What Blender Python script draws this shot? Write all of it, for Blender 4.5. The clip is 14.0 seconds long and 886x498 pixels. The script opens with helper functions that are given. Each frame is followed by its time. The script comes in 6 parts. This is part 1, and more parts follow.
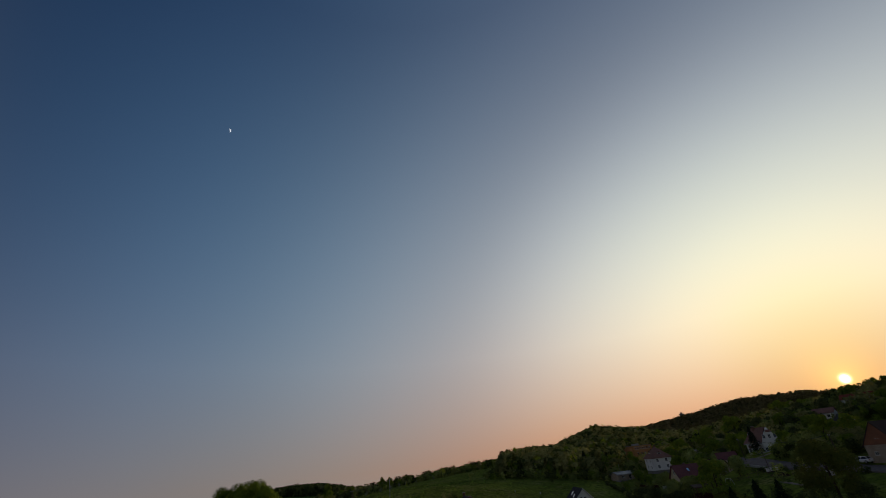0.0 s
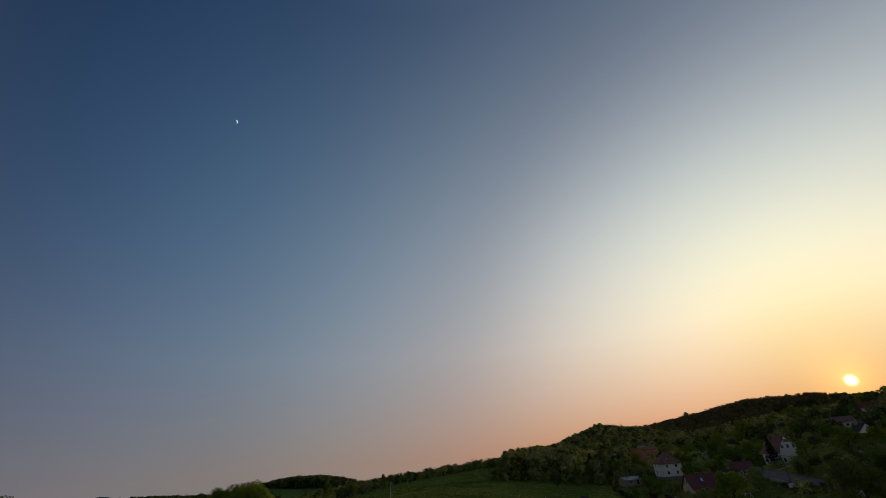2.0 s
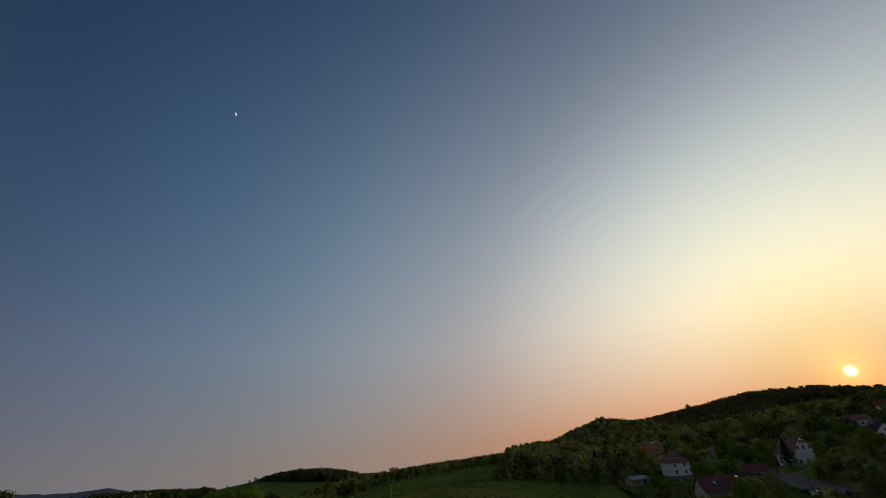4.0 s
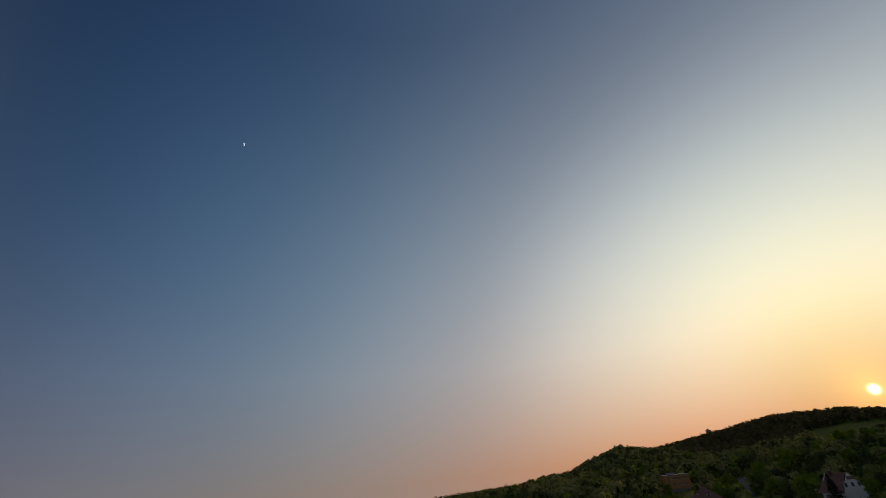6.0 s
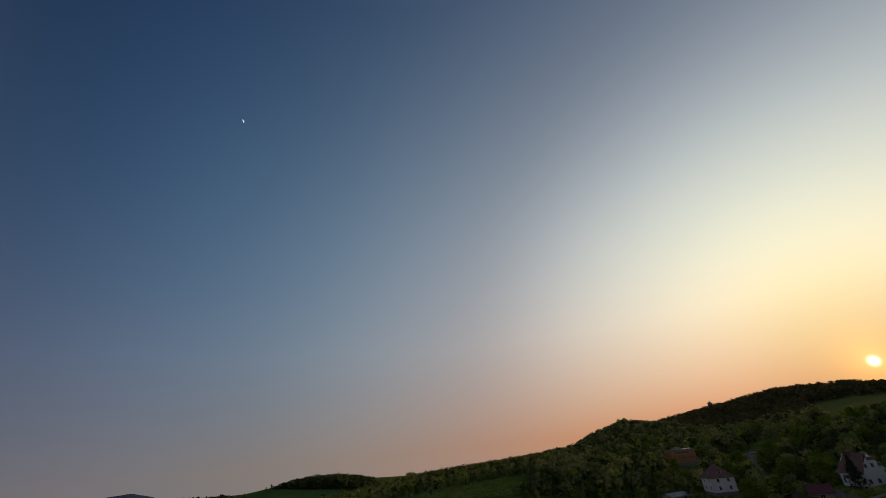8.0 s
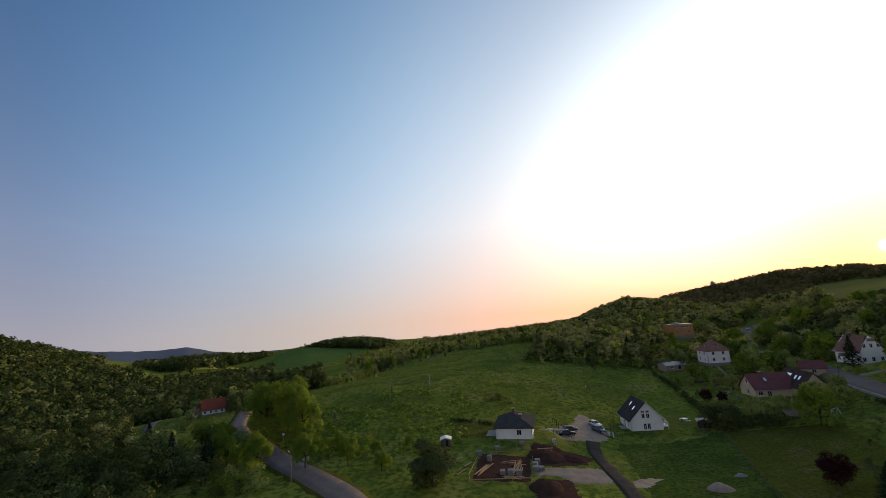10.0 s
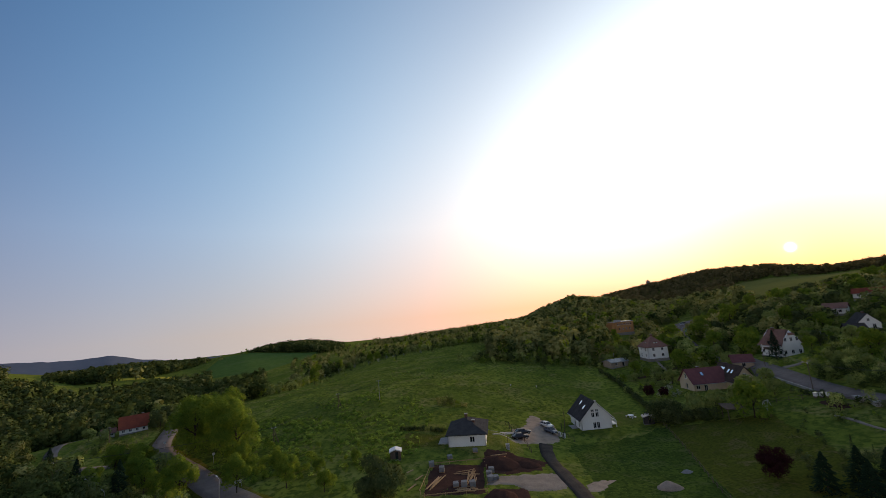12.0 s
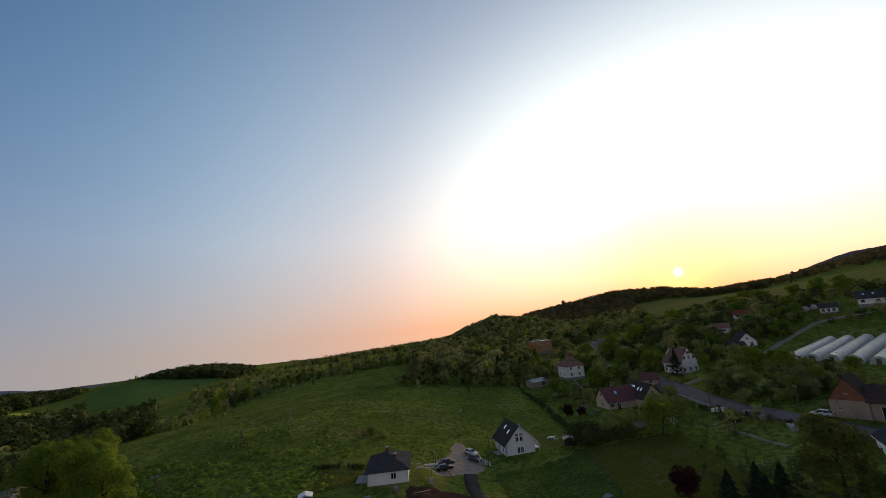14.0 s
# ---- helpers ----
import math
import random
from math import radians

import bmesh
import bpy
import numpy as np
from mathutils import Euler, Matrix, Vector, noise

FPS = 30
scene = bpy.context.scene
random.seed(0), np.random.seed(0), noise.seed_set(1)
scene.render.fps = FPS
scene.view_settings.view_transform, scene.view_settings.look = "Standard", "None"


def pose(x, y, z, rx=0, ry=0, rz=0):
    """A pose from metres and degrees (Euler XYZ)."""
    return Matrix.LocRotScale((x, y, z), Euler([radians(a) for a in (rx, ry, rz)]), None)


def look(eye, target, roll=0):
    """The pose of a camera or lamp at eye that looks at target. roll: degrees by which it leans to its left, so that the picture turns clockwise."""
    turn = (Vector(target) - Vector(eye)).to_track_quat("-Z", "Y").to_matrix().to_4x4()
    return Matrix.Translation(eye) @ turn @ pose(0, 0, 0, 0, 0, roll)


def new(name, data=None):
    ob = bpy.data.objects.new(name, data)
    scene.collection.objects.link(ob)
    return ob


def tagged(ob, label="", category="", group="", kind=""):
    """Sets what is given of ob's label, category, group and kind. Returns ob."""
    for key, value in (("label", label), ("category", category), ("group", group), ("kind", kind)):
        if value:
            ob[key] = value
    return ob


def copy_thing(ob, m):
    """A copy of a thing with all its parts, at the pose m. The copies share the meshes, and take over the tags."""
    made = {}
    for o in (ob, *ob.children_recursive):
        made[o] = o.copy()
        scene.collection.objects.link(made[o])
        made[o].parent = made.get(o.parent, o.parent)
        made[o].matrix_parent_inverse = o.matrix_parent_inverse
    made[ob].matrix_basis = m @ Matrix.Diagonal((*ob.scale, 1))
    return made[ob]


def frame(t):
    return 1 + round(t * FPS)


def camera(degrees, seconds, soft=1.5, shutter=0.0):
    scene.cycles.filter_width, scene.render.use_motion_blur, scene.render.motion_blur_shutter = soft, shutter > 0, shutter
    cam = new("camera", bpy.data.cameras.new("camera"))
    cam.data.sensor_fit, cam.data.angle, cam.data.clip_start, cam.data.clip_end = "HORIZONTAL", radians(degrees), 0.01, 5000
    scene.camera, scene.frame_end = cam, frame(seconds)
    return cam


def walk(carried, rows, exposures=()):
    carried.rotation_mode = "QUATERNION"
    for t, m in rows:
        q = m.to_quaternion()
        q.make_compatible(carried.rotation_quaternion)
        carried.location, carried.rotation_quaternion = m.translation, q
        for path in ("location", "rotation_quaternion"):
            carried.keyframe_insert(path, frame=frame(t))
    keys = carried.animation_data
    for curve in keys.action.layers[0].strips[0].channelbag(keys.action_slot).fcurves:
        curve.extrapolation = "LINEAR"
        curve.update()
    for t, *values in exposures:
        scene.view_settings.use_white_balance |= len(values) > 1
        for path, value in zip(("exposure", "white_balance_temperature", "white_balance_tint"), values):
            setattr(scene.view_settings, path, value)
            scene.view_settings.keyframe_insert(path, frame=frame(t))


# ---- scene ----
cam = camera(96.5, 14.0, soft=0.5)
# seconds, x, y, z in metres, then pan, tilt and roll in degrees
PATH = [
    (0.0, 6.41, -31.30, 12.48, -2.96, 28.65, -5.86),
    (0.5, 6.23, -29.97, 13.40, -3.75, 28.84, -4.33),
    (1.0, 6.04, -28.65, 14.29, -4.08, 28.90, -3.84),
    (1.5, 5.87, -27.38, 15.18, -3.97, 28.57, -4.15),
    (2.0, 5.74, -26.15, 16.11, -3.84, 27.89, -4.57),
    (4.3, 4.95, -19.98, 20.41, -4.05, 26.84, -4.69),
    (4.5, 4.82, -19.46, 20.78, -3.89, 27.54, -4.77),
    (5.0, 4.49, -18.18, 21.76, -3.91, 29.42, -5.06),
    (5.5, 4.18, -17.00, 22.73, -4.15, 30.01, -5.61),
    (6.0, 3.79, -15.85, 23.66, -4.70, 30.21, -5.62),
    (6.5, 3.32, -14.69, 24.53, -4.77, 30.18, -6.03),
    (7.0, 2.79, -13.51, 25.36, -4.39, 29.78, -6.92),
    (7.5, 2.31, -12.30, 26.33, -4.75, 28.64, -6.63),
    (8.0, 1.88, -11.08, 27.41, -5.57, 26.91, -5.71),
    (8.5, 1.54, -9.94, 28.45, -6.83, 21.85, -5.07),
    (9.0, 1.17, -8.83, 29.17, -9.04, 14.91, -4.35),
    (9.2, 1.02, -8.39, 29.43, -9.98, 12.99, -3.84),
    (11.3, 0.21, -3.41, 30.09, -5.18, 9.01, -4.87),
    (11.5, 0.15, -2.87, 30.22, -4.32, 9.04, -5.05),
    (12.0, -0.01, -1.50, 30.53, -2.14, 9.50, -5.10),
    (12.5, -0.11, -0.20, 30.78, -0.02, 9.89, -5.00),
    (13.0, -0.08, 1.05, 31.06, 2.49, 10.50, -5.16),
    (13.5, -0.00, 2.25, 31.37, 5.57, 10.88, -5.43),
    (14.0, 0.09, 3.47, 31.67, 8.79, 11.17, -5.47),
]
walk(cam, [(t, pose(x, y, z, 90 + tilt, 0, -pan) @ pose(0, 0, 0, 0, 0, lean))
           for t, x, y, z, pan, tilt, lean in PATH],
     exposures=[(0.0, -2.15), (8.3, -2.18), (8.6, -2.18), (9.0, -1.9), (9.2, -1.5), (9.8, -0.9), (10.6, -0.76), (11.5, -0.75), (12.0, -0.82), (13.0, -0.94), (14.0, -1.21)])

# ---- light ----
SUN_AZ, SUN_EL = radians(39.1), radians(4.0)
SUN_WAY = Vector((math.sin(SUN_AZ) * math.cos(SUN_EL), math.cos(SUN_AZ) * math.cos(SUN_EL), math.sin(SUN_EL)))

SKY_DOME = ((0, (6.0, 6.5, 3.3)), (6, (5.95, 6.55, 3.9)), (12, (5.75, 6.35, 4.7)), (20, (4.4, 5.05, 4.45)), (30, (2.9, 3.37, 3.48)),
            (40, (1.66, 2.03, 2.32)), (50, (1.2, 1.65, 2.06)), (60, (0.787, 1.28, 1.78)), (70, (0.476, 0.942, 1.48)), (80, (0.291, 0.692, 1.24)),
            (90, (0.168, 0.461, 0.927)), (100, (0.0934, 0.287, 0.643)), (135, (0.50, 0.58, 0.72)), (180, (0.60, 0.64, 0.72)))
SKY_LOW = ((0, (2.4, 1.27, 0.76)), (6, (2.75, 1.53, 1.0)), (12, (3.0, 1.7, 1.2)), (20, (2.9, 1.78, 1.16)), (30, (2.5, 1.66, 1.16)),
           (40, (1.92, 1.38, 1.14)), (50, (1.52, 1.22, 1.08)), (60, (1.23, 1.09, 1.02)), (70, (0.997, 0.905, 0.866)), (80, (0.864, 0.797, 0.816)),
           (90, (0.739, 0.694, 0.77)), (100, (0.6, 0.572, 0.688)), (132, (1.6, 1.42, 1.36)), (180, (2.0, 1.75, 1.62)))


def ramp(nt, stops, fac, scale):
    """A colour ramp over the angle from the sun, in degrees up to 180; the colours are scaled down by scale."""
    n = nt.nodes.new("ShaderNodeValToRGB")
    e = n.color_ramp.elements
    n.color_ramp.interpolation = "B_SPLINE"
    while len(e) < len(stops):
        e.new(0.5)
    for q, (deg, col) in zip(e, stops):
        q.position = deg / 180
        q.color = (*[c / scale for c in col], 1)
    nt.links.new(fac, n.inputs[0])
    return n.outputs[0]


def make_world():
    """A clear evening sky: blue overhead, white and yellow round the low sun, dusky orange along the horizon."""
    w = bpy.data.worlds.new("evening_sky")
    scene.world = w
    w.use_nodes = True
    nt = w.node_tree
    nt.nodes.clear()
    N, L = nt.nodes.new, nt.links.new

    def calc(op, a, b=0.0):
        n = N("ShaderNodeMath")
        n.operation = op
        for k, v in enumerate((a, b)):
            if isinstance(v, (int, float)):
                n.inputs[k].default_value = v
            else:
                L(v, n.inputs[k])
        return n.outputs[0]

    def blend(kind, fac, a, b):
        n = N("ShaderNodeMix")
        n.data_type, n.blend_type, n.clamp_factor = "RGBA", kind, True
        for k, v in ((0, fac), (6, a), (7, b)):
            if isinstance(v, (int, float)):
                n.inputs[k].default_value = v
            elif isinstance(v, tuple):
                n.inputs[k].default_value = (*v, 1)
            else:
                L(v, n.inputs[k])
        return n.outputs[2]

    way = N("ShaderNodeTexCoord").outputs["Generated"]
    dot = N("ShaderNodeVectorMath")
    dot.operation = "DOT_PRODUCT"
    L(way, dot.inputs[0])
    dot.inputs[1].default_value = SUN_WAY
    theta = calc("MULTIPLY", calc("ARCCOSINE", calc("MINIMUM", dot.outputs["Value"], 1.0)), 180 / math.pi)
    fac = calc("DIVIDE", theta, 180)
    sep = N("ShaderNodeSeparateXYZ")
    L(way, sep.inputs[0])
    high = calc("MULTIPLY", calc("MAXIMUM", sep.outputs[2], 0.0), 180 / math.pi)
    dome = ramp(nt, SKY_DOME, fac, 7)
    low = ramp(nt, SKY_LOW, fac, 7)
    col = blend("MIX", calc("POWER", math.e, calc("DIVIDE", high, -14.91)), dome, low)
    overhead = calc("MINIMUM", calc("MAXIMUM", calc("DIVIDE", calc("SUBTRACT", high, 12.62), 36.04), 0.0), 1.0)
    col = blend("MULTIPLY", overhead, col, (0.328, 0.332, 0.413))
    dusk = calc("MULTIPLY", calc("POWER", math.e, calc("DIVIDE", high, -11.86)), calc("MAXIMUM", calc("SUBTRACT", 1.0, calc("DIVIDE", theta, 80)), 0.0))
    col = blend("MULTIPLY", dusk, col, (1.0, 0.62, 0.38))
    # the sun's own disc and the bright air round it
    disc = calc("POWER", math.e, calc("MULTIPLY", calc("POWER", calc("DIVIDE", theta, 0.29), 2.0), -1.0))
    halo = calc("POWER", math.e, calc("DIVIDE", theta, -1.7))
    col = blend("ADD", 1.0, col, blend("MULTIPLY", 1.0, (4.3, 3.9, 2.6), disc))
    col = blend("ADD", 1.0, col, blend("MULTIPLY", 1.0, (0.45, 0.24, 0.04), halo))
    bg, bg2, add, out = N("ShaderNodeBackground"), N("ShaderNodeBackground"), N("ShaderNodeAddShader"), N("ShaderNodeOutputWorld")
    L(col, bg.inputs[0])
    bg.inputs[1].default_value = 7.0
    sky = N("ShaderNodeTexSky")
    sky.sky_type, sky.sun_disc = "NISHITA", False
    sky.sun_elevation, sky.sun_rotation = SUN_EL, SUN_AZ
    sky.altitude, sky.dust_density, sky.ozone_density = 300, 2.0, 3.0
    L(sky.outputs[0], bg2.inputs[0])
    bg2.inputs[1].default_value = 0.01
    L(bg.outputs[0], add.inputs[0])
    L(bg2.outputs[0], add.inputs[1])
    L(add.outputs[0], out.inputs[0])


make_world()
lamp = bpy.data.lights.new("sun", "SUN")
lamp.energy, lamp.angle, lamp.color = 4.4, radians(6), (1.0, 0.64, 0.34)
LOW_SUN = Vector((math.sin(SUN_AZ), math.cos(SUN_AZ), math.tan(radians(8.0))))
new("sun", lamp).matrix_world = look(LOW_SUN * 100, (0, 0, 0))

# ---- the lie of the land ----
AZ = (-180, -70, -58, -52, -45, -35, -29, -22, -12, 0, 8, 15, 24, 31, 37, 42, 48, 56, 70, 180)
Z_NEAR = (-10, -14, -18, -20, -20, -18, -12, -6, 2, 8, 9, 3, -1, 8, 17, 22, 26, 30, 30, -10)
Z_MID = (0, 44, 25, -1, -18, -20, -13, -12, -6, -2, 5, 30, 14, 22, 32, 36, 40, 50, 60, 0)
R_RIDGE = (900, 900, 900, 900, 850, 850, 850, 900, 850, 850, 850, 850, 1120, 1050, 1000, 1000, 1150, 1300, 1300, 900)
Z_RIDGE = (0, 74, 44, 8, -22, -23, -8.5, -9, -16, -6, 2, 18, 50, 68, 62, 47, 58, 98, 115, 0)
SLOPE = (-1.82, 1.02, -1.76, 0.97, 0.55, 1.03, -2.99, 3.32, 1.29, 5.17, -0.48, -0.33, 3.02, 2.46, -0.74)
HOLLOWS = ((35, 116, 35, -6.3), (44, 84, 30, -1.2), (-32, 150, 50, 5.3), (105, 133, 35, 8.4), (0, 225, 60, 3.6),
           (75, 165, 35, -8.1), (86, 104, 25, 0.6), (-200, 90, 70, -5.3), (-90, 110, 45, -3.1), (-10, 95, 28, 1.5))

# levelled ground round houses: x, y, flat radius, outer radius, height
PADS = ((-1.7, 105.2, 7.4, 13, -0.72), (34.8, 126.1, 6.5, 11, -5.55), (90.6, 204.6, 6.5, 12, -0.1), (112.6, 155, 6.5, 11, 5.15), (83, 142.5, 9.5, 15, -1.55))


def step(a, b, v):
    k = np.clip((v - a) / (b - a), 0, 1)
    return k * k * (3 - 2 * k)


def heights(x, y):
    """The ground's height at arrays of places."""
    x, y = np.asarray(x, float), np.asarray(y, float)
    u, v = x / 150, (y - 100) / 150
    near, k = np.zeros_like(u), 0
    for i in range(5):
        for j in range(5 - i):
            near = near + SLOPE[k] * np.clip(u, -2.4, 2.4) ** i * np.clip(v, -2.4, 2.4) ** j
            k += 1
    for cx, cy, s, h in HOLLOWS:
        near = near + h * np.exp(-((x - cx) ** 2 + (y - cy) ** 2) / (2 * s * s))
    r, az = np.hypot(x, y), np.degrees(np.arctan2(x, y))
    z3, z6, rr, zr = (np.interp(az, AZ, q) for q in (Z_NEAR, Z_MID, R_RIDGE, Z_RIDGE))
    far = z3 + (z6 - z3) * step(280, 620, r)
    k = np.clip((r - 600) / np.maximum(rr - 600, 1), 0, 1)
    far = far + (zr - z6) * k * k * (3 - 2 * k)
    far = far - (far + 175) * step(0, 1, (r - rr) / 2600)
    w = step(210, 310, r)
    z = near * (1 - w) + far * w
    for cx, cy, r0, r1, level in PADS:
        w = 1 - step(r0, r1, np.hypot(x - cx, y - cy))
        z = z * (1 - w) + level * w
    return z


def height(x, y):
    return float(heights(x, y))


# ---- materials ----
def mat(name, col, col2=None, scale=1.0, rough=0.85, metal=0.0, bump=0.0, bump_scale=20.0, vary=0.0, island=0.0, coat=0.0, trans=0.0, spec=None):
    """A surface of two colours mixed by two sizes of noise, in metres, with fine relief.
    vary, island: how far the brightness differs from object to object, or from piece to piece."""
    m = bpy.data.materials.new(name)
    m.use_nodes = True
    nt = m.node_tree
    N, L = nt.nodes.new, nt.links.new
    b = nt.nodes["Principled BSDF"]
    b.inputs["Roughness"].default_value, b.inputs["Metallic"].default_value = rough, metal
    b.inputs["Coat Weight"].default_value = coat
    b.inputs["Specular IOR Level"].default_value = spec if spec is not None else (0.5 if rough < 0.45 else 0.25 if rough < 0.8 else 0.0)
    pos = N("ShaderNodeTexCoord").outputs["Object"]
    n1, n2 = N("ShaderNodeTexNoise"), N("ShaderNodeTexNoise")
    n1.inputs["Scale"].default_value, n2.inputs["Scale"].default_value = 1 / scale, 9 / scale
    n1.inputs["Detail"].default_value, n2.inputs["Detail"].default_value = 4, 6
    L(pos, n1.inputs["Vector"]), L(pos, n2.inputs["Vector"])
    mixed = N("ShaderNodeMix")
    mixed.data_type = "FLOAT"
    mixed.inputs[0].default_value = 0.45
    L(n1.outputs["Fac"], mixed.inputs[2]), L(n2.outputs["Fac"], mixed.inputs[3])
    r = N("ShaderNodeMapRange")
    r.inputs["From Min"].default_value, r.inputs["From Max"].default_value = 0.36, 0.64
    L(mixed.outputs[0], r.inputs["Value"])
    c = N("ShaderNodeMix")
    c.data_type = "RGBA"
    c.inputs[6].default_value = (*col, 1)
    c.inputs[7].default_value = (*(col2 or [q * 0.8 for q in col]), 1)
    L(r.outputs["Result"], c.inputs[0])
    out = c.outputs[2]
    if vary or island:
        src = N("ShaderNodeObjectInfo").outputs["Random"] if vary else N("ShaderNodeNewGeometry").outputs["Random Per Island"]
        k = vary or island
        v = N("ShaderNodeMapRange")
        v.inputs["To Min"].default_value, v.inputs["To Max"].default_value = 1 - k, 1 + k
        L(src, v.inputs["Value"])
        h = N("ShaderNodeHueSaturation")
        L(v.outputs["Result"], h.inputs["Value"])
        if island:
            hv = N("ShaderNodeMapRange")
            hv.inputs["To Min"].default_value, hv.inputs["To Max"].default_value = 0.515, 0.485
            L(src, hv.inputs["Value"])
            L(hv.outputs["Result"], h.inputs["Hue"])
        L(out, h.inputs["Color"])
        out = h.outputs["Color"]
    if island:
        plant, hs, k1, k2 = N("ShaderNodeAttribute"), N("ShaderNodeHueSaturation"), N("ShaderNodeMapRange"), N("ShaderNodeMapRange")
        plant.attribute_name = "tone"
        for q, lo, hi, slot in ((k1, 0.6, 1.36, "Value"), (k2, 0.515, 0.485, "Hue")):
            q.inputs["From Min"].default_value, q.inputs["From Max"].default_value = -1.0, 1.0
            q.inputs["To Min"].default_value, q.inputs["To Max"].default_value = lo, hi
            L(plant.outputs["Fac"], q.inputs["Value"])
            L(q.outputs["Result"], hs.inputs[slot])
        L(out, hs.inputs["Color"])
        out = hs.outputs["Color"]
    L(out, b.inputs["Base Color"])
    if bump:
        n3, bp = N("ShaderNodeTexNoise"), N("ShaderNodeBump")
        n3.inputs["Scale"].default_value, n3.inputs["Detail"].default_value = bump_scale, 5
        L(pos, n3.inputs["Vector"])
        bp.inputs["Strength"].default_value, bp.inputs["Distance"].default_value = bump, 0.1
        L(n3.outputs["Fac"], bp.inputs["Height"])
        L(bp.outputs["Normal"], b.inputs["Normal"])
    if trans:
        t, ms = N("ShaderNodeBsdfTranslucent"), N("ShaderNodeMixShader")
        warm = N("ShaderNodeMix")
        warm.data_type, warm.blend_type = "RGBA", "MULTIPLY"
        warm.inputs[0].default_value, warm.inputs[7].default_value = 1.0, (1.2, 1.12, 0.85, 1) if island else (1, 1, 1, 1)
        L(out, warm.inputs[6])
        L(warm.outputs[2], t.inputs["Color"])
        ms.inputs[0].default_value = trans
        L(b.outputs[0], ms.inputs[1]), L(t.outputs[0], ms.inputs[2])
        L(ms.outputs[0], nt.nodes["Material Output"].inputs["Surface"])
    return m


def rows_mat(name, col, col2, pitch, rough=0.7, axis="z"):
    """Roofing in courses: a wave along the slope for the courses, and noise for weathering."""
    m = mat(name, col, col2, 1.5, rough)
    nt = m.node_tree
    N, L = nt.nodes.new, nt.links.new
    w, bp = N("ShaderNodeTexWave"), N("ShaderNodeBump")
    w.wave_type, w.bands_direction, w.wave_profile = "BANDS", axis.upper(), "SAW"
    w.inputs["Scale"].default_value = 0.314 / pitch
    w.inputs["Distortion"].default_value = 0.15
    L(N("ShaderNodeTexCoord").outputs["Object"], w.inputs["Vector"])
    bp.inputs["Strength"].default_value, bp.inputs["Distance"].default_value = 0.7, 0.05
    L(w.outputs["Fac"], bp.inputs["Height"])
    L(bp.outputs["Normal"], nt.nodes["Principled BSDF"].inputs["Normal"])
    return m


def field_mat(name, dark, mid, light, straw, patch_m):
    """Grassland: broad patches, smaller clumps and fine blades of four colours, with relief."""
    m = bpy.data.materials.new(name)
    m.use_nodes = True
    nt = m.node_tree
    N, L = nt.nodes.new, nt.links.new
    b = nt.nodes["Principled BSDF"]
    b.inputs["Roughness"].default_value, b.inputs["Specular IOR Level"].default_value = 0.95, 0.0
    pos = N("ShaderNodeTexCoord").outputs["Object"]

    def speck(size, lo, hi, warp=0.0):
        n, r = N("ShaderNodeTexNoise"), N("ShaderNodeMapRange")
        n.inputs["Scale"].default_value, n.inputs["Detail"].default_value, n.inputs["Distortion"].default_value = 1 / size, 5, warp
        L(pos, n.inputs["Vector"])
        r.inputs["From Min"].default_value, r.inputs["From Max"].default_value = lo, hi
        L(n.outputs["Fac"], r.inputs["Value"])
        return r.outputs["Result"]

    def over(fac, a, bb, k=1.0):
        f, c = N("ShaderNodeMath"), N("ShaderNodeMix")
        f.operation = "MULTIPLY"
        L(fac, f.inputs[0])
        f.inputs[1].default_value = k
        c.data_type = "RGBA"
        L(f.outputs[0], c.inputs[0])
        for i, v in ((6, a), (7, bb)):
            if isinstance(v, tuple):
                c.inputs[i].default_value = (*v, 1)
            else:
                L(v, c.inputs[i])
        return c.outputs[2]

    col = over(speck(patch_m, 0.38, 0.62, 0.6), mid, light)
    col = over(speck(patch_m * 0.23, 0.46, 0.66, 1.0), col, dark, 0.7)
    col = over(speck(patch_m * 0.55, 0.52, 0.70, 1.5), col, straw, 0.7)
    col = over(speck(patch_m * 0.05, 0.46, 0.6), col, dark, 0.95)
    col = over(speck(0.6, 0.52, 0.7), col, light, 0.5)
    L(col, b.inputs["Base Color"])
    bp = N("ShaderNodeBump")
    bp.inputs["Strength"].default_value, bp.inputs["Distance"].default_value = 0.3, 0.08
    L(speck(0.8, 0.2, 0.8), bp.inputs["Height"])
    L(bp.outputs["Normal"], b.inputs["Normal"])
    return m


MEADOW = field_mat("meadow", (0.062, 0.0886, 0.0172), (0.1191, 0.1552, 0.0257), (0.1886, 0.2189, 0.0361), (0.2505, 0.2215, 0.086), 26)
LAWN = field_mat("lawn", (0.0776, 0.0968, 0.0199), (0.1217, 0.1389, 0.0284), (0.1528, 0.1662, 0.0342), (0.1909, 0.1594, 0.0712), 9)
CROP = field_mat("young_corn", (0.0698, 0.1188, 0.0297), (0.0911, 0.1474, 0.0378), (0.1097, 0.1672, 0.0419), (0.1302, 0.154, 0.0675), 70)
RANK = field_mat("rank_grass", (0.0315, 0.0525, 0.012), (0.0562, 0.0863, 0.0164), (0.0855, 0.12, 0.0224), (0.1125, 0.1187, 0.048), 14)
MOWN = field_mat("mown_lawn", (0.0555, 0.0657, 0.0127), (0.0832, 0.0917, 0.0158), (0.1083, 0.1141, 0.0189), (0.1526, 0.1115, 0.0601), 10)
RAPE = mat("rape_in_flower", (0.58, 0.48, 0.05), (0.40, 0.36, 0.05), 40, 0.9)
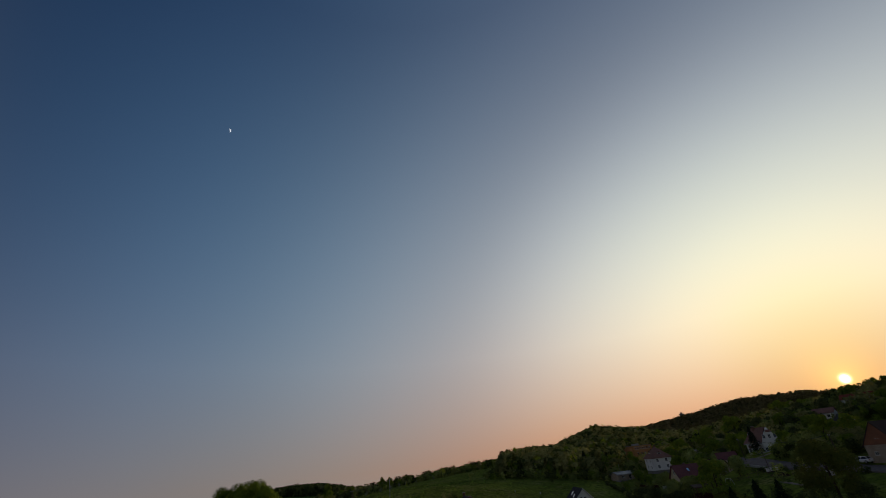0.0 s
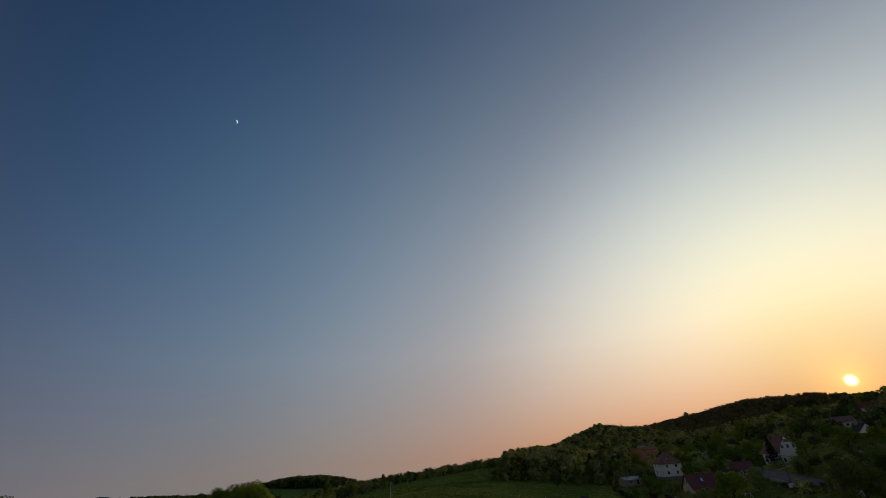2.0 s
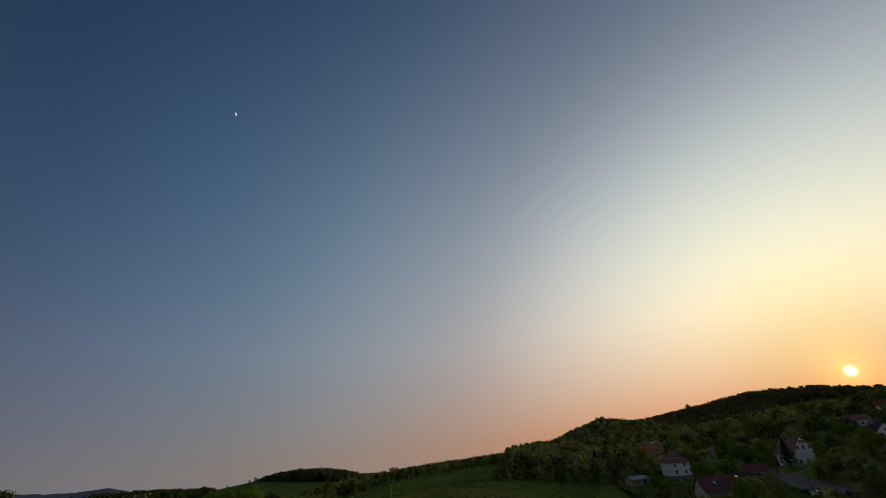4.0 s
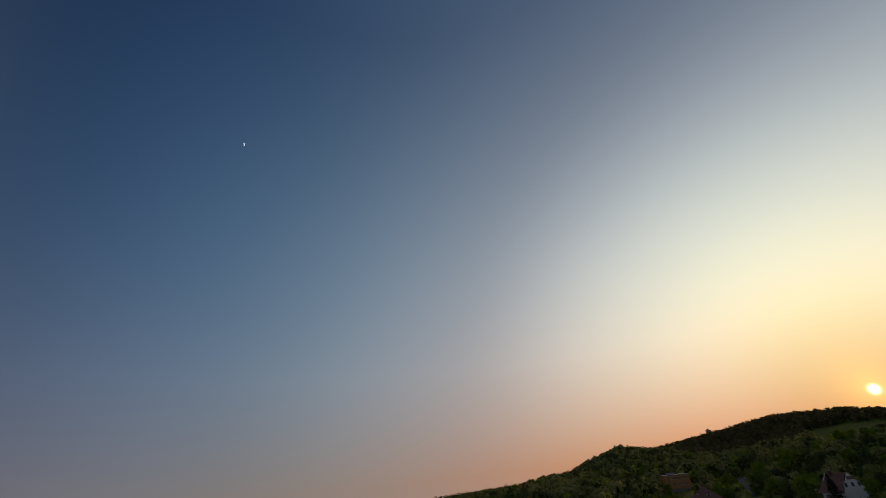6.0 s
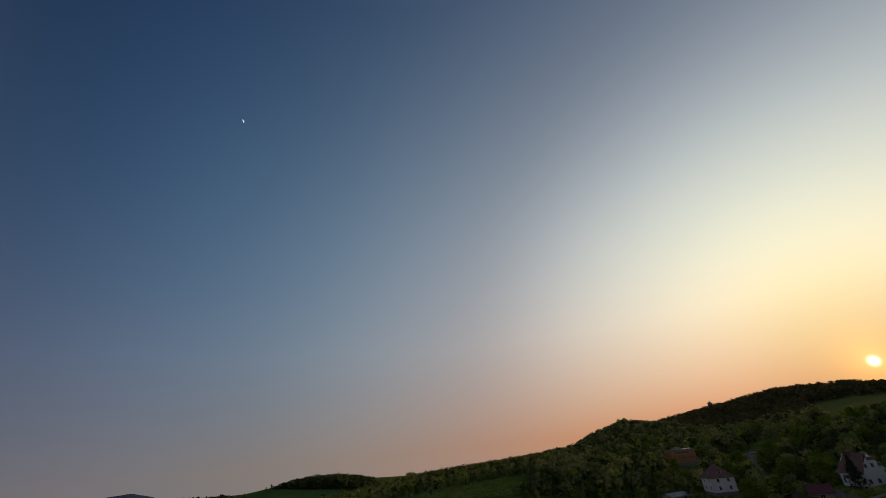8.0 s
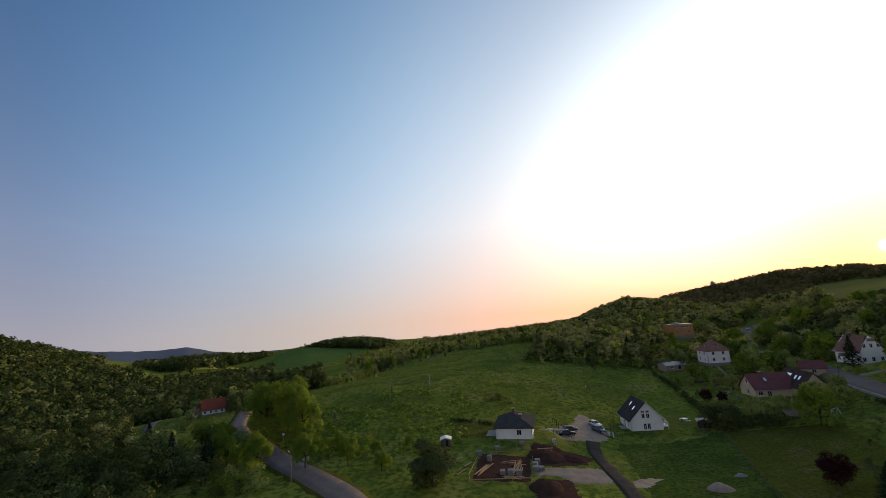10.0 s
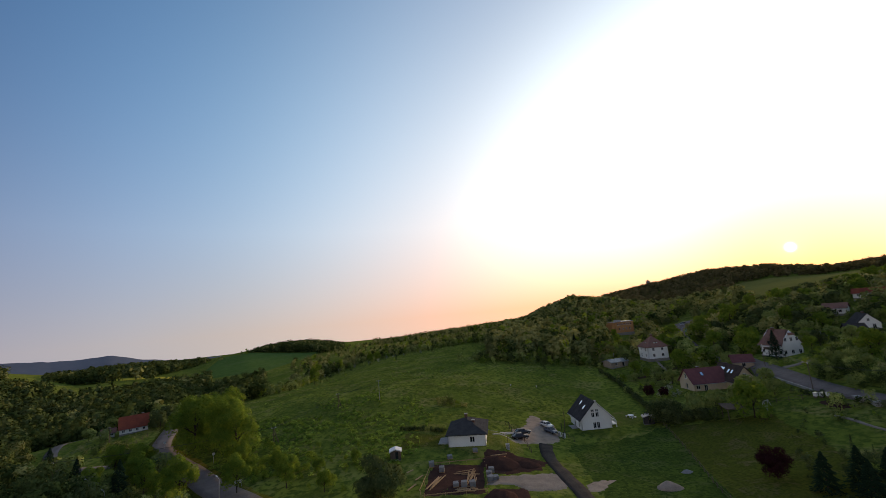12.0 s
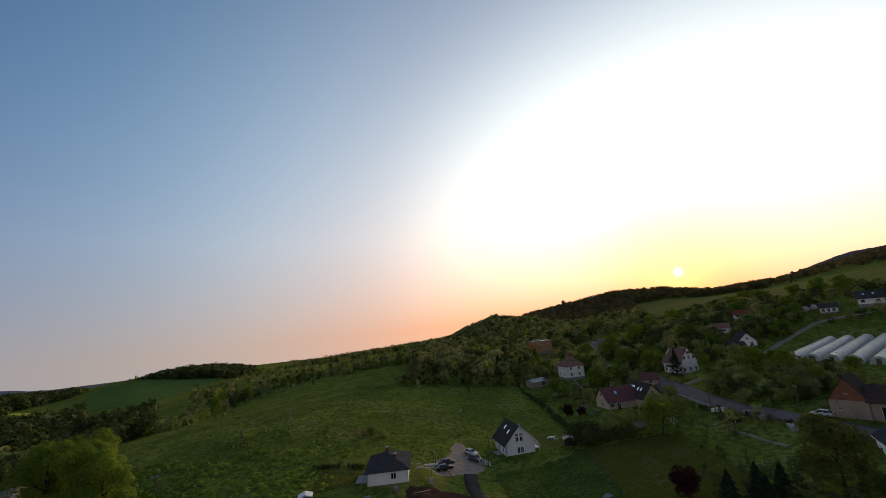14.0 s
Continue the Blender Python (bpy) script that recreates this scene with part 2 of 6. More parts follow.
HAY = mat("pale_grass", (0.1935, 0.1845, 0.053), (0.1484, 0.148, 0.0419), 30, 0.95)
ASPHALT = mat("asphalt", (0.2106, 0.1794, 0.1631), (0.1474, 0.1248, 0.1121), 3, 0.85, bump=0.2, bump_scale=30)
TARMAC = mat("worn_tarmac", (0.085, 0.074, 0.064), (0.05, 0.044, 0.039), 2.2, 0.95, bump=0.3, bump_scale=20)
VERGE = mat("gravel_verge", (0.3024, 0.2592, 0.2146), (0.2016, 0.1692, 0.1406), 2, 0.95, bump=0.5, bump_scale=12)
GRAVEL = mat("gravel", (0.38, 0.305, 0.24), (0.25, 0.20, 0.155), 1.6, 0.95, bump=0.7, bump_scale=8)
SOIL = mat("bare_soil", (0.0792, 0.044, 0.0333), (0.0468, 0.028, 0.0238), 1.4, 0.95, bump=0.8, bump_scale=5)
PLASTER = mat("white_plaster", (0.83, 0.84, 0.83), (0.75, 0.76, 0.75), 2.5, 0.85, bump=0.1, bump_scale=40)
CREAM = mat("cream_plaster", (0.60, 0.50, 0.36), (0.52, 0.43, 0.31), 2.5, 0.85)
OCHRE = mat("ochre_plaster", (0.52, 0.27, 0.12), (0.44, 0.22, 0.10), 2.5, 0.85)
OLDWALL = mat("old_plaster", (0.40, 0.34, 0.27), (0.27, 0.22, 0.17), 1.6, 0.9, bump=0.3)
BRICKWALL = mat("brick_wall", (0.28, 0.13, 0.08), (0.19, 0.10, 0.07), 1.2, 0.9, bump=0.4)
STONE = mat("stone_plinth", (0.30, 0.28, 0.26), (0.20, 0.19, 0.18), 0.8, 0.9, bump=0.5)
SLATE = rows_mat("dark_roof_tiles", (0.075, 0.074, 0.075), (0.050, 0.049, 0.050), 0.3, 0.85)
REDROOF = rows_mat("red_roof_tiles", (0.26, 0.075, 0.045), (0.17, 0.055, 0.04), 0.32, 0.85)
OXROOF = rows_mat("oxblood_roof_tiles", (0.2079, 0.0885, 0.0874), (0.1463, 0.0676, 0.0728), 0.32, 0.85)
OLDROOF = rows_mat("weathered_roof_tiles", (0.095, 0.070, 0.060), (0.060, 0.048, 0.043), 0.32, 0.85)
BROWNROOF = rows_mat("brown_roof_tiles", (0.2835, 0.155, 0.12), (0.189, 0.1162, 0.096), 0.32, 0.85)
GREYROOF = mat("grey_sheet_roof", (0.24, 0.25, 0.26), (0.17, 0.18, 0.19), 1.5, 0.5, metal=0.3)
TRIM = mat("white_paint", (0.78, 0.78, 0.78), None, 1.0, 0.5)
DARKTRIM = mat("dark_paint", (0.04, 0.04, 0.045), None, 1.0, 0.5)
PANE = mat("window_glass", (0.020, 0.024, 0.030), None, 1.0, 0.08)
SKYPANE = mat("roof_window_glass", (0.85, 0.87, 0.90), None, 1.0, 0.12, metal=0.9)
CHIMNEY = mat("chimney_brick", (0.20, 0.11, 0.08), (0.13, 0.08, 0.06), 0.4, 0.9)
TIMBER = mat("raw_timber", (0.46, 0.31, 0.17), (0.34, 0.22, 0.12), 0.6, 0.8, vary=0.15)
OLDWOOD = mat("weathered_wood", (0.17, 0.13, 0.10), (0.11, 0.085, 0.065), 0.5, 0.9)
CONCRETE = mat("concrete", (0.40, 0.39, 0.37), (0.30, 0.29, 0.28), 1.0, 0.9, bump=0.2)
BLOCK = mat("concrete_block", (0.25, 0.255, 0.26), (0.18, 0.185, 0.19), 0.5, 0.9, vary=0.12)
FILM = mat("greenhouse_film", (0.814, 0.814, 0.792), (0.682, 0.682, 0.66), 3.0, 0.25, trans=0.45)
STEEL = mat("galvanised_steel", (0.42, 0.43, 0.44), None, 0.5, 0.4, metal=0.8)
RUBBER = mat("rubber", (0.018, 0.018, 0.018), None, 0.3, 0.8)
LEAF = mat("leaf", (0.2654, 0.3197, 0.0948), (0.2, 0.2412, 0.0716), 6.0, 0.85, island=0.1, trans=0.24)
LEAF_WOOD = mat("wood_leaf", (0.2739, 0.2873, 0.1044), (0.2066, 0.2166, 0.0787), 9.0, 0.85, island=0.1, trans=0.24)
LEAF_DEEP = mat("deep_green_leaf", (0.0819, 0.1098, 0.0335), (0.0617, 0.0829, 0.0254), 11.0, 0.85, island=0.1, trans=0.2)
LEAF_LIGHT = mat("light_leaf", (0.1948, 0.2714, 0.0392), (0.1281, 0.193, 0.0292), 2.5, 0.85, island=0.18, trans=0.45)
NETTLE = mat("nettle_leaf", (0.2352, 0.3596, 0.0653), (0.147, 0.232, 0.0406), 4.0, 0.9, island=0.2, trans=0.35)
LEAF_DARK = mat("dark_leaf", (0.1014, 0.1288, 0.0455), (0.0648, 0.0868, 0.0342), 2.5, 0.85, island=0.2, trans=0.15)
LEAF_FIR = mat("fir_needles", (0.022, 0.042, 0.022), (0.014, 0.028, 0.016), 2.0, 0.8, island=0.4)
LEAF_WILLOW = mat("willow_leaf", (0.135, 0.16, 0.04), (0.08, 0.10, 0.026), 3.0, 0.85, island=0.12, trans=0.3)
LEAF_PLUM = mat("purple_leaf", (0.050, 0.018, 0.020), (0.032, 0.012, 0.014), 1.5, 0.85, island=0.4, trans=0.2)
BLOSSOM = mat("pale_blossom", (0.34, 0.36, 0.25), (0.22, 0.25, 0.14), 1.0, 0.8, island=0.3)
BARK = mat("bark", (0.085, 0.065, 0.05), (0.05, 0.04, 0.03), 0.5, 0.95, bump=0.6)
# backlit haze is mixed into this leaf colour for the far ridge and slope
LEAF_HAZED = mat("hazed_ridge_leaf", (0.1663, 0.15, 0.067), (0.0931, 0.0864, 0.0432), 9.0, 0.85, island=0.15, trans=0.3)
# distance haze is painted into these hills: blue-grey left, warm and glowing right
HAZE = mat("hazed_wooded_hills", (0.125, 0.145, 0.19), (0.11, 0.13, 0.17), 300, 1.0)
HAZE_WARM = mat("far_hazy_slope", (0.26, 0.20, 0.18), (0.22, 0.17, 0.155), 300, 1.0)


# ---- building helpers ----
def box(bm, x0, x1, y0, y1, z0, z1):
    v = [bm.verts.new(p) for p in ((x0, y0, z0), (x1, y0, z0), (x1, y1, z0), (x0, y1, z0), (x0, y0, z1), (x1, y0, z1), (x1, y1, z1), (x0, y1, z1))]
    for f in ((0, 3, 2, 1), (4, 5, 6, 7), (0, 1, 5, 4), (1, 2, 6, 5), (2, 3, 7, 6), (3, 0, 4, 7)):
        bm.faces.new([v[i] for i in f])


def solid(bm, low, top):
    """A closed body between two rings of points of the same count."""
    a, b = [bm.verts.new(p) for p in low], [bm.verts.new(p) for p in top]
    n = len(a)
    bm.faces.new(a[::-1]), bm.faces.new(b)
    for i in range(n):
        bm.faces.new((a[i], a[(i + 1) % n], b[(i + 1) % n], b[i]))


def tube(bm, a, b, r0, r1=None, n=8):
    a, b = Vector(a), Vector(b)
    r1 = r0 if r1 is None else r1
    q = (b - a).to_track_quat("Z", "Y")
    ring = lambda c, r: [c + q @ Vector((r * math.cos(k * 2 * math.pi / n), r * math.sin(k * 2 * math.pi / n), 0)) for k in range(n)]
    solid(bm, ring(a, r0), ring(b, r1))


def boxes(*list_of):
    bm = bmesh.new()
    for b in list_of:
        box(bm, *b)
    return bm


def finish(name, bm, material, bevel=0.0, smooth=False):
    if bevel:
        bmesh.ops.bevel(bm, geom=bm.edges[:], offset=bevel, segments=1, affect="EDGES")
    bmesh.ops.recalc_face_normals(bm, faces=bm.faces[:])
    me = bpy.data.meshes.new(name)
    bm.to_mesh(me)
    bm.free()
    me.materials.append(material)
    if smooth:
        me.shade_smooth()
    return me


def part(name, bm, material, parent, label="", bevel=0.0, smooth=False):
    o = new(name, finish(name, bm, material, bevel, smooth))
    o.parent = parent
    return tagged(o, label)


def thing(name, x, y, z, rz, label, category, group=""):
    o = new(name)
    o.matrix_basis = pose(x, y, z, 0, 0, rz)
    return tagged(o, label, category, group)


def single(name, bm, material, m, label, category, group="", kind="", bevel=0.0, smooth=False):
    o = new(name, finish(name, bm, material, bevel, smooth))
    o.matrix_basis = m
    return tagged(o, label, category, group, kind)


def sheet(name, x, y, z, faces, material, label="", kind="structure"):
    me = bpy.data.meshes.new(name)
    me.from_pydata(np.stack([x, y, z], 1).tolist(), [], [list(map(int, f)) for f in faces])
    me.shade_smooth()
    me.materials.append(material)
    return tagged(new(name, me), label, kind=kind)


def curve_points(pts, step_m):
    """A smooth line through places, a point every step_m metres."""
    p = [Vector((*q, 0)) for q in pts]
    p = [p[0] * 2 - p[1], *p, p[-1] * 2 - p[-2]]
    out = []
    for i in range(1, len(p) - 2):
        n = max(2, int((p[i + 1] - p[i]).length / step_m))
        for k in range(n):
            t = k / n
            a, b, c, d = p[i - 1:i + 3]
            out.append(0.5 * (2 * b + (c - a) * t + (2 * a - 5 * b + 4 * c - d) * t * t + (3 * b - a - 3 * c + d) * t ** 3))
    return out + [p[-2]]


def ribbon(name, pts, width, material, lift, label="", thick=0.12, ragged=0.0):
    """A road or path laid over the land, with its own thickness."""
    c = curve_points(pts, 2.0)
    rng = random.Random(len(c))
    rows = []
    for i, p in enumerate(c):
        d = (c[min(i + 1, len(c) - 1)] - c[max(i - 1, 0)]).normalized()
        s = Vector((-d.y, d.x, 0))
        wl, wr = (width / 2 + rng.uniform(-ragged, ragged) for _ in range(2))
        ends = [p + s * wl, p + s * wl * 0.33, p - s * wr * 0.33, p - s * wr]
        zs = [height(q.x, q.y) + lift for q in ends]
        rows.append([(ends[0].x, ends[0].y, zs[0] - thick)] + [(q.x, q.y, z) for q, z in zip(ends, zs)] + [(ends[3].x, ends[3].y, zs[3] - thick)])
    v = np.array(rows).reshape(-1, 3)
    f = [(i * 6 + k, i * 6 + k + 1, i * 6 + k + 7, i * 6 + k + 6) for i in range(len(rows) - 1) for k in range(5)]
    return sheet(name, v[:, 0], v[:, 1], v[:, 2], f, material, label)


def patch(name, corners, material, lift, cell, label="", kind="structure", ragged=0.0):
    """A field or plot between four corners, laid over the land."""
    a, b, c, d = (np.array(q, float) for q in corners)
    n = max(2, int(max(np.linalg.norm(b - a), np.linalg.norm(c - d)) / cell))
    m = max(2, int(max(np.linalg.norm(d - a), np.linalg.norm(c - b)) / cell))
    u, v = np.meshgrid(np.linspace(0, 1, n + 1), np.linspace(0, 1, m + 1), indexing="ij")
    rs = np.random.RandomState(n * 31 + m)
    if ragged:
        edge = (u == 0) | (u == 1) | (v == 0) | (v == 1)
        u, v = u + edge * rs.uniform(-ragged, ragged, u.shape), v + edge * rs.uniform(-ragged, ragged, v.shape)
    p = (a * (1 - u[..., None]) * (1 - v[..., None]) + b * u[..., None] * (1 - v[..., None]) + c * u[..., None] * v[..., None] + d * (1 - u[..., None]) * v[..., None])
    x, y = p[..., 0].ravel(), p[..., 1].ravel()
    i, j = np.meshgrid(np.arange(n), np.arange(m), indexing="ij")
    k = (i * (m + 1) + j).ravel()
    edge = ((u <= 1e-9) | (u >= 1 - 1e-9) | (v <= 1e-9) | (v >= 1 - 1e-9)).ravel() if not ragged else edge.ravel()
    return sheet(name, x, y, heights(x, y) + np.where(edge, -0.04 - lift * 0.3, lift), np.stack([k, k + m + 1, k + m + 2, k + 1], 1), material, label, kind)


def spread(name, corners, material, lift, cell, wobble, label="", kind="structure"):
    """Loose ground, such as gravel or soil, with a crumbling outline that sinks into the grass."""
    c = np.array(corners, float)
    u, v = (np.arange(c[:, k].min() - 2 * wobble, c[:, k].max() + 2 * wobble, cell) for k in (0, 1))
    x, y = (q.ravel() for q in np.meshgrid(u, v, indexing="ij"))
    px, py = x.copy(), y.copy()
    for size, share in ((3.5, 1.0), (1.1, 0.45)):
        px += np.array([noise.noise((a / size, b / size, 7.1)) for a, b in zip(x, y)]) * wobble * share * 1.6
        py += np.array([noise.noise((a / size, b / size, 2.3)) for a, b in zip(x, y)]) * wobble * share * 1.6
    inner = np.zeros(len(x), bool)
    for (x0, y0), (x1, y1) in zip(corners, corners[1:] + corners[:1]):
        inner ^= ((y0 > py) != (y1 > py)) & (px < (x1 - x0) * (py - y0) / (y1 - y0 + 1e-9) + x0)
    m = len(v)
    i, j = (q.ravel() for q in np.meshgrid(np.arange(len(u) - 1), np.arange(m - 1), indexing="ij"))
    f = np.stack([i * m + j, (i + 1) * m + j, (i + 1) * m + j + 1, i * m + j + 1], 1)
    f = f[inner[f].any(1)]
    used, back = np.unique(f, return_inverse=True)
    return sheet(name, x[used], y[used], (heights(x, y) + np.where(inner, lift, -0.05))[used], back.reshape(-1, 4), material, label, kind)


# ---- the ground, roads and fields ----
def make_ground():
    rad = np.concatenate([[0.01], np.arange(4, 330, 2.5), 330 * 1.022 ** np.arange(1, 124)])
    ang = np.linspace(0, 2 * np.pi, 400, endpoint=False)
    x, y = (rad[:, None] * np.sin(ang)).ravel(), (rad[:, None] * np.cos(ang)).ravel() + 60
    n = len(ang)
    i, j = np.meshgrid(np.arange(len(rad) - 1), np.arange(n), indexing="ij")
    a, b = (i * n + j).ravel(), (i * n + (j + 1) % n).ravel()
    sheet("ground", x, y, heights(x, y), np.stack([a, b, b + n, a + n], 1), MEADOW)


make_ground()
ribbon("road_verge", [(-14, 44), (-30, 66), (-45, 79), (-58, 89), (-72, 102), (-90, 118), (-102, 131), (-111, 146), (-120, 162), (-132, 182), (-150, 208)], 7.6, MOWN, 0.05, ragged=0.5)
ribbon("main_road", [(-14, 44), (-30, 66), (-45, 79), (-58, 89), (-72, 102), (-90, 118), (-102, 131), (-111, 146), (-120, 162), (-132, 182), (-150, 208)], 5.6, ASPHALT, 0.14)
ribbon("farm_road", [(-95, 122), (-109, 117), (-125, 121), (-143, 134), (-158, 151), (-166, 166), (-163, 182), (-152, 196)], 3.6, ASPHALT, 0.16)
ribbon("village_road", [(110, 30), (101, 55), (95, 76), (91.5, 92), (89.5, 106), (92, 122), (96.5, 137), (102, 153), (105, 175), (112, 205), (128, 245), (150, 290), (176, 335)], 5.2, ASPHALT, 0.14)
ribbon("side_road", [(95, 133), (100, 130), (108, 131), (122, 138), (135, 142), (152, 151), (168, 157), (188, 160), (198, 155.5), (207, 147), (218, 138)], 2.4, VERGE, 0.12, ragged=0.3)
ribbon("driveway", [(21.5, 52), (19.3, 66), (18.6, 78), (17.3, 90), (16.6, 99), (17.4, 106), (18.0, 108.6)], 3.1, TARMAC, 0.11, ragged=0.22)
spread("forecourt", [(9.0, 106.4), (12.7, 107.6), (16, 108.6), (20.3, 109), (22.6, 115), (23.6, 124), (21.2, 129.4), (18.8, 134), (16.4, 130), (14.9, 122.6), (10.9, 119.2), (9.6, 113)], GRAVEL, 0.10, 0.5, 0.6)
spread("gravel_track", [(1.5, 81), (6.2, 81.4), (9.3, 79), (13.7, 80), (17.6, 82), (18, 85), (16.4, 89), (11.4, 87.4), (7.4, 86), (1.2, 84.4)], VERGE, 0.10, 0.5, 0.6)
spread("bare_earth", [(1.4, 96), (8, 97.8), (13, 97.4), (15, 94.6), (13.6, 90.2), (6, 86.6), (1.4, 87)], SOIL, 0.08, 0.5, 0.8)
spread("bare_earth", [(1.6, 66), (8.6, 66), (9.4, 73), (8.8, 79.6), (4, 79.4), (1.2, 78.6)], SOIL, 0.08, 0.5, 0.6)
spread("bare_earth", [(20.0, 79.5), (22.5, 80), (25.5, 83.2), (26.8, 85.6), (23.4, 85), (20.4, 82.4)], GRAVEL, 0.08, 0.4, 0.7)
patch("car_park", ((160, 318), (186, 322), (192, 345), (168, 348)), ASPHALT, 0.15, 4)
COURT = mat("green_court_surface", (0.085, 0.17, 0.14), (0.065, 0.13, 0.11), 4, 0.9)
patch("sports_court", ((149, 286), (168, 280), (174, 297), (156, 303)), COURT, 0.12, 3)
ribbon("garden_path", [(4.4, 107.2), (6.5, 107.4), (9.4, 107.9)], 0.7, CONCRETE, 0.11)
patch("bungalow_garden", ((-14, 98), (-6.8, 98), (-7.5, 118), (-17, 118)), LAWN, 0.05, 1.5)
patch("back_garden", ((-19, 98), (-7, 100), (-7.4, 110.8), (-19, 110.6)), MOWN, 0.07, 1.5, ragged=0.02)
ribbon("garden_path", [(3.4, 113.2), (7, 114), (12.6, 116.2)], 1.6, CONCRETE, 0.12)
patch("bungalow_garden", ((2.5, 98), (12, 99), (11, 119), (1.5, 112)), LAWN, 0.05, 1.5)
patch("gable_house_garden", ((40.5, 122), (52, 125), (50, 140), (36.5, 136)), LAWN, 0.05, 1.5)
patch("orchard_lawn", ((39.5, 66.2), (66, 66), (74, 106), (52.4, 119.8)), MOWN, 0.075, 2, ragged=0.03)
patch("rough_plot", ((20.5, 70), (42.5, 66.5), (54.5, 119.5), (22.5, 109)), RANK, 0.045, 2, ragged=0.045)
patch("garden_beds", ((68, 160), (100, 165), (98, 190), (66, 188)), LAWN, 0.05, 2.5)
for bx, by in ((72, 166), (80, 172), (76, 181), (88, 184), (91, 170)):
    spread("garden_bed", [(bx - 4, by - 1.2), (bx, by - 1.5), (bx + 4, by - 0.6), (bx + 4.2, by + 1), (bx, by + 1.3), (bx - 4.2, by + 0.9)], SOIL, 0.12, 0.6, 0.5)
ribbon("garden_path", [(70, 157), (78, 164), (84, 176), (88, 190), (89.6, 198.6)], 1.1, VERGE, 0.13, ragged=0.15)
ribbon("garden_path", [(79.5, 95.3), (80.0, 91.1), (79.9, 86.8), (80.4, 82)], 0.8, VERGE, 0.12, ragged=0.15)
patch("allotment", ((81, 96), (86.5, 95), (86, 102.5), (82, 104)), SOIL, 0.06, 1.5, ragged=0.05)
patch("flowering_field", ((-610, 585), (-445, 555), (-470, 600), (-640, 640)), RAPE, 0.4, 15)
patch("flowering_field", ((-445, 555), (-330, 470), (-345, 500), (-465, 590)), RAPE, 0.4, 15)
patch("corn_field", ((-330, 470), (-215, 420), (-235, 650), (-520, 840)), CROP, 0.5, 15)
patch("hill_field", ((222, 312), (345, 165), (640, 460), (420, 640)), HAY, 0.4, 16)


def make_far_hills():
    """Wooded ridges along the horizon, several kilometres off, with haze in their colour."""
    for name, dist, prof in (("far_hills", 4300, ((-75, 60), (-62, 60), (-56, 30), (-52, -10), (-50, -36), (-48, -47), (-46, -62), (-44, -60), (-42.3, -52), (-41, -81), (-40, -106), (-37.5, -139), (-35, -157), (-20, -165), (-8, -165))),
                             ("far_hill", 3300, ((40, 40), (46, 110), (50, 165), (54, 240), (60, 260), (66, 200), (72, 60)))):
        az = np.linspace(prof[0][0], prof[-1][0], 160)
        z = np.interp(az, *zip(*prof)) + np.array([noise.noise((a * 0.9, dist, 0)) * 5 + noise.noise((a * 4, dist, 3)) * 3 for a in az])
        x, y = dist * np.sin(np.radians(az)), dist * np.cos(np.radians(az))
        n = len(az)
        xs = np.concatenate([x * 0.9, x, x * 1.1])
        ys = np.concatenate([y * 0.9, y, y * 1.1])
        zs = np.concatenate([np.full(n, -260.0), z, np.full(n, -260.0)])
        f = [(k * n + i, k * n + i + 1, (k + 1) * n + i + 1, (k + 1) * n + i) for k in range(2) for i in range(n - 1)]
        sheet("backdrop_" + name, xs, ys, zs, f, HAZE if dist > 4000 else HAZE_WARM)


make_far_hills()
moon_way = Vector((math.sin(radians(-38.85)) * math.cos(radians(42.6)), math.cos(radians(-38.85)) * math.cos(radians(42.6)), math.sin(radians(42.6))))


# ---- houses ----
def wall_panel(bm, a, b, z0, z1, holes, thick):
    """A wall between two ground points, facing right of a to b turned out, with real openings. holes: (along, sill, width, height)."""
    a, b = Vector((*a, 0)), Vector((*b, 0))
    d = (b - a).normalized()
    n = Vector((-d.y, d.x, 0))
    size = (b - a).length
    us = sorted({0.0, size, *[h[0] - h[2] / 2 for h in holes], *[h[0] + h[2] / 2 for h in holes]})
    zs = sorted({z0, z1, *[h[1] for h in holes], *[h[1] + h[3] for h in holes]})
    for u0, u1 in zip(us, us[1:]):
        for w0, w1 in zip(zs, zs[1:]):
            um, wm = (u0 + u1) / 2, (w0 + w1) / 2
            if any(abs(um - h[0]) < h[2] / 2 and h[1] < wm < h[1] + h[3] for h in holes):
                continue
            ring = lambda z: [tuple(a + d * u + n * t + Vector((0, 0, z))) for u, t in ((u0, 0), (u1, 0), (u1, thick), (u0, thick))]
            solid(bm, ring(w0), ring(w1))


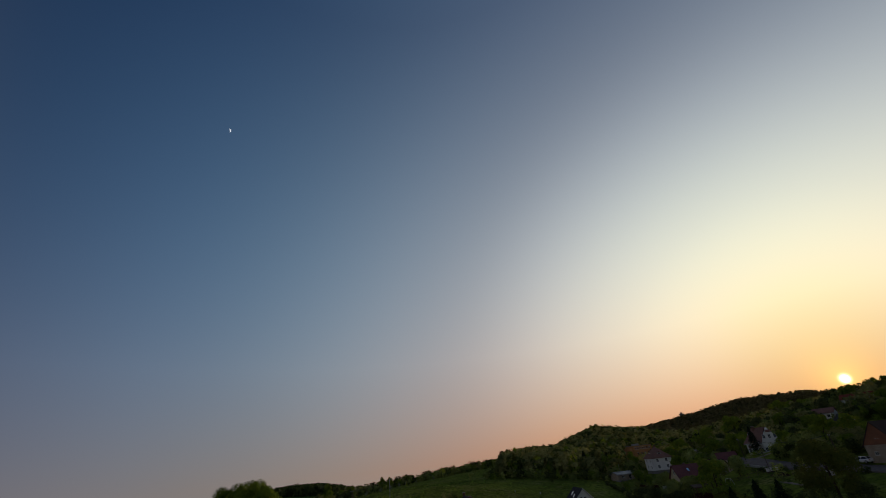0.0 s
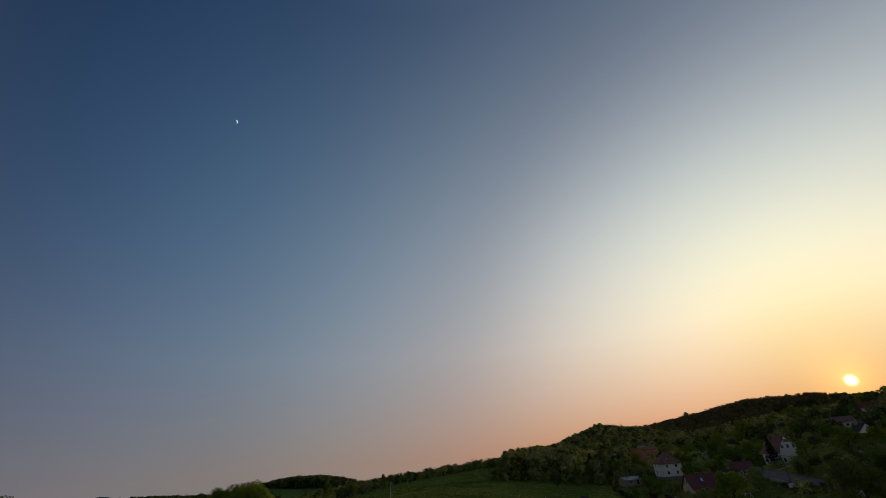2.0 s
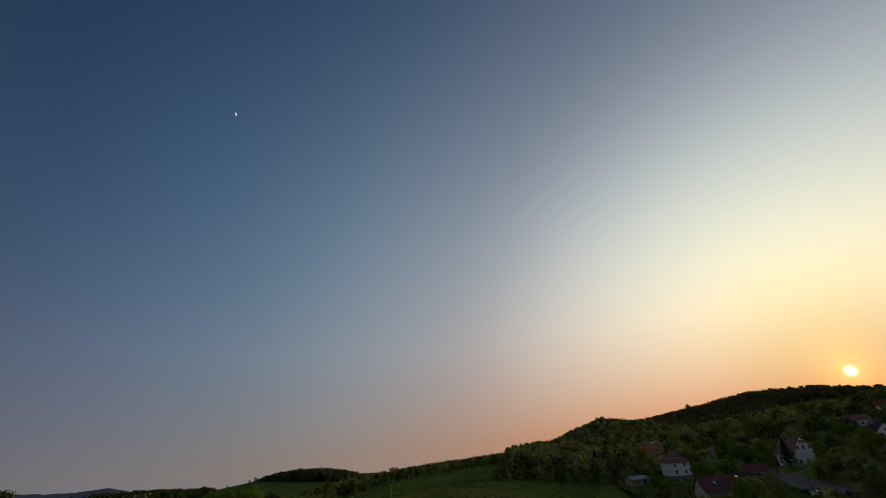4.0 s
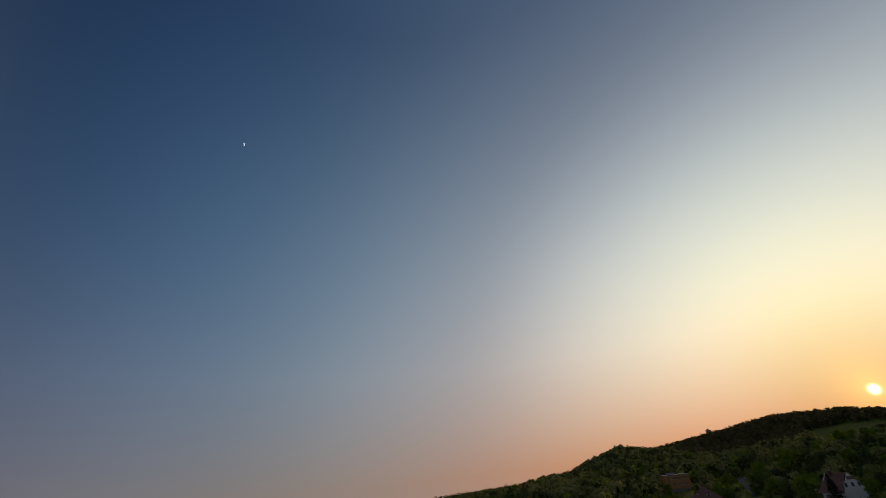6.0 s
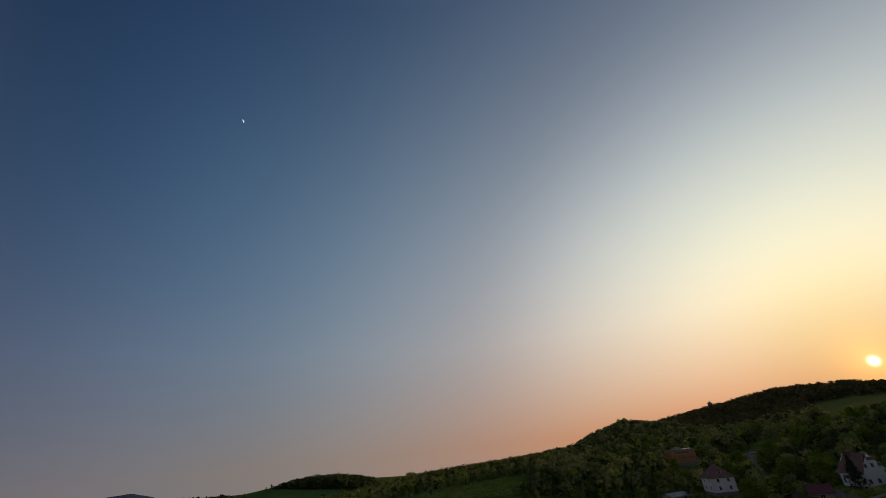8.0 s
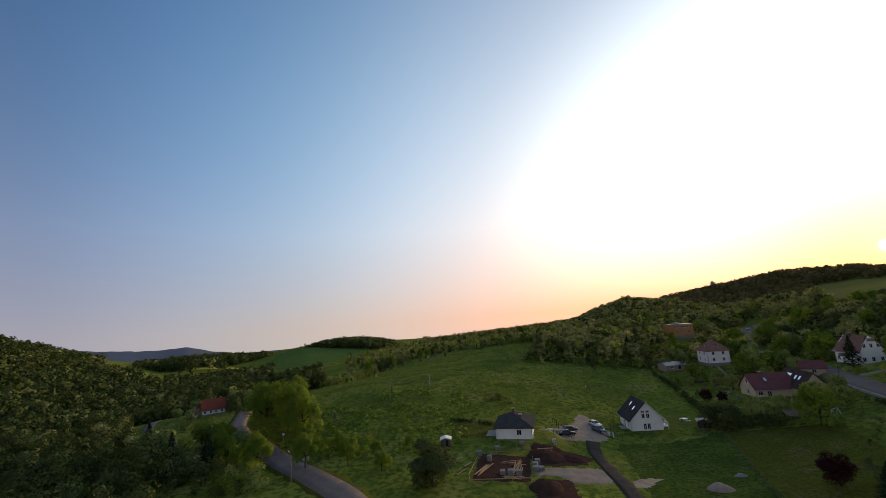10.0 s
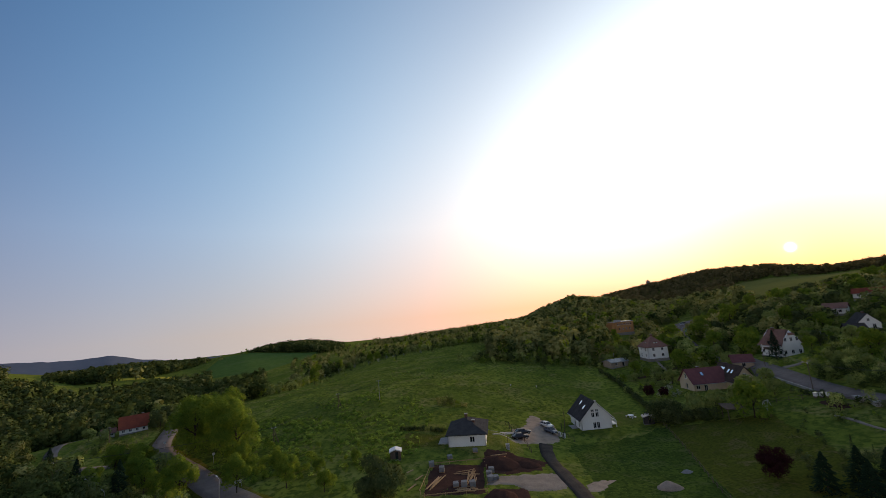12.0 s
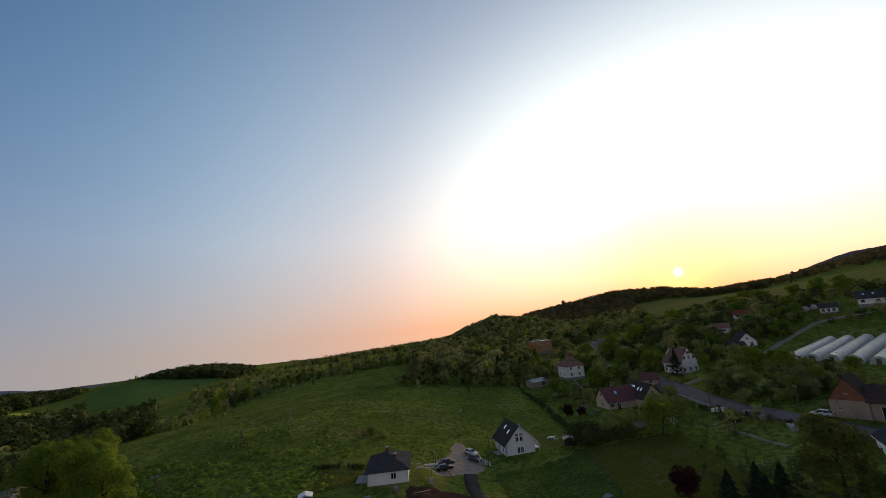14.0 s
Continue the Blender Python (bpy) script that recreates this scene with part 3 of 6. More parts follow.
def window(parent, a, b, hole, frame_mat=TRIM, kind="window", bars=1):
    """A frame with glazing bars, sill and pane, set back in the opening."""
    a, b = Vector((*a, 0)), Vector((*b, 0))
    d = (b - a).normalized()
    n = Vector((-d.y, d.x, 0))
    u, sill, w, h = hole
    m = Matrix.Translation(a + d * u + n * 0.10 + Vector((0, 0, sill))) @ Matrix.Rotation(math.atan2(d.y, d.x), 4, "Z")
    t = 0.09
    bm = boxes((-w / 2, w / 2, 0, 0.08, 0, t), (-w / 2, w / 2, 0, 0.08, h - t, h), (-w / 2, -w / 2 + t, 0, 0.08, t, h - t), (w / 2 - t, w / 2, 0, 0.08, t, h - t))
    for k in range(bars):
        x = -w / 2 + w * (k + 1) / (bars + 1)
        box(bm, x - 0.04, x + 0.04, 0.003, 0.077, t, h - t)
    f = part(kind, bm, frame_mat, parent)
    f.matrix_basis = m
    part("pane", boxes((-w / 2 + t, w / 2 - t, 0.03, 0.05, t, h - t)), PANE, f)
    if kind == "window":
        part("sill", boxes((-w / 2 - 0.08, w / 2 + 0.08, -0.16, -0.003, -0.06, -0.005)), TRIM, f)
    return f


def house(label, x, y, rz, w, d, eave, rise, roof, walls, tiles, openings=(), base=None, plinth=0.4, over=0.5, chimneys=(), skylights=(),
          frame_mat=TRIM, sink=1.2, gutter=True, name="house", category="house", half_hip=0.0, group=""):
    """A house with its ground floor at the middle of its footprint, front towards its own -y. roof: 'y' or 'x' for a gable roof with its ridge that way,
    'hip' for a hipped one, 'flat'. openings: (side, along from the side's middle, sill, width, height, bars). Sides: f, r, b, l."""
    z = height(x, y) if base is None else base
    root = thing(name, x, y, z, rz, label, category, group)
    X, Y = w / 2, d / 2
    side = {"f": ((-X, -Y), (X, -Y)), "r": ((X, -Y), (X, Y)), "b": ((X, Y), (-X, Y)), "l": ((-X, Y), (-X, -Y))}
    bm = bmesh.new()
    for s, (a, b) in side.items():
        size = (Vector(b) - Vector(a)).length
        holes = [(size / 2 + o[1], o[2], o[3], o[4]) for o in openings if o[0] == s and o[2] + o[4] < eave]
        wall_panel(bm, a, b, -sink, eave, holes, 0.3)
        for (u, sill, ww, hh), o in zip(holes, [o for o in openings if o[0] == s and o[2] + o[4] < eave]):
            window(root, a, b, (u, sill, ww, hh), frame_mat, "door" if sill < 0.2 else "window", o[5] if len(o) > 5 else 1)
    if roof in "xy":
        if roof == "y":
            tri = lambda yy, t: [(-X + t, yy, eave), (X - t, yy, eave), (0, yy, eave + rise)]
            for y0, y1 in ((-Y, -Y + 0.3), (Y - 0.3, Y)):
                solid(bm, tri(y0, 0), tri(y1, 0))
        else:
            tri = lambda xx: [(xx, -Y, eave), (xx, Y, eave), (xx, 0, eave + rise)]
            for x0, x1 in ((-X, -X + 0.3), (X - 0.3, X)):
                solid(bm, tri(x0), tri(x1))
    part("wall", bm, walls, root)
    part("plinth", boxes((-X - 0.03, X + 0.03, -Y - 0.03, Y + 0.03, -sink, min(plinth, 0.02) if any(o[2] < 0.2 for o in openings) else plinth)), STONE, root)
    # windows in the gables stand proud of the solid gable wall
    for o in openings:
        if o[2] + o[4] >= eave:
            a, b = side[o[0]]
            size = (Vector(b) - Vector(a)).length
            f = window(root, a, b, (size / 2 + o[1], o[2], o[3], o[4]), frame_mat, "window", o[5] if len(o) > 5 else 1)
            f.matrix_basis = f.matrix_basis @ Matrix.Translation((0, -0.135, 0))
    slope = rise / (X if roof == "y" else Y)
    t = 0.22
    bm = bmesh.new()
    drop = over * slope
    if roof == "y":
        hh = half_hip
        for s in (-1, 1):
            low = [(s * (X + over), -Y - over, eave - drop), (0, -Y - over + hh * 1.2, eave + rise), (0, Y + over - hh * 1.2, eave + rise), (s * (X + over), Y + over, eave - drop)]
            solid(bm, low, [(p[0], p[1], p[2] + t) for p in low])
        if hh:
            for s in (-1, 1):
                yy = s * (Y + over)
                low = [(0, yy - s * hh * 1.2, eave + rise), (-hh, yy, eave + rise - hh * slope), (hh, yy, eave + rise - hh * slope)]
                solid(bm, low, [(p[0], p[1], p[2] + t) for p in low])
    elif roof == "x":
        for s in (-1, 1):
            low = [(-X - over, s * (Y + over), eave - drop), (-X - over, 0, eave + rise), (X + over, 0, eave + rise), (X + over, s * (Y + over), eave - drop)]
            solid(bm, low, [(p[0], p[1], p[2] + t) for p in low])
    elif roof == "hip":
        k = max(d, w) / 2 - min(d, w) / 2
        kx, ky = (k, 0) if w > d else (0, k)
        slope = rise / min(X, Y)
        e = [(-X - over, -Y - over), (X + over, -Y - over), (X + over, Y + over), (-X - over, Y + over)]
        z0 = eave - over * 0.3
        v = [bm.verts.new((*p, z0)) for p in e] + [bm.verts.new((*p, z0 + 0.18)) for p in e]
        bm.faces.new(v[3::-1])
        for i in range(4):
            bm.faces.new((v[i], v[(i + 1) % 4], v[4 + (i + 1) % 4], v[4 + i]))
        p, q = bm.verts.new((-kx, -ky, eave + rise)), bm.verts.new((kx, ky, eave + rise))
        if w > d:
            bm.faces.new((v[4], v[5], q, p)), bm.faces.new((v[5], v[6], q)), bm.faces.new((v[6], v[7], p, q)), bm.faces.new((v[7], v[4], p))
        else:
            bm.faces.new((v[4], v[5], p)), bm.faces.new((v[5], v[6], q, p)), bm.faces.new((v[6], v[7], q)), bm.faces.new((v[7], v[4], p, q))
    else:
        box(bm, -X - 0.2, X + 0.2, -Y - 0.2, Y + 0.2, eave, eave + 0.35)
    roof_ob = part("roof", bm, tiles, root)
    if gutter and roof in "xy":
        for s in (-1, 1):
            bm = bmesh.new()
            g = eave - drop + 0.05
            if roof == "y":
                tube(bm, (s * (X + over + 0.06), -Y - over, g), (s * (X + over + 0.06), Y + over, g), 0.08, n=6)
            else:
                tube(bm, (-X - over, s * (Y + over + 0.06), g), (X + over, s * (Y + over + 0.06), g), 0.08, n=6)
            part("gutter", bm, STEEL, root)
    for cx, cy, top in chimneys:
        c = part("chimney", boxes((cx - 0.35, cx + 0.35, cy - 0.35, cy + 0.35, eave - 0.2, eave + rise + top)), CHIMNEY, root, bevel=0.02)
        part("chimney_cap", boxes((cx - 0.42, cx + 0.42, cy - 0.42, cy + 0.42, eave + rise + top + 0.003, eave + rise + top + 0.13)), CONCRETE, c)
    for face, along, up in skylights:
        # lies in the slope: along the ridge, and how far up from eave to ridge
        run = X if roof == "y" else Y
        s = {"l": -1, "r": 1, "f": -1, "b": 1}[face]
        across = s * run * (1 - up)
        zz = eave + rise * up + t + 0.02
        tilt = math.degrees(math.atan(slope))
        m = pose(across, along, zz, 0, s * tilt, 0) if roof == "y" else pose(along, across, zz, -s * tilt, 0, 90)
        if roof != "y":
            m = pose(along, across, zz, -s * tilt, 0, 0) @ pose(0, 0, 0, 0, 0, 90)
        f = part("skylight", boxes((-0.72, 0.72, -0.45, 0.45, 0, 0.10)), DARKTRIM, roof_ob)
        f.matrix_basis = m
        part("pane", boxes((-0.62, 0.62, -0.36, 0.36, 0.103, 0.115)), SKYPANE, f)
    return root


def at(root, lx, ly, lz=0.0):
    return root.matrix_basis @ Vector((lx, ly, lz))


bungalow = house("white single-storey house with a dark hipped tile roof", -1.7, 105.2, -4.5, 9.0, 11.5, 2.8, 2.3, "hip", PLASTER, SLATE, base=-0.75, plinth=-0.9,
                 openings=(("f", 1.3, 0.9, 1.2, 1.3, 1), ("r", -3.4, 0.1, 1.0, 2.1, 0), ("r", 0.2, 0.9, 1.2, 1.2, 1), ("r", 3.2, 0.9, 1.2, 1.2, 1), ("l", 1.5, 1.0, 2.4, 1.6, 1), ("l", -2.8, 0.9, 1.4, 1.3, 1)),
                 chimneys=((1.6, -1.6, -0.2), (-0.4, 1.5, 0.6)), over=0.6)
part("terrace", boxes((-7.4, -4.5, -3.4, 1.6, -1.2, 0.2)), CONCRETE, bungalow)
gable = house("white two-storey gabled house with a dark steep roof", 34.8, 126.1, 4.0, 8.8, 9.5, 3.5, 4.4, "y", PLASTER, SLATE, base=-5.8,
              openings=(("f", -0.55, 0.5, 0.9, 1.7, 1), ("f", 0.55, 0.5, 0.9, 1.7, 1), ("f", -0.8, 3.6, 0.95, 1.3, 1), ("f", 0.5, 3.6, 0.95, 1.3, 1), ("f", -0.8, 5.05, 0.95, 0.7, 1), ("f", 0.5, 5.05, 0.95, 0.7, 1),
                        ("l", 2.4, 0.6, 0.9, 1.9, 0), ("l", -1.0, 0.1, 1.1, 2.1, 0), ("r", 2.0, 0.1, 2.2, 2.2, 1)),
              skylights=(("l", -2.2, 0.5), ("l", 1.4, 0.62)), chimneys=((2.2, 0.8, -1.2),), over=0.7)
bm = boxes((4.4, 6.0, -4.4, -0.4, 1.0, 1.2))
part("balcony", bm, TRIM, gable, "white balcony slab")
for k in range(7):
    part("baluster", boxes((5.9, 5.98, -4.35 + k * 0.65, -4.27 + k * 0.65, 1.203, 2.0)), TRIM, gable)
part("balcony_rail", boxes((5.88, 6.0, -4.4, -0.4, 2.003, 2.08)), TRIM, gable)
for k in (0, 1):
    part("balcony_post", boxes((5.8, 5.95, -4.35 + k * 3.7, -4.2 + k * 3.7, -1.2, 0.997)), TRIM, gable)
bm = bmesh.new()
solid(bm, [(5.1, -5.50, 2.82), (5.1, -5.50, 3.10), (0, -5.50, 8.20), (0, -5.50, 7.92)], [(5.1, -5.455, 2.82), (5.1, -5.455, 3.10), (0, -5.455, 8.20), (0, -5.455, 7.92)])
part("bargeboard", bm, TRIM, gable, "white painted bargeboard")
part("terrace", boxes((-10.6, -4.45, -5.0, -1.9, -1.2, 0.12)), CONCRETE, gable)
part("step", boxes((-6.4, -4.45, -2.19, 1.4, -1.2, 0.3)), CONCRETE, gable)

villa = house("white two-storey villa with a red hipped roof and dormer", 91.2, 204.2, 3, 9.6, 9.2, 6.5, 4.9, "hip", PLASTER, BROWNROOF, base=0.1, plinth=1.1,
              openings=(("f", -2.1, 1.9, 1.1, 1.5, 1), ("f", 2.2, 1.9, 1.1, 1.5, 1), ("f", -2.1, 4.7, 1.1, 1.4, 1), ("f", 2.2, 4.7, 1.1, 1.4, 1),
                        ("l", -2.2, 1.9, 1.0, 1.5, 1), ("l", 2.0, 1.9, 1.0, 1.5, 1), ("l", -2.2, 4.7, 1.0, 1.4, 1), ("l", 2.0, 4.7, 1.0, 1.4, 1)), chimneys=((0.5, 0.8, 0.7),), over=0.6)
for s, rot in ((0, 0), (1, -90)):
    m = pose(0, 0, 0, 0, 0, rot)
    bm = bmesh.new()
    solid(bm, [(-0.8, -3.5, 7.6), (0.8, -3.5, 7.6), (0.8, -1.2, 7.6), (-0.8, -1.2, 7.6)], [(-0.8, -3.5, 8.7), (0.8, -3.5, 8.7), (0.8, -1.2, 8.7), (-0.8, -1.2, 8.7)])
    o = part("dormer", bm, PLASTER, villa)
    o.matrix_basis = m
    bm = bmesh.new()
    solid(bm, [(-1.0, -3.8, 8.7), (1.0, -3.8, 8.7), (0, -3.8, 9.4)], [(-1.0, -0.9, 8.7), (1.0, -0.9, 8.7), (0, -0.9, 9.4)])
    part("dormer_roof", bm, BROWNROOF, o)
    part("pane", boxes((-0.45, 0.45, -3.54, -3.505, 7.85, 8.55)), PANE, o)

red = house("cream house with an oxblood tiled gable roof", 79.6, 143.8, 2, 12.0, 8.2, 2.9, 3.9, "x", CREAM, OXROOF, base=-1.9,
            openings=(("l", 0.0, 0.7, 1.0, 1.6, 1), ("l", 0.0, 3.9, 1.0, 1.5, 1), ("f", -4.6, 0.9, 1.3, 1.3, 1), ("f", -2.0, 0.1, 1.2, 2.1, 1)), skylights=(("f", -1.5, 0.55),), chimneys=((-1.2, 0.6, 0.5),))
wing = house("cream gabled house wing with roof windows and solar panels", 88.2, 141.6, 2, 7.6, 11.0, 3.0, 4.3, "y", CREAM, OLDROOF, base=-1.6,
             openings=(("f", -1.4, 0.1, 1.2, 2.1, 1), ("f", 1.4, 0.1, 1.2, 2.1, 1), ("f", 0.0, 3.7, 1.1, 1.5, 1), ("r", 0, 0.9, 1.4, 1.3, 1)), skylights=(("l", -2.6, 0.52), ("l", -0.9, 0.52)), name="house_wing")
part("solar_panel", boxes((-1.6, 1.2, -1.2, 1.2, 0, 0.06)), SKYPANE, wing, "dark glass solar panel").matrix_basis = pose(-1.9, 2.6, 3.0 + 4.3 * 0.5 + 0.26, 0, -math.degrees(math.atan(4.3 / 3.8)), 0)
house("low red-roofed annexe beside the cream house", 97.2, 150, -20, 6, 5, 2.5, 2.0, "x", CREAM, OXROOF, openings=(("f", 0, 0.9, 1.2, 1.2, 1),), name="annexe", category="outbuilding")

tall = house("white three-storey house with a brown half-hipped roof", 114.6, 153.6, 6, 7.8, 9.2, 4.7, 4.7, "y", PLASTER, BROWNROOF, base=5.1, half_hip=1.4,
             openings=(("f", -2.8, 1.2, 1.1, 1.4, 1), ("f", 0.0, 1.2, 1.1, 1.4, 1), ("f", 2.8, 1.2, 1.1, 1.4, 1), ("f", -2.2, 5.6, 1.0, 1.3, 1), ("f", 0.0, 5.6, 1.0, 1.3, 1), ("f", 2.2, 5.6, 1.0, 1.3, 1),
                       ("l", -3.5, 1.2, 1.1, 1.4, 1), ("l", 0, 1.2, 1.1, 1.4, 1), ("l", 3.5, 1.2, 1.1, 1.4, 1)), chimneys=((-0.6, 1.5, 0.8),), over=0.6)
bm = bmesh.new()
solid(bm, [(-4.4, -1.6, 4.4), (-4.4, 1.6, 4.4), (-4.4, 0, 7.0)], [(-1.6, -1.6, 4.4), (-1.6, 1.6, 4.4), (-1.6, 0, 7.0)])
gbl = part("side_gable", bm, BROWNROOF, tall)
part("pane", boxes((-4.44, -4.405, -0.5, 0.5, 4.7, 5.7)), PANE, gbl)
part("balcony", boxes((-5.1, -3.95, -2.0, 2.0, 2.7, 3.5)), OLDWOOD, tall, "brown wooden balcony")

ochre = house("ochre flat-roofed block with a row of upper windows", 126, 333, 12, 16, 10, 8.6, 0.4, "flat", OCHRE, GREYROOF, base=4.2,
              openings=tuple(("f", -5.6 + 1.9 * k, 6.2, 1.1, 1.5, 1) for k in range(7)) + tuple(("f", -4.5 + 3.0 * k, 2.6, 1.1, 1.5, 1) for k in range(4)), name="apartment_block", category="building", sink=3)
part("stair_tower", boxes((-10.5, -7.6, -4.5, 4.0, -3, 7.4)), OCHRE, ochre)
part("roof_hut", boxes((-4.5, -0.5, -2, 2, 8.96, 10.2)), CONCRETE, ochre)
house("low grey-roofed shed at the meadow's edge", 72, 203.5, 20, 10, 6, 2.4, 1.0, "x", OLDWALL, GREYROOF, openings=(("f", -2, 0.9, 1.2, 1.0, 1), ("f", 2, 0.1, 1.4, 2.0, 0)), name="shed", category="shed")
mast = single("mast", boxes((-0.06, 0.06, -0.06, 0.06, -0.5, 7.5)), STEEL, pose(70, 199, height(70, 199)), "thin grey steel mast beside the shed", "mast")

farm = house("white farmhouse with a red hipped-gable tile roof", -133.8, 157.4, 40, 8.8, 6.5, 2.4, 3.7, "x", PLASTER, REDROOF, base=-3.8,
             openings=tuple(("f", -3.2 + 2.1 * k, 0.8, 0.9, 1.1, 1) for k in range(4)) + (("r", -1.8, 0.9, 1.0, 1.2, 1), ("r", 1.8, 0.9, 1.0, 1.2, 1)), chimneys=((2.6, 0.3, 0.4),))
house("low white farm outbuilding with a lean roof", -140.0, 152.8, 40, 3.8, 3.6, 2.0, 1.2, "x", PLASTER, BROWNROOF, openings=(("f", -1.0, 0.9, 0.9, 0.9, 1), ("f", 1.0, 0.9, 0.9, 0.9, 1)), name="outbuilding", category="outbuilding")

house("white cottage with a dark slate gable roof", 157.5, 166.5, -25, 7.0, 8.8, 2.5, 3.6, "y", PLASTER, SLATE,
                    openings=(("f", -1.7, 0.2, 1.1, 2.0, 1), ("f", 1.5, 0.2, 1.1, 2.0, 1), ("f", 0, 3.2, 0.9, 1.1, 1), ("l", 0, 0.9, 1.2, 1.2, 1)), chimneys=((0.8, 1.5, 0.6),))
house("dark tiled porch wing of the cottage", 151.6, 164.6, -25, 5.6, 4.8, 2.1, 1.6, "x", OLDWALL, SLATE, openings=(("f", 0, 0.9, 1.3, 1.1, 1),), name="cottage_wing", category="outbuilding")
house("small white house with a pale red roof", 169, 190, -52, 8.0, 6, 3.0, 2.0, "x", PLASTER, BROWNROOF, openings=(("f", -2.5, 1.0, 1.2, 1.2, 1), ("f", 1.8, 1.0, 1.2, 1.2, 1), ("l", 0, 1.0, 1.2, 1.2, 1)))
house("long low red-roofed house behind gardens", 192, 196, -50, 12, 6, 2.6, 2.0, "x", PLASTER, REDROOF, openings=(("f", -4, 1.0, 1.3, 1.2, 1), ("f", 0, 1.0, 1.3, 1.2, 1), ("f", 4, 1.0, 1.3, 1.2, 1)))
house("white bungalow with a dark roof and three arches", 203.5, 164, -50, 6.2, 4.8, 2.2, 1.6, "x", PLASTER, SLATE, openings=(("f", -2.0, 0.1, 1.1, 1.7, 1), ("f", -0.2, 0.1, 1.1, 1.7, 1), ("f", 1.6, 0.1, 1.1, 1.7, 1)))
house("white house with a dark roof at the lane's end", 214, 154, -55, 8.4, 7.2, 3.0, 3.0, "x", PLASTER, SLATE, openings=(("f", -2.5, 1.0, 1.3, 1.3, 1), ("f", 2.2, 1.0, 1.3, 1.3, 1), ("l", 0, 1.0, 1.2, 1.3, 1)), skylights=(("f", -2, 0.5), ("f", 1.2, 0.5)))
barn = house("old barn with a tall brick gable above plastered walls", 102.7, 84.7, -62, 6.6, 9, 4.2, 4.8, "y", OLDWALL, OLDROOF, base=3.5,
             openings=(("f", -1.6, 2.0, 0.8, 0.8, 1), ("f", 0.0, 5.6, 0.7, 0.8, 1)), name="barn", category="barn", gutter=False, over=0.3)
bm = bmesh.new()
solid(bm, [(-3.3, -4.56, 4.2), (3.3, -4.56, 4.2), (0, -4.56, 9.0)], [(-3.3, -4.503, 4.2), (3.3, -4.503, 4.2), (0, -4.503, 9.0)])
part("brick_gable", bm, BRICKWALL, barn, "weathered red brick gable")
house("long plastered barn with a wide dark doorway and worn tiles", 107.0, 75.6, -62, 14, 8, 4.3, 2.8, "x", OLDWALL, OLDROOF, base=3.4,
      openings=(("f", -3.4, 0.1, 3.8, 3.3, 2), ("f", 2.4, 1.6, 1.0, 0.9, 1)), name="barn", category="barn", gutter=False, over=0.4)
house("small white house with a dark roof by the road", 90.2, 66.6, -40, 8, 9, 3.2, 3.4, "y", PLASTER, SLATE, base=0.9,
               openings=(("f", -1.5, 0.9, 0.8, 1.3, 1), ("l", 1.0, 0.9, 0.8, 1.3, 1)), over=0.4)
for nm, x, y, rz, w, d in (("garden_shed", -18.3, 93.2, 8, 2.3, 1.9),):
    house("small dark tool shed with a pale sheet roof", x, y, rz, w, d, 1.8, 0.4, "y", OLDWOOD, TRIM, openings=(("f", 0.3, 0.1, 0.8, 1.7, 0),), name=nm, category="shed", over=0.25, gutter=False, frame_mat=OLDWOOD)
hut = house("dark timber garden hut with a pale roof", 50.6, 123.2, -15, 2.8, 2.4, 1.9, 0.5, "y", DARKTRIM, GREYROOF, openings=(("f", 0.2, 0.1, 0.9, 1.7, 0),), name="garden_hut", category="hut", over=0.3, gutter=False, frame_mat=OLDWOOD)


def carport(x, y, rz):
    z = height(x, y)
    root = thing("carport", x, y, z, rz, "open timber carport with a weathered board roof", "carport")
    for sx in (-1.8, 1.8):
        for sy in (-1.8, 1.8):
            part("post", boxes((sx - 0.08, sx + 0.08, sy - 0.08, sy + 0.08, -0.6, 2.3)), OLDWOOD, root)
    for sy in (-1.8, 1.8):
        part("beam", boxes((-2.1, 2.1, sy - 0.08, sy + 0.08, 2.303, 2.45)), OLDWOOD, root)
    bm = bmesh.new()
    low = [(-2.3, -2.3, 2.46), (2.3, -2.3, 2.46), (2.3, 2.3, 2.9), (-2.3, 2.3, 2.9)]
    solid(bm, low, [(p[0], p[1], p[2] + 0.08) for p in low])
    part("roof", bm, OLDWOOD, root)


carport(67.2, 110.6, -10)


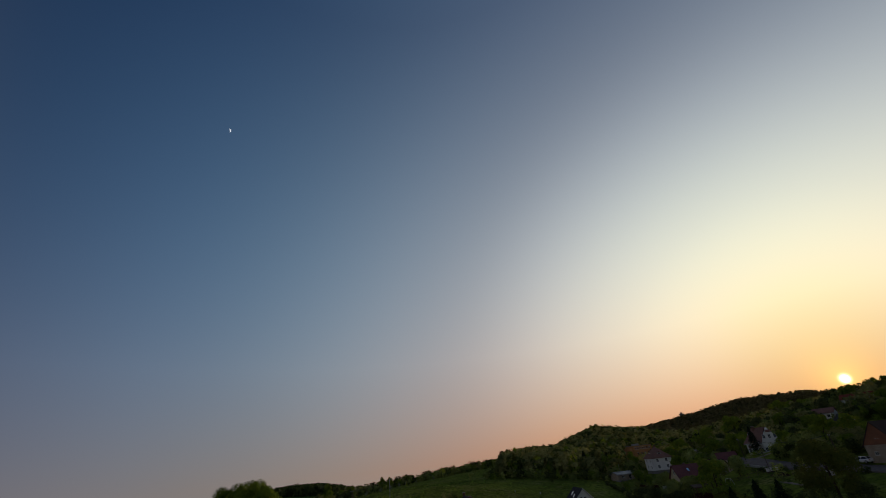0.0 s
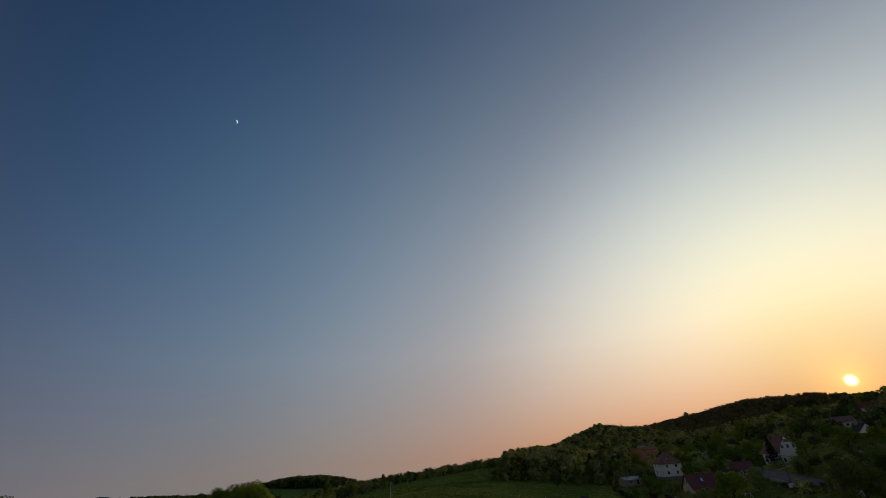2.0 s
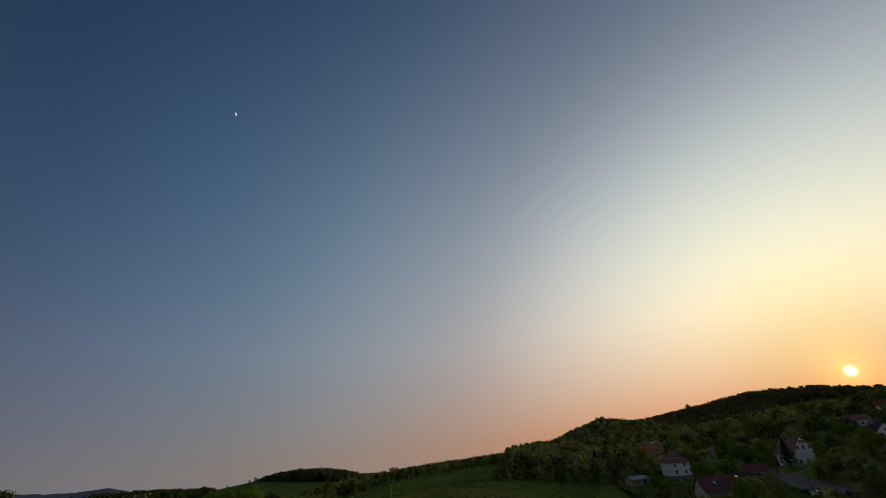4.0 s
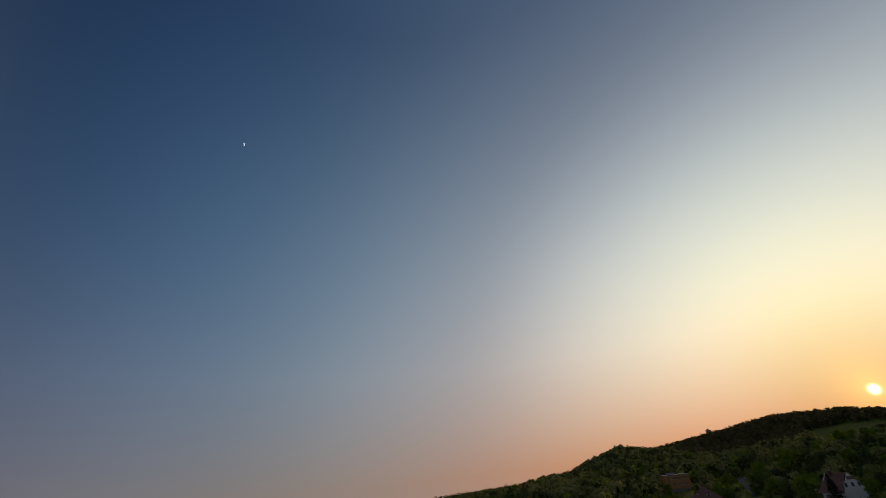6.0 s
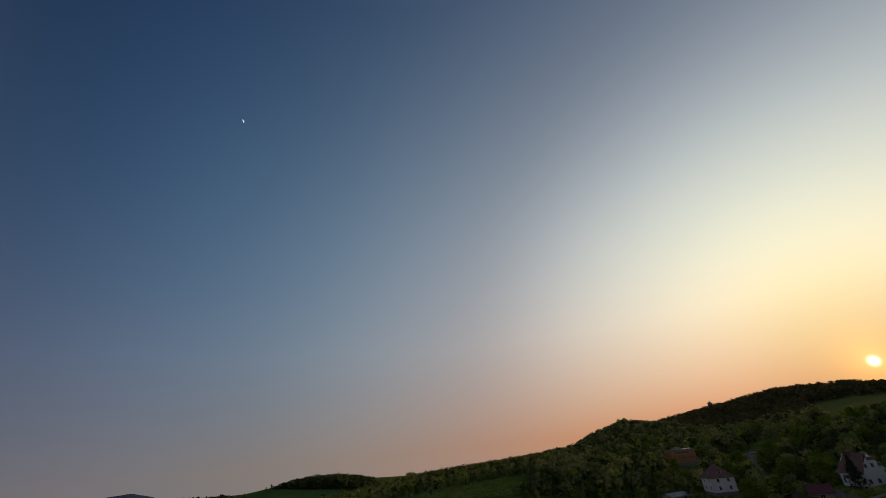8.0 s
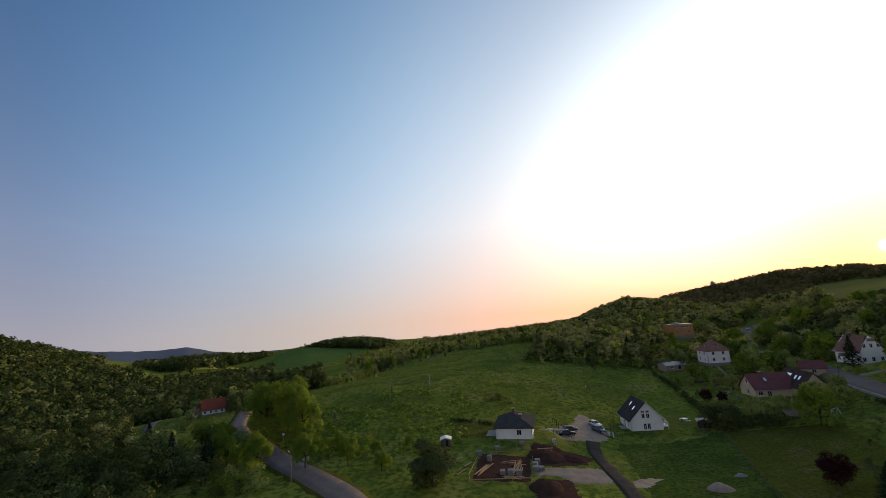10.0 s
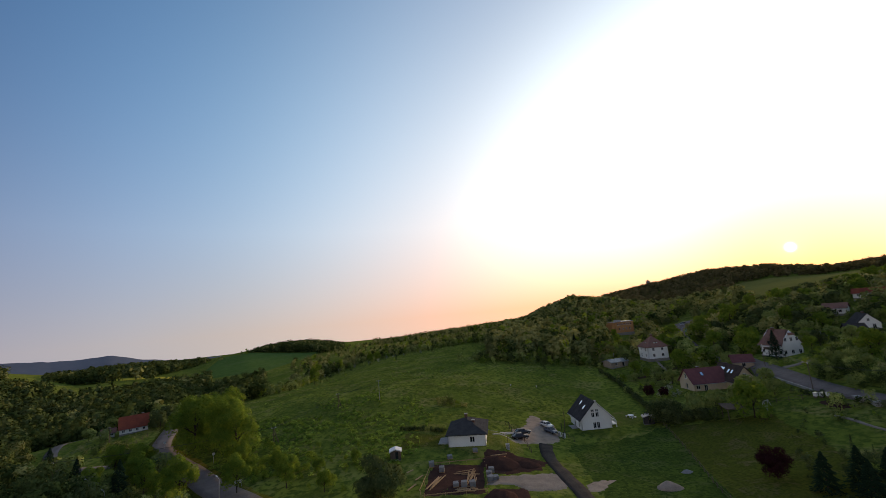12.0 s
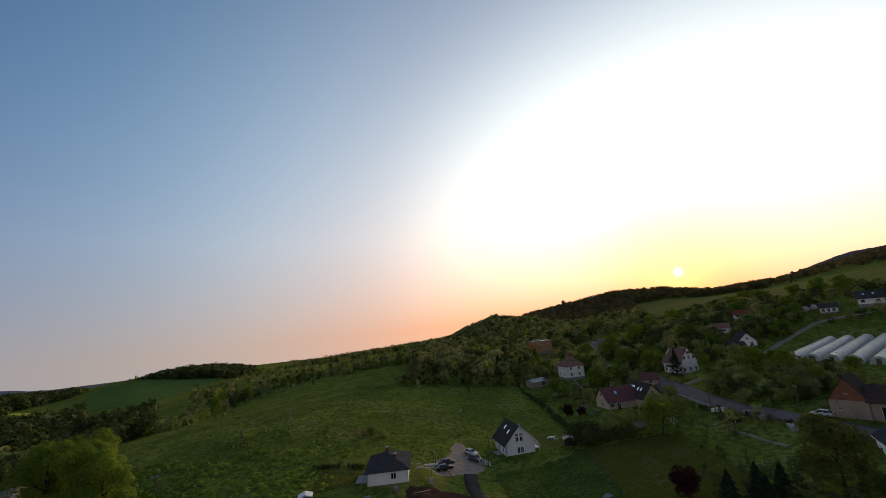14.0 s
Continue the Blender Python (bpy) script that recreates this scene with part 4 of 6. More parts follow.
def greenhouse(x, y, rz, length, r, h):
    """A tunnel of film on steel hoops, with a door in its front."""
    z = height(x, y)
    z2 = height(*(Vector((x, y)) + length * Vector((-math.sin(radians(rz)), math.cos(radians(rz))))))
    root = thing("greenhouse", x, y, z - 0.1, rz, "long white film greenhouse tunnel on hoops", "greenhouse", "greenhouse tunnels in a row")
    tilt = (z2 - z) / length
    n, m = 14, 24
    bm = bmesh.new()
    grid = []
    for i in range(m + 1):
        yy = length * i / m
        sag = 0.05 if i % 2 else 0.0
        ends = 1.0
        grid.append([bm.verts.new((-(r - sag) * math.cos(math.pi * k / n) * ends, yy, tilt * yy + (h - sag) * math.sin(math.pi * k / n) ** 0.8 * ends)) for k in range(n + 1)])
    for i in range(m):
        for k in range(n):
            bm.faces.new((grid[i][k], grid[i][k + 1], grid[i + 1][k + 1], grid[i + 1][k]))
    bm.faces.new(grid[-1])
    part("film", bm, FILM, root, smooth=True)
    bm = bmesh.new()
    bm.faces.new([bm.verts.new((-(r - 0.02) * math.cos(math.pi * k / n), 0.02, (h - 0.02) * math.sin(math.pi * k / n) ** 0.8)) for k in range(n + 1)])
    bmesh.ops.solidify(bm, geom=bm.faces[:], thickness=0.03)
    part("end_wall", bm, FILM, root)
    for i in range(0, m + 1, 2):
        bm = bmesh.new()
        yy = length * i / m
        pts = [Vector((-(r + 0.03) * math.cos(math.pi * k / n), yy, tilt * yy + (h + 0.03) * math.sin(math.pi * k / n) ** 0.8)) for k in range(n + 1)]
        for a, b in zip(pts, pts[1:]):
            tube(bm, a, b, 0.045, n=5)
        part("hoop", bm, TRIM, root)
    part("door", boxes((-0.55, 0.55, -0.06, -0.02, 0.05, 1.75)), OLDWOOD, root, "weathered brown door")


for k, (gx, gy) in enumerate(((134.2, 124.6), (136.0, 120.0), (137.8, 115.3), (139.7, 110.5), (141.6, 105.6))):
    greenhouse(gx, gy, -66, 41 + k, 2.05, 2.5)
for k in range(5):
    bm = bmesh.new()
    bmesh.ops.create_uvsphere(bm, u_segments=14, v_segments=8, radius=1)
    bmesh.ops.scale(bm, vec=(1.6, 1.6, 1.5), verts=bm.verts)
    x, y = 195.5 + k * 2.9, 179.5 - k * 1.5
    single("fodder_bale", bm, FILM, pose(x, y, height(x, y) + 0.8), "large rounded bale wrapped in pale film", "bale", "wrapped bales beside the lane", smooth=True)


# ---- cars ----
def car(x, y, rz, paint, label, group="", lift=0.2):
    z = height(x, y) + lift
    root = thing("car", x, y, z, rz, label, "car", group)
    bm = bmesh.new()
    # body in cross-sections from tail to nose: (along, half width, sill, belt)
    rings = []
    for q, w, lo, hi in ((-2.2, 0.66, 0.46, 0.78), (-2.1, 0.8, 0.32, 0.9), (-1.6, 0.86, 0.27, 0.95), (-0.4, 0.88, 0.25, 0.93), (0.9, 0.87, 0.26, 0.9), (1.5, 0.84, 0.27, 0.82), (2.0, 0.76, 0.3, 0.7), (2.18, 0.6, 0.4, 0.6)):
        rings.append([bm.verts.new(p) for p in ((q, -w * 0.9, lo), (q, -w, lo + (hi - lo) * 0.4), (q, -w * 0.97, hi - 0.06), (q, -w * 0.84, hi), (q, 0, hi + 0.03),
                                                (q, w * 0.84, hi), (q, w * 0.97, hi - 0.06), (q, w, lo + (hi - lo) * 0.4), (q, w * 0.9, lo))])
    for a, b in zip(rings, rings[1:]):
        for k in range(9):
            bm.faces.new((a[k], b[k], b[(k + 1) % 9], a[(k + 1) % 9]))
    bm.faces.new(rings[0]), bm.faces.new(rings[-1][::-1])
    bmesh.ops.recalc_face_normals(bm, faces=bm.faces)
    part("body", bm, paint, root, smooth=True)
    low, top = [(-1.95, -0.76), (1.05, -0.76), (1.05, 0.76), (-1.95, 0.76)], [(-1.35, -0.58), (0.2, -0.58), (0.2, 0.58), (-1.35, 0.58)]
    bm = bmesh.new()
    solid(bm, [(*p, 0.88) for p in low], [(*p, 1.40) for p in top])
    part("cabin_glass", bm, PANE, root)
    part("roof_panel", boxes((-1.42, 0.27, -0.61, 0.61, 1.403, 1.46)), paint, root, bevel=0.025, smooth=True)
    for (a, b), (c, d) in list(zip(low, top)) + [((-0.45, -0.765), (-0.5, -0.585)), ((-0.45, 0.765), (-0.5, 0.585))]:
        bm = bmesh.new()
        tube(bm, (a, b, 0.88), (c, d, 1.42), 0.055, 0.045, n=6)
        part("pillar", bm, paint, root)
    for sx in (-1.35, 1.35):
        for sy in (-0.82, 0.82):
            bm = bmesh.new()
            tube(bm, (sx, sy - 0.11, 0.31), (sx, sy + 0.11, 0.31), 0.31, n=14)
            w = part("wheel", bm, RUBBER, root)
            bm = bmesh.new()
            s = 1 if sy > 0 else -1
            tube(bm, (sx, sy + s * 0.112, 0.31), (sx, sy + s * 0.125, 0.31), 0.2, n=10)
            part("rim", bm, STEEL, w)
    for sy in (-0.62, 0.62):
        part("headlight", boxes((2.12, 2.2, sy - 0.18, sy + 0.18, 0.62, 0.74)), TRIM, root)
        part("tail_light", boxes((-2.21, -2.13, sy - 0.16, sy + 0.16, 0.68, 0.82)), mat("tail_lamp", (0.25, 0.02, 0.02), None, 1, 0.3), root)
    return root


BLACKCAR = mat("black_car_paint", (0.012, 0.012, 0.014), None, 1.0, 0.4, coat=0.15)
WHITECAR = mat("white_car_paint", (0.62, 0.63, 0.64), None, 1.0, 0.3, coat=0.5)
BLUECAR = mat("blue_grey_car_paint", (0.06, 0.08, 0.11), None, 1.0, 0.4, coat=0.15)
GREYCAR = mat("grey_car_paint", (0.10, 0.10, 0.11), None, 1.0, 0.4, coat=0.15)


# ---- cars and small things ----
car(11.9, 110.9, 12, BLACKCAR, "black estate car on the gravel forecourt", "cars on the forecourt")
car(13.0, 114.9, 14, BLACKCAR, "black car parked behind another on gravel", "cars on the forecourt")
car(21.2, 123.4, -58, WHITECAR, "white car at the end of the forecourt", "cars on the forecourt")
car(21.3, 118.4, -60, BLUECAR, "blue-grey car beside the white house's terrace", "cars on the forecourt")
car(95.9, 86.6, 108, WHITECAR, "white saloon parked at the road's edge")
car(99.6, 74.4, 112, GREYCAR, "dark grey car parked before the barn")
car(104.4, 178.0, 75, GREYCAR, "dark car standing on the village road")
for x, y, c in ((172, 328, WHITECAR), (176, 333, GREYCAR), (166, 332, WHITECAR)):
    car(x, y, 30, c, "parked car on the distant car park", "cars on the car park")


def heap(name, x, y, rx, ry, h, material, label, category="heap"):
    """A loose heap with an uneven top."""
    n, m = 22, 9
    bm = bmesh.new()
    rows = []
    for i in range(m):
        k = i / (m - 1)
        r = 1 - k
        row = []
        for j in range(n):
            a = j * 2 * math.pi / n
            s = 1 + 0.22 * noise.noise((math.cos(a) * 1.3 + x, math.sin(a) * 1.3 + y, k * 2))
            px, py = rx * r * s * math.cos(a), ry * r * s * math.sin(a)
            row.append(bm.verts.new((px, py, h * (1 - (1 - k) ** 1.6) * (1 + 0.25 * noise.noise((px * 0.9 + x, py * 0.9, 5))) + height(x + px, y + py) - height(x, y) - (0.15 if i == 0 else 0))))
        rows.append(row)
    for a, b in zip(rows, rows[1:]):
        for j in range(n):
            bm.faces.new((a[j], a[(j + 1) % n], b[(j + 1) % n], b[j]))
    bmesh.ops.remove_doubles(bm, verts=bm.verts, dist=0.01)
    return single(name, bm, material, pose(x, y, height(x, y)), label, category, smooth=True)


heap("earth_mound", 4.8, 91.6, 4.6, 3.8, 1.7, SOIL, "dark brown heap of dug earth beside the building plot")
heap("earth_mound", 10.4, 92.6, 3.2, 2.8, 1.0, SOIL, "small brown heap of dug earth on grass")
heap("earth_mound", 3.6, 75.2, 3.4, 3.6, 1.5, SOIL, "brown earth heap beside the gravel track")
heap("gravel_heap", 35.0, 80.2, 2.6, 1.8, 1.2, GRAVEL, "pale brown heap of gravel in grass")
heap("rubble_heap", 42.0, 87.4, 1.2, 0.9, 0.6, BLOCK, "small pale heap of rubble in the meadow")

# the building plot: trenches, shuttering boards and pallets of blocks
patch("building_plot", ((-11, 75.5), (1.5, 76.5), (2.0, 91.5), (-10.5, 90.5)), SOIL, 0.05, 1.2, ragged=0.05)
rng = random.Random(4)


def plank(x, y, rz, length, lift, label="raw pine shuttering board on bare earth", w=0.22, t=0.06, tilt=0.0):
    single("plank", boxes((-length / 2, length / 2, -w / 2, w / 2, 0, t)), TIMBER, pose(x, y, height(x, y) + lift, 0, tilt, rz), label, "plank", "boards on the building plot")


for k in range(8):
    plank(-9.4 + 0.26 * k * 0.8, 80.6 + 0.15 * k, 72 + rng.uniform(-7, 7), rng.uniform(4.5, 6.5), 0.12 + 0.05 * (k % 3))
for k in range(9):
    plank(-1.6 + rng.uniform(-0.8, 1.0), 83.5 + k * 0.55 - 2, 78 + rng.uniform(-8, 8), rng.uniform(2.5, 5.5), 0.12 + 0.05 * (k % 3))
for k in range(7):
    plank(-2.4 + rng.uniform(-1.5, 1.5), 78.5 + rng.uniform(-1, 1.4), rng.uniform(-20, 25), rng.uniform(2.0, 3.6), 0.12 + 0.05 * (k % 3))
for k in range(4):
    plank(-3.5 + rng.uniform(-1.0, 1.5), 86.0 + rng.uniform(-0.8, 1.0), rng.uniform(-15, 15), rng.uniform(3, 4.5), 0.14 + 0.05 * (k % 2))
for x, y, rz, ln in ((-10.6, 82.5, 85, 12), (-4.6, 76.2, 4, 12), (1.4, 83, 88, 13), (-4.4, 90.6, 3, 12)):
    plank(x, y, rz, ln, 0.62, "levelling board on low stakes round the plot", 0.04, 0.14)
    c, s = math.cos(radians(rz)), math.sin(radians(rz))
    for k in (-1, -0.33, 0.33, 1):
        px, py = x + c * k * ln / 2.1, y + s * k * ln / 2.1
        single("stake", boxes((-0.04, 0.04, -0.04, 0.04, -0.3, 0.72)), TIMBER, pose(px + 0.08, py + 0.08, height(px, py), 0, 0, rz), "short pine stake in bare earth", "stake", "stakes round the plot")


def pallet(x, y, rz, rows=3, label="pallet stacked with grey concrete blocks"):
    z = height(x, y) + 0.06
    root = thing("block_pallet", x, y, z, rz, label, "pallet", "pallets of blocks")
    for k in range(3):
        part("runner", boxes((-0.55, 0.55, -0.55 + k * 0.5, -0.45 + k * 0.5, 0, 0.1)), TIMBER, root)
    for k in range(5):
        part("deck_board", boxes((-0.55 + k * 0.23, -0.37 + k * 0.23, -0.58, 0.58, 0.103, 0.13)), TIMBER, root)
    for q in range(rows):
        for i in range(2):
            for j in range(3):
                g = 0.006
                part("block", boxes((-0.54 + i * 0.54 + g, i * 0.54 - g, -0.57 + j * 0.38 + g, -0.19 + j * 0.38 - g, 0.135 + q * 0.3, 0.135 + q * 0.3 + 0.29)), BLOCK, root)


for x, y, rz, r in ((-9.9, 88.8, 10, 3), (-7.6, 86.4, 0, 3), (2.6, 86.9, 5, 3), (2.0, 84.9, -8, 3), (3.2, 83.6, 12, 2), (2.1, 82.6, 0, 3), (-4.6, 80.0, 5, 2), (-3.0, 79.8, -4, 3), (-1.4, 80.0, 8, 3), (-0.4, 96.0, 4, 2), (-6.2, 93.4, 12, 2)):
    pallet(x, y, rz, r)
for x, y, rz, ln in ((3.5, 95.4, 6, 6.5), (5.6, 95.8, -20, 1.6), (-12, 83.5, 60, 2.5), (-13, 79.5, 65, 3), (-14.2, 86.5, 50, 1.8)):
    plank(x, y, rz, ln, 0.08, "pale plank lying in the grass", 0.3, 0.1)


def pole(x, y, h, label, arms=1, r=0.13, brace=0.0, rz=0.0, material=OLDWOOD):
    z = height(x, y)
    root = thing("power_pole", x, y, z, rz, label, "pole", "power line poles")
    bm = bmesh.new()
    tube(bm, (0, 0, -0.6), (0, 0, h), r, r * 0.7, 8)
    part("shaft", bm, material, root, smooth=False)
    if brace:
        bm = bmesh.new()
        tube(bm, (brace, 0, -0.6), (0, 0, h * 0.92), r, r * 0.7, 8)
        part("brace", bm, material, root)
    for k in range(arms):
        part("crossarm", boxes((-0.7, 0.7, -0.05, 0.05, h - 0.35 - k * 0.6, h - 0.25 - k * 0.6)), STEEL, root)
        for q in (-0.6, 0, 0.6):
            bm = bmesh.new()
            tube(bm, (q, 0, h - 0.247 - k * 0.6), (q, 0, h - 0.05 - k * 0.6), 0.05, 0.04, 6)
            part("insulator", bm, TRIM, root)
    return root, Vector((x, y, z + h - 0.1))


def wire(a, b, sag=0.8, label="thin dark overhead wire between poles"):
    bm = bmesh.new()
    pts = [a.lerp(b, k / 10) - Vector((0, 0, sag * 4 * (k / 10) * (1 - k / 10))) for k in range(11)]
    for p, q in zip(pts, pts[1:]):
        tube(bm, p, q, 0.022, n=4)
    single("wire", bm, DARKTRIM, Matrix(), label, "wire", "overhead wires")


poles = {}
for key, x, y, h, arms, brace, rz, lab in (("meadow", -32.5, 143.7, 6.8, 1, 0, 20, "pale slender pole in the meadow"), ("mid", -45.5, 138.0, 5.2, 1, 1.2, 20, "weathered braced pole in the meadow"),
                                           ("low", -55.5, 112.2, 4.6, 1, 1.4, 30, "weathered braced pole in tall grass"), ("left", -110, 103.5, 7.0, 1, 1.6, -30, "weathered A-shaped pole among trees"),
                                           ("farm", -128, 140, 6.5, 1, 0, -20, "weathered pole beside the farm road"), ("r1", 87.0, 108.8, 7.0, 1, 0, 60, "weathered pole at the village road"),
                                           ("r2", 92.8, 88.6, 7.4, 1, 0, 70, "weathered pole at the village road"), ("r3", 98.5, 140.5, 7.2, 1, 0, 40, "weathered pole at the village road"),
                                           ("f1", 7.6, 100.6, 3.2, 1, 0, 0, "short post beside the forecourt")):
    poles[key] = pole(x, y, h, lab, arms, 0.12 if key != "f1" else 0.07, brace, rz, STEEL if key == "meadow" else OLDWOOD)[1]
for a, b in (("r2", "r1"), ("r1", "r3"), ("meadow", "mid"), ("low", "mid"), ("left", "farm"), ("left", "low")):
    for q in (-0.5, 0.5):
        wire(poles[a] + Vector((q, 0, 0)), poles[b] + Vector((q, 0, 0)))


def street_lamp(x, y, h, rz, reach=1.2):
    root = thing("street_lamp", x, y, height(x, y), rz, "grey steel street lamp beside the road", "street lamp", "street lamps")
    bm = bmesh.new()
    tube(bm, (0, 0, -0.5), (0, 0, h), 0.08, 0.05, 8)
    part("pole", bm, STEEL, root)
    bm = bmesh.new()
    tube(bm, (0, 0, h - 0.05), (reach, 0, h + 0.25), 0.04, n=6)
    part("arm", bm, STEEL, root)
    part("lamp_head", boxes((reach - 0.1, reach + 0.55, -0.13, 0.13, h + 0.2, h + 0.32)), TRIM, root, bevel=0.03)


street_lamp(-49.5, 77.8, 5.6, 140)
street_lamp(-88, 91, 5.0, 160)
street_lamp(-113, 99.5, 5.0, 170)
street_lamp(-76, 82, 5.0, 150)


def road_sign(x, y, h, rz, shape, label):
    root = thing("road_sign", x, y, height(x, y), rz, label, "road sign")
    bm = bmesh.new()
    tube(bm, (0, 0, -0.4), (0, 0, h), 0.04, n=6)
    part("post", bm, STEEL, root)
    bm = bmesh.new()
    if shape == "round":
        tube(bm, (0, -0.07, h - 0.35), (0, -0.045, h - 0.35), 0.36, n=20)
        p = part("plate", bm, TRIM, root)
    elif shape == "diamond":
        solid(bm, [(0.5, -0.07, h - 0.4), (0, -0.07, h + 0.1), (-0.5, -0.07, h - 0.4), (0, -0.07, h - 0.9)], [(0.5, -0.045, h - 0.4), (0, -0.045, h + 0.1), (-0.5, -0.045, h - 0.4), (0, -0.045, h - 0.9)])
        p = part("plate", bm, TRIM, root)
    else:
        box(bm, -0.75, 0.75, -0.07, -0.045, h - 0.7, h)
        p = part("plate", bm, TRIM, root)
        part("second_post", boxes((0.6, 0.68, -0.04, 0.04, -0.4, h - 0.71)), STEEL, root)
        part("letter_bar", boxes((-0.5, 0.5, -0.08, -0.072, h - 0.45, h - 0.3)), DARKTRIM, p)


road_sign(-68.5, 105.8, 2.6, 30, "round", "round white road sign on a steel post")
road_sign(-56.4, 93.6, 3.0, 30, "diamond", "pale diamond road sign on a steel post")
road_sign(-55.8, 92.4, 2.2, 30, "round", "round pale road sign on a steel post")
road_sign(-51.2, 87.2, 1.6, 35, "board", "white board sign on two posts in the verge")
road_sign(-98, 127, 2.2, 40, "round", "round white road sign by the bend")


def fence(pts, h, gap, label, board=False):
    """Posts with rails between them, along a line over the land."""
    c = curve_points(pts, gap)
    root = thing("fence", c[0].x, c[0].y, height(c[0].x, c[0].y), 0, label, "fence")
    o = Vector((c[0].x, c[0].y, height(c[0].x, c[0].y)))
    g = [Vector((p.x, p.y, height(p.x, p.y))) - o for p in c]
    for p in g:
        part("post", boxes((p.x - 0.05, p.x + 0.05, p.y - 0.05, p.y + 0.05, p.z - 0.4, p.z + h)), OLDWOOD, root)
    for p, q in zip(g, g[1:]):
        for k in (0.35, 0.85):
            bm = bmesh.new()
            tube(bm, p + Vector((0, 0, h * k)), q + Vector((0, 0, h * k)), 0.03, n=4)
            part("rail", bm, OLDWOOD, root)


fence([(54.5, 127), (50.5, 108), (46.5, 92), (42, 76), (40, 66)], 1.1, 2.6, "low weathered fence between lawn and meadow")
fence([(74, 113), (80, 108), (86, 103), (89, 92)], 1.2, 2.6, "weathered garden fence along the road")
fence([(-106, 134), (-112, 130), (-116, 134), (-119, 146)], 1.1, 2.6, "pale paling fence round the farm garden")
fence([(13, 101), (12.5, 108), (11, 118), (9, 122)], 1.2, 2.2, "thin dark fence beside the forecourt")
fence([(26, 112), (25, 118), (27.5, 128), (30, 140)], 1.2, 2.2, "thin dark fence beside the gabled house")


def road_wall(pts, h, label):
    """A low wall in lengths with coping stones, stepping with the ground."""
    root = thing("road_wall", *pts[0], height(*pts[0]), 0, label, "wall")
    c = curve_points(pts, 2.0)
    for a, b in zip(c, c[1:]):
        za, zb = height(a.x, a.y), height(b.x, b.y)
        n = Vector((-(b - a).y, (b - a).x)).normalized()
        for nm, low, top, half, material in (("wall_length", -0.4, h, 0.14, CONCRETE), ("coping", h + 0.003, h + 0.09, 0.19, CONCRETE)):
            bm = bmesh.new()
            ring = [(a.x - n.x * half, a.y - n.y * half, za), (b.x - n.x * half, b.y - n.y * half, zb), (b.x + n.x * half, b.y + n.y * half, zb), (a.x + n.x * half, a.y + n.y * half, za)]
            solid(bm, [(p, q, z + low) for p, q, z in ring], [(p, q, z + top) for p, q, z in ring])
            bmesh.ops.translate(bm, vec=-root.matrix_basis.translation, verts=bm.verts)
            part(nm, bm, material, root)


road_wall([(94.0, 140.5), (93.2, 137.4), (88.8, 122.6), (86.3, 107.6)], 0.55, "low pale concrete wall beside the village road")


def beehive(x, y, rz):
    """A small box hive on a stand, with a lid."""
    root = thing("beehive", x, y, height(x, y), rz, "small white beehive box standing on grass", "beehive", "beehives by the road")
    for k in (-0.25, 0.25):
        part("stand", boxes((k - 0.05, k + 0.05, -0.3, 0.3, -0.2, 0.3)), OLDWOOD, root)
    part("brood_box", boxes((-0.33, 0.33, -0.33, 0.33, 0.303, 0.75)), TRIM, root)
    part("honey_box", boxes((-0.32, 0.32, -0.32, 0.32, 0.753, 1.1)), TRIM, root)
    part("lid", boxes((-0.38, 0.38, -0.38, 0.38, 1.103, 1.2)), STEEL, root)


for hx, hy, hr in ((84.4, 105.2, 20), (85.1, 104.3, 25), (85.8, 103.3, 30)):
    beehive(hx, hy, hr)


def garden_table(x, y):
    root = thing("garden_table", x, y, height(x, y) + 0.05, 20, "white round garden table with benches on the lawn", "garden table")
    bm = bmesh.new()
    tube(bm, (0, 0, 0.70), (0, 0, 0.76), 0.9, n=20)
    part("tabletop", bm, TRIM, root)
    for k in range(4):
        a = math.pi / 2 * k + 0.4
        part("leg", boxes((0.5 * math.cos(a) - 0.04, 0.5 * math.cos(a) + 0.04, 0.5 * math.sin(a) - 0.04, 0.5 * math.sin(a) + 0.04, -0.1, 0.697)), TRIM, root)
    for s in (-1, 1):
        part("bench", boxes((-0.8, 0.8, s * 1.3 - 0.18, s * 1.3 + 0.18, 0.40, 0.46)), TRIM, root)
        for q in (-0.6, 0.6):
            part("bench_leg", boxes((q - 0.05, q + 0.05, s * 1.3 - 0.15, s * 1.3 + 0.15, -0.1, 0.397)), TRIM, root)


garden_table(48.6, 131)
for x, y, rz in ((88.2, 94.5, 70), (87.5, 86.5, 60), (88.0, 98.0, 70)):
    single("concrete_trough", boxes((-1.4, 1.4, -0.6, 0.6, -0.2, 0.7), (-1.5, 1.5, -0.7, 0.7, 0.7, 0.8)), CONCRETE, pose(x, y, height(x, y), 0, 0, rz), "pale concrete trough beside the road", "trough")
house("long low white shed among gardens", 142.4, 170.4, -38, 6.4, 2.8, 1.9, 0.5, "x", TRIM, FILM, name="garden_shed", category="shed", over=0.2, gutter=False)


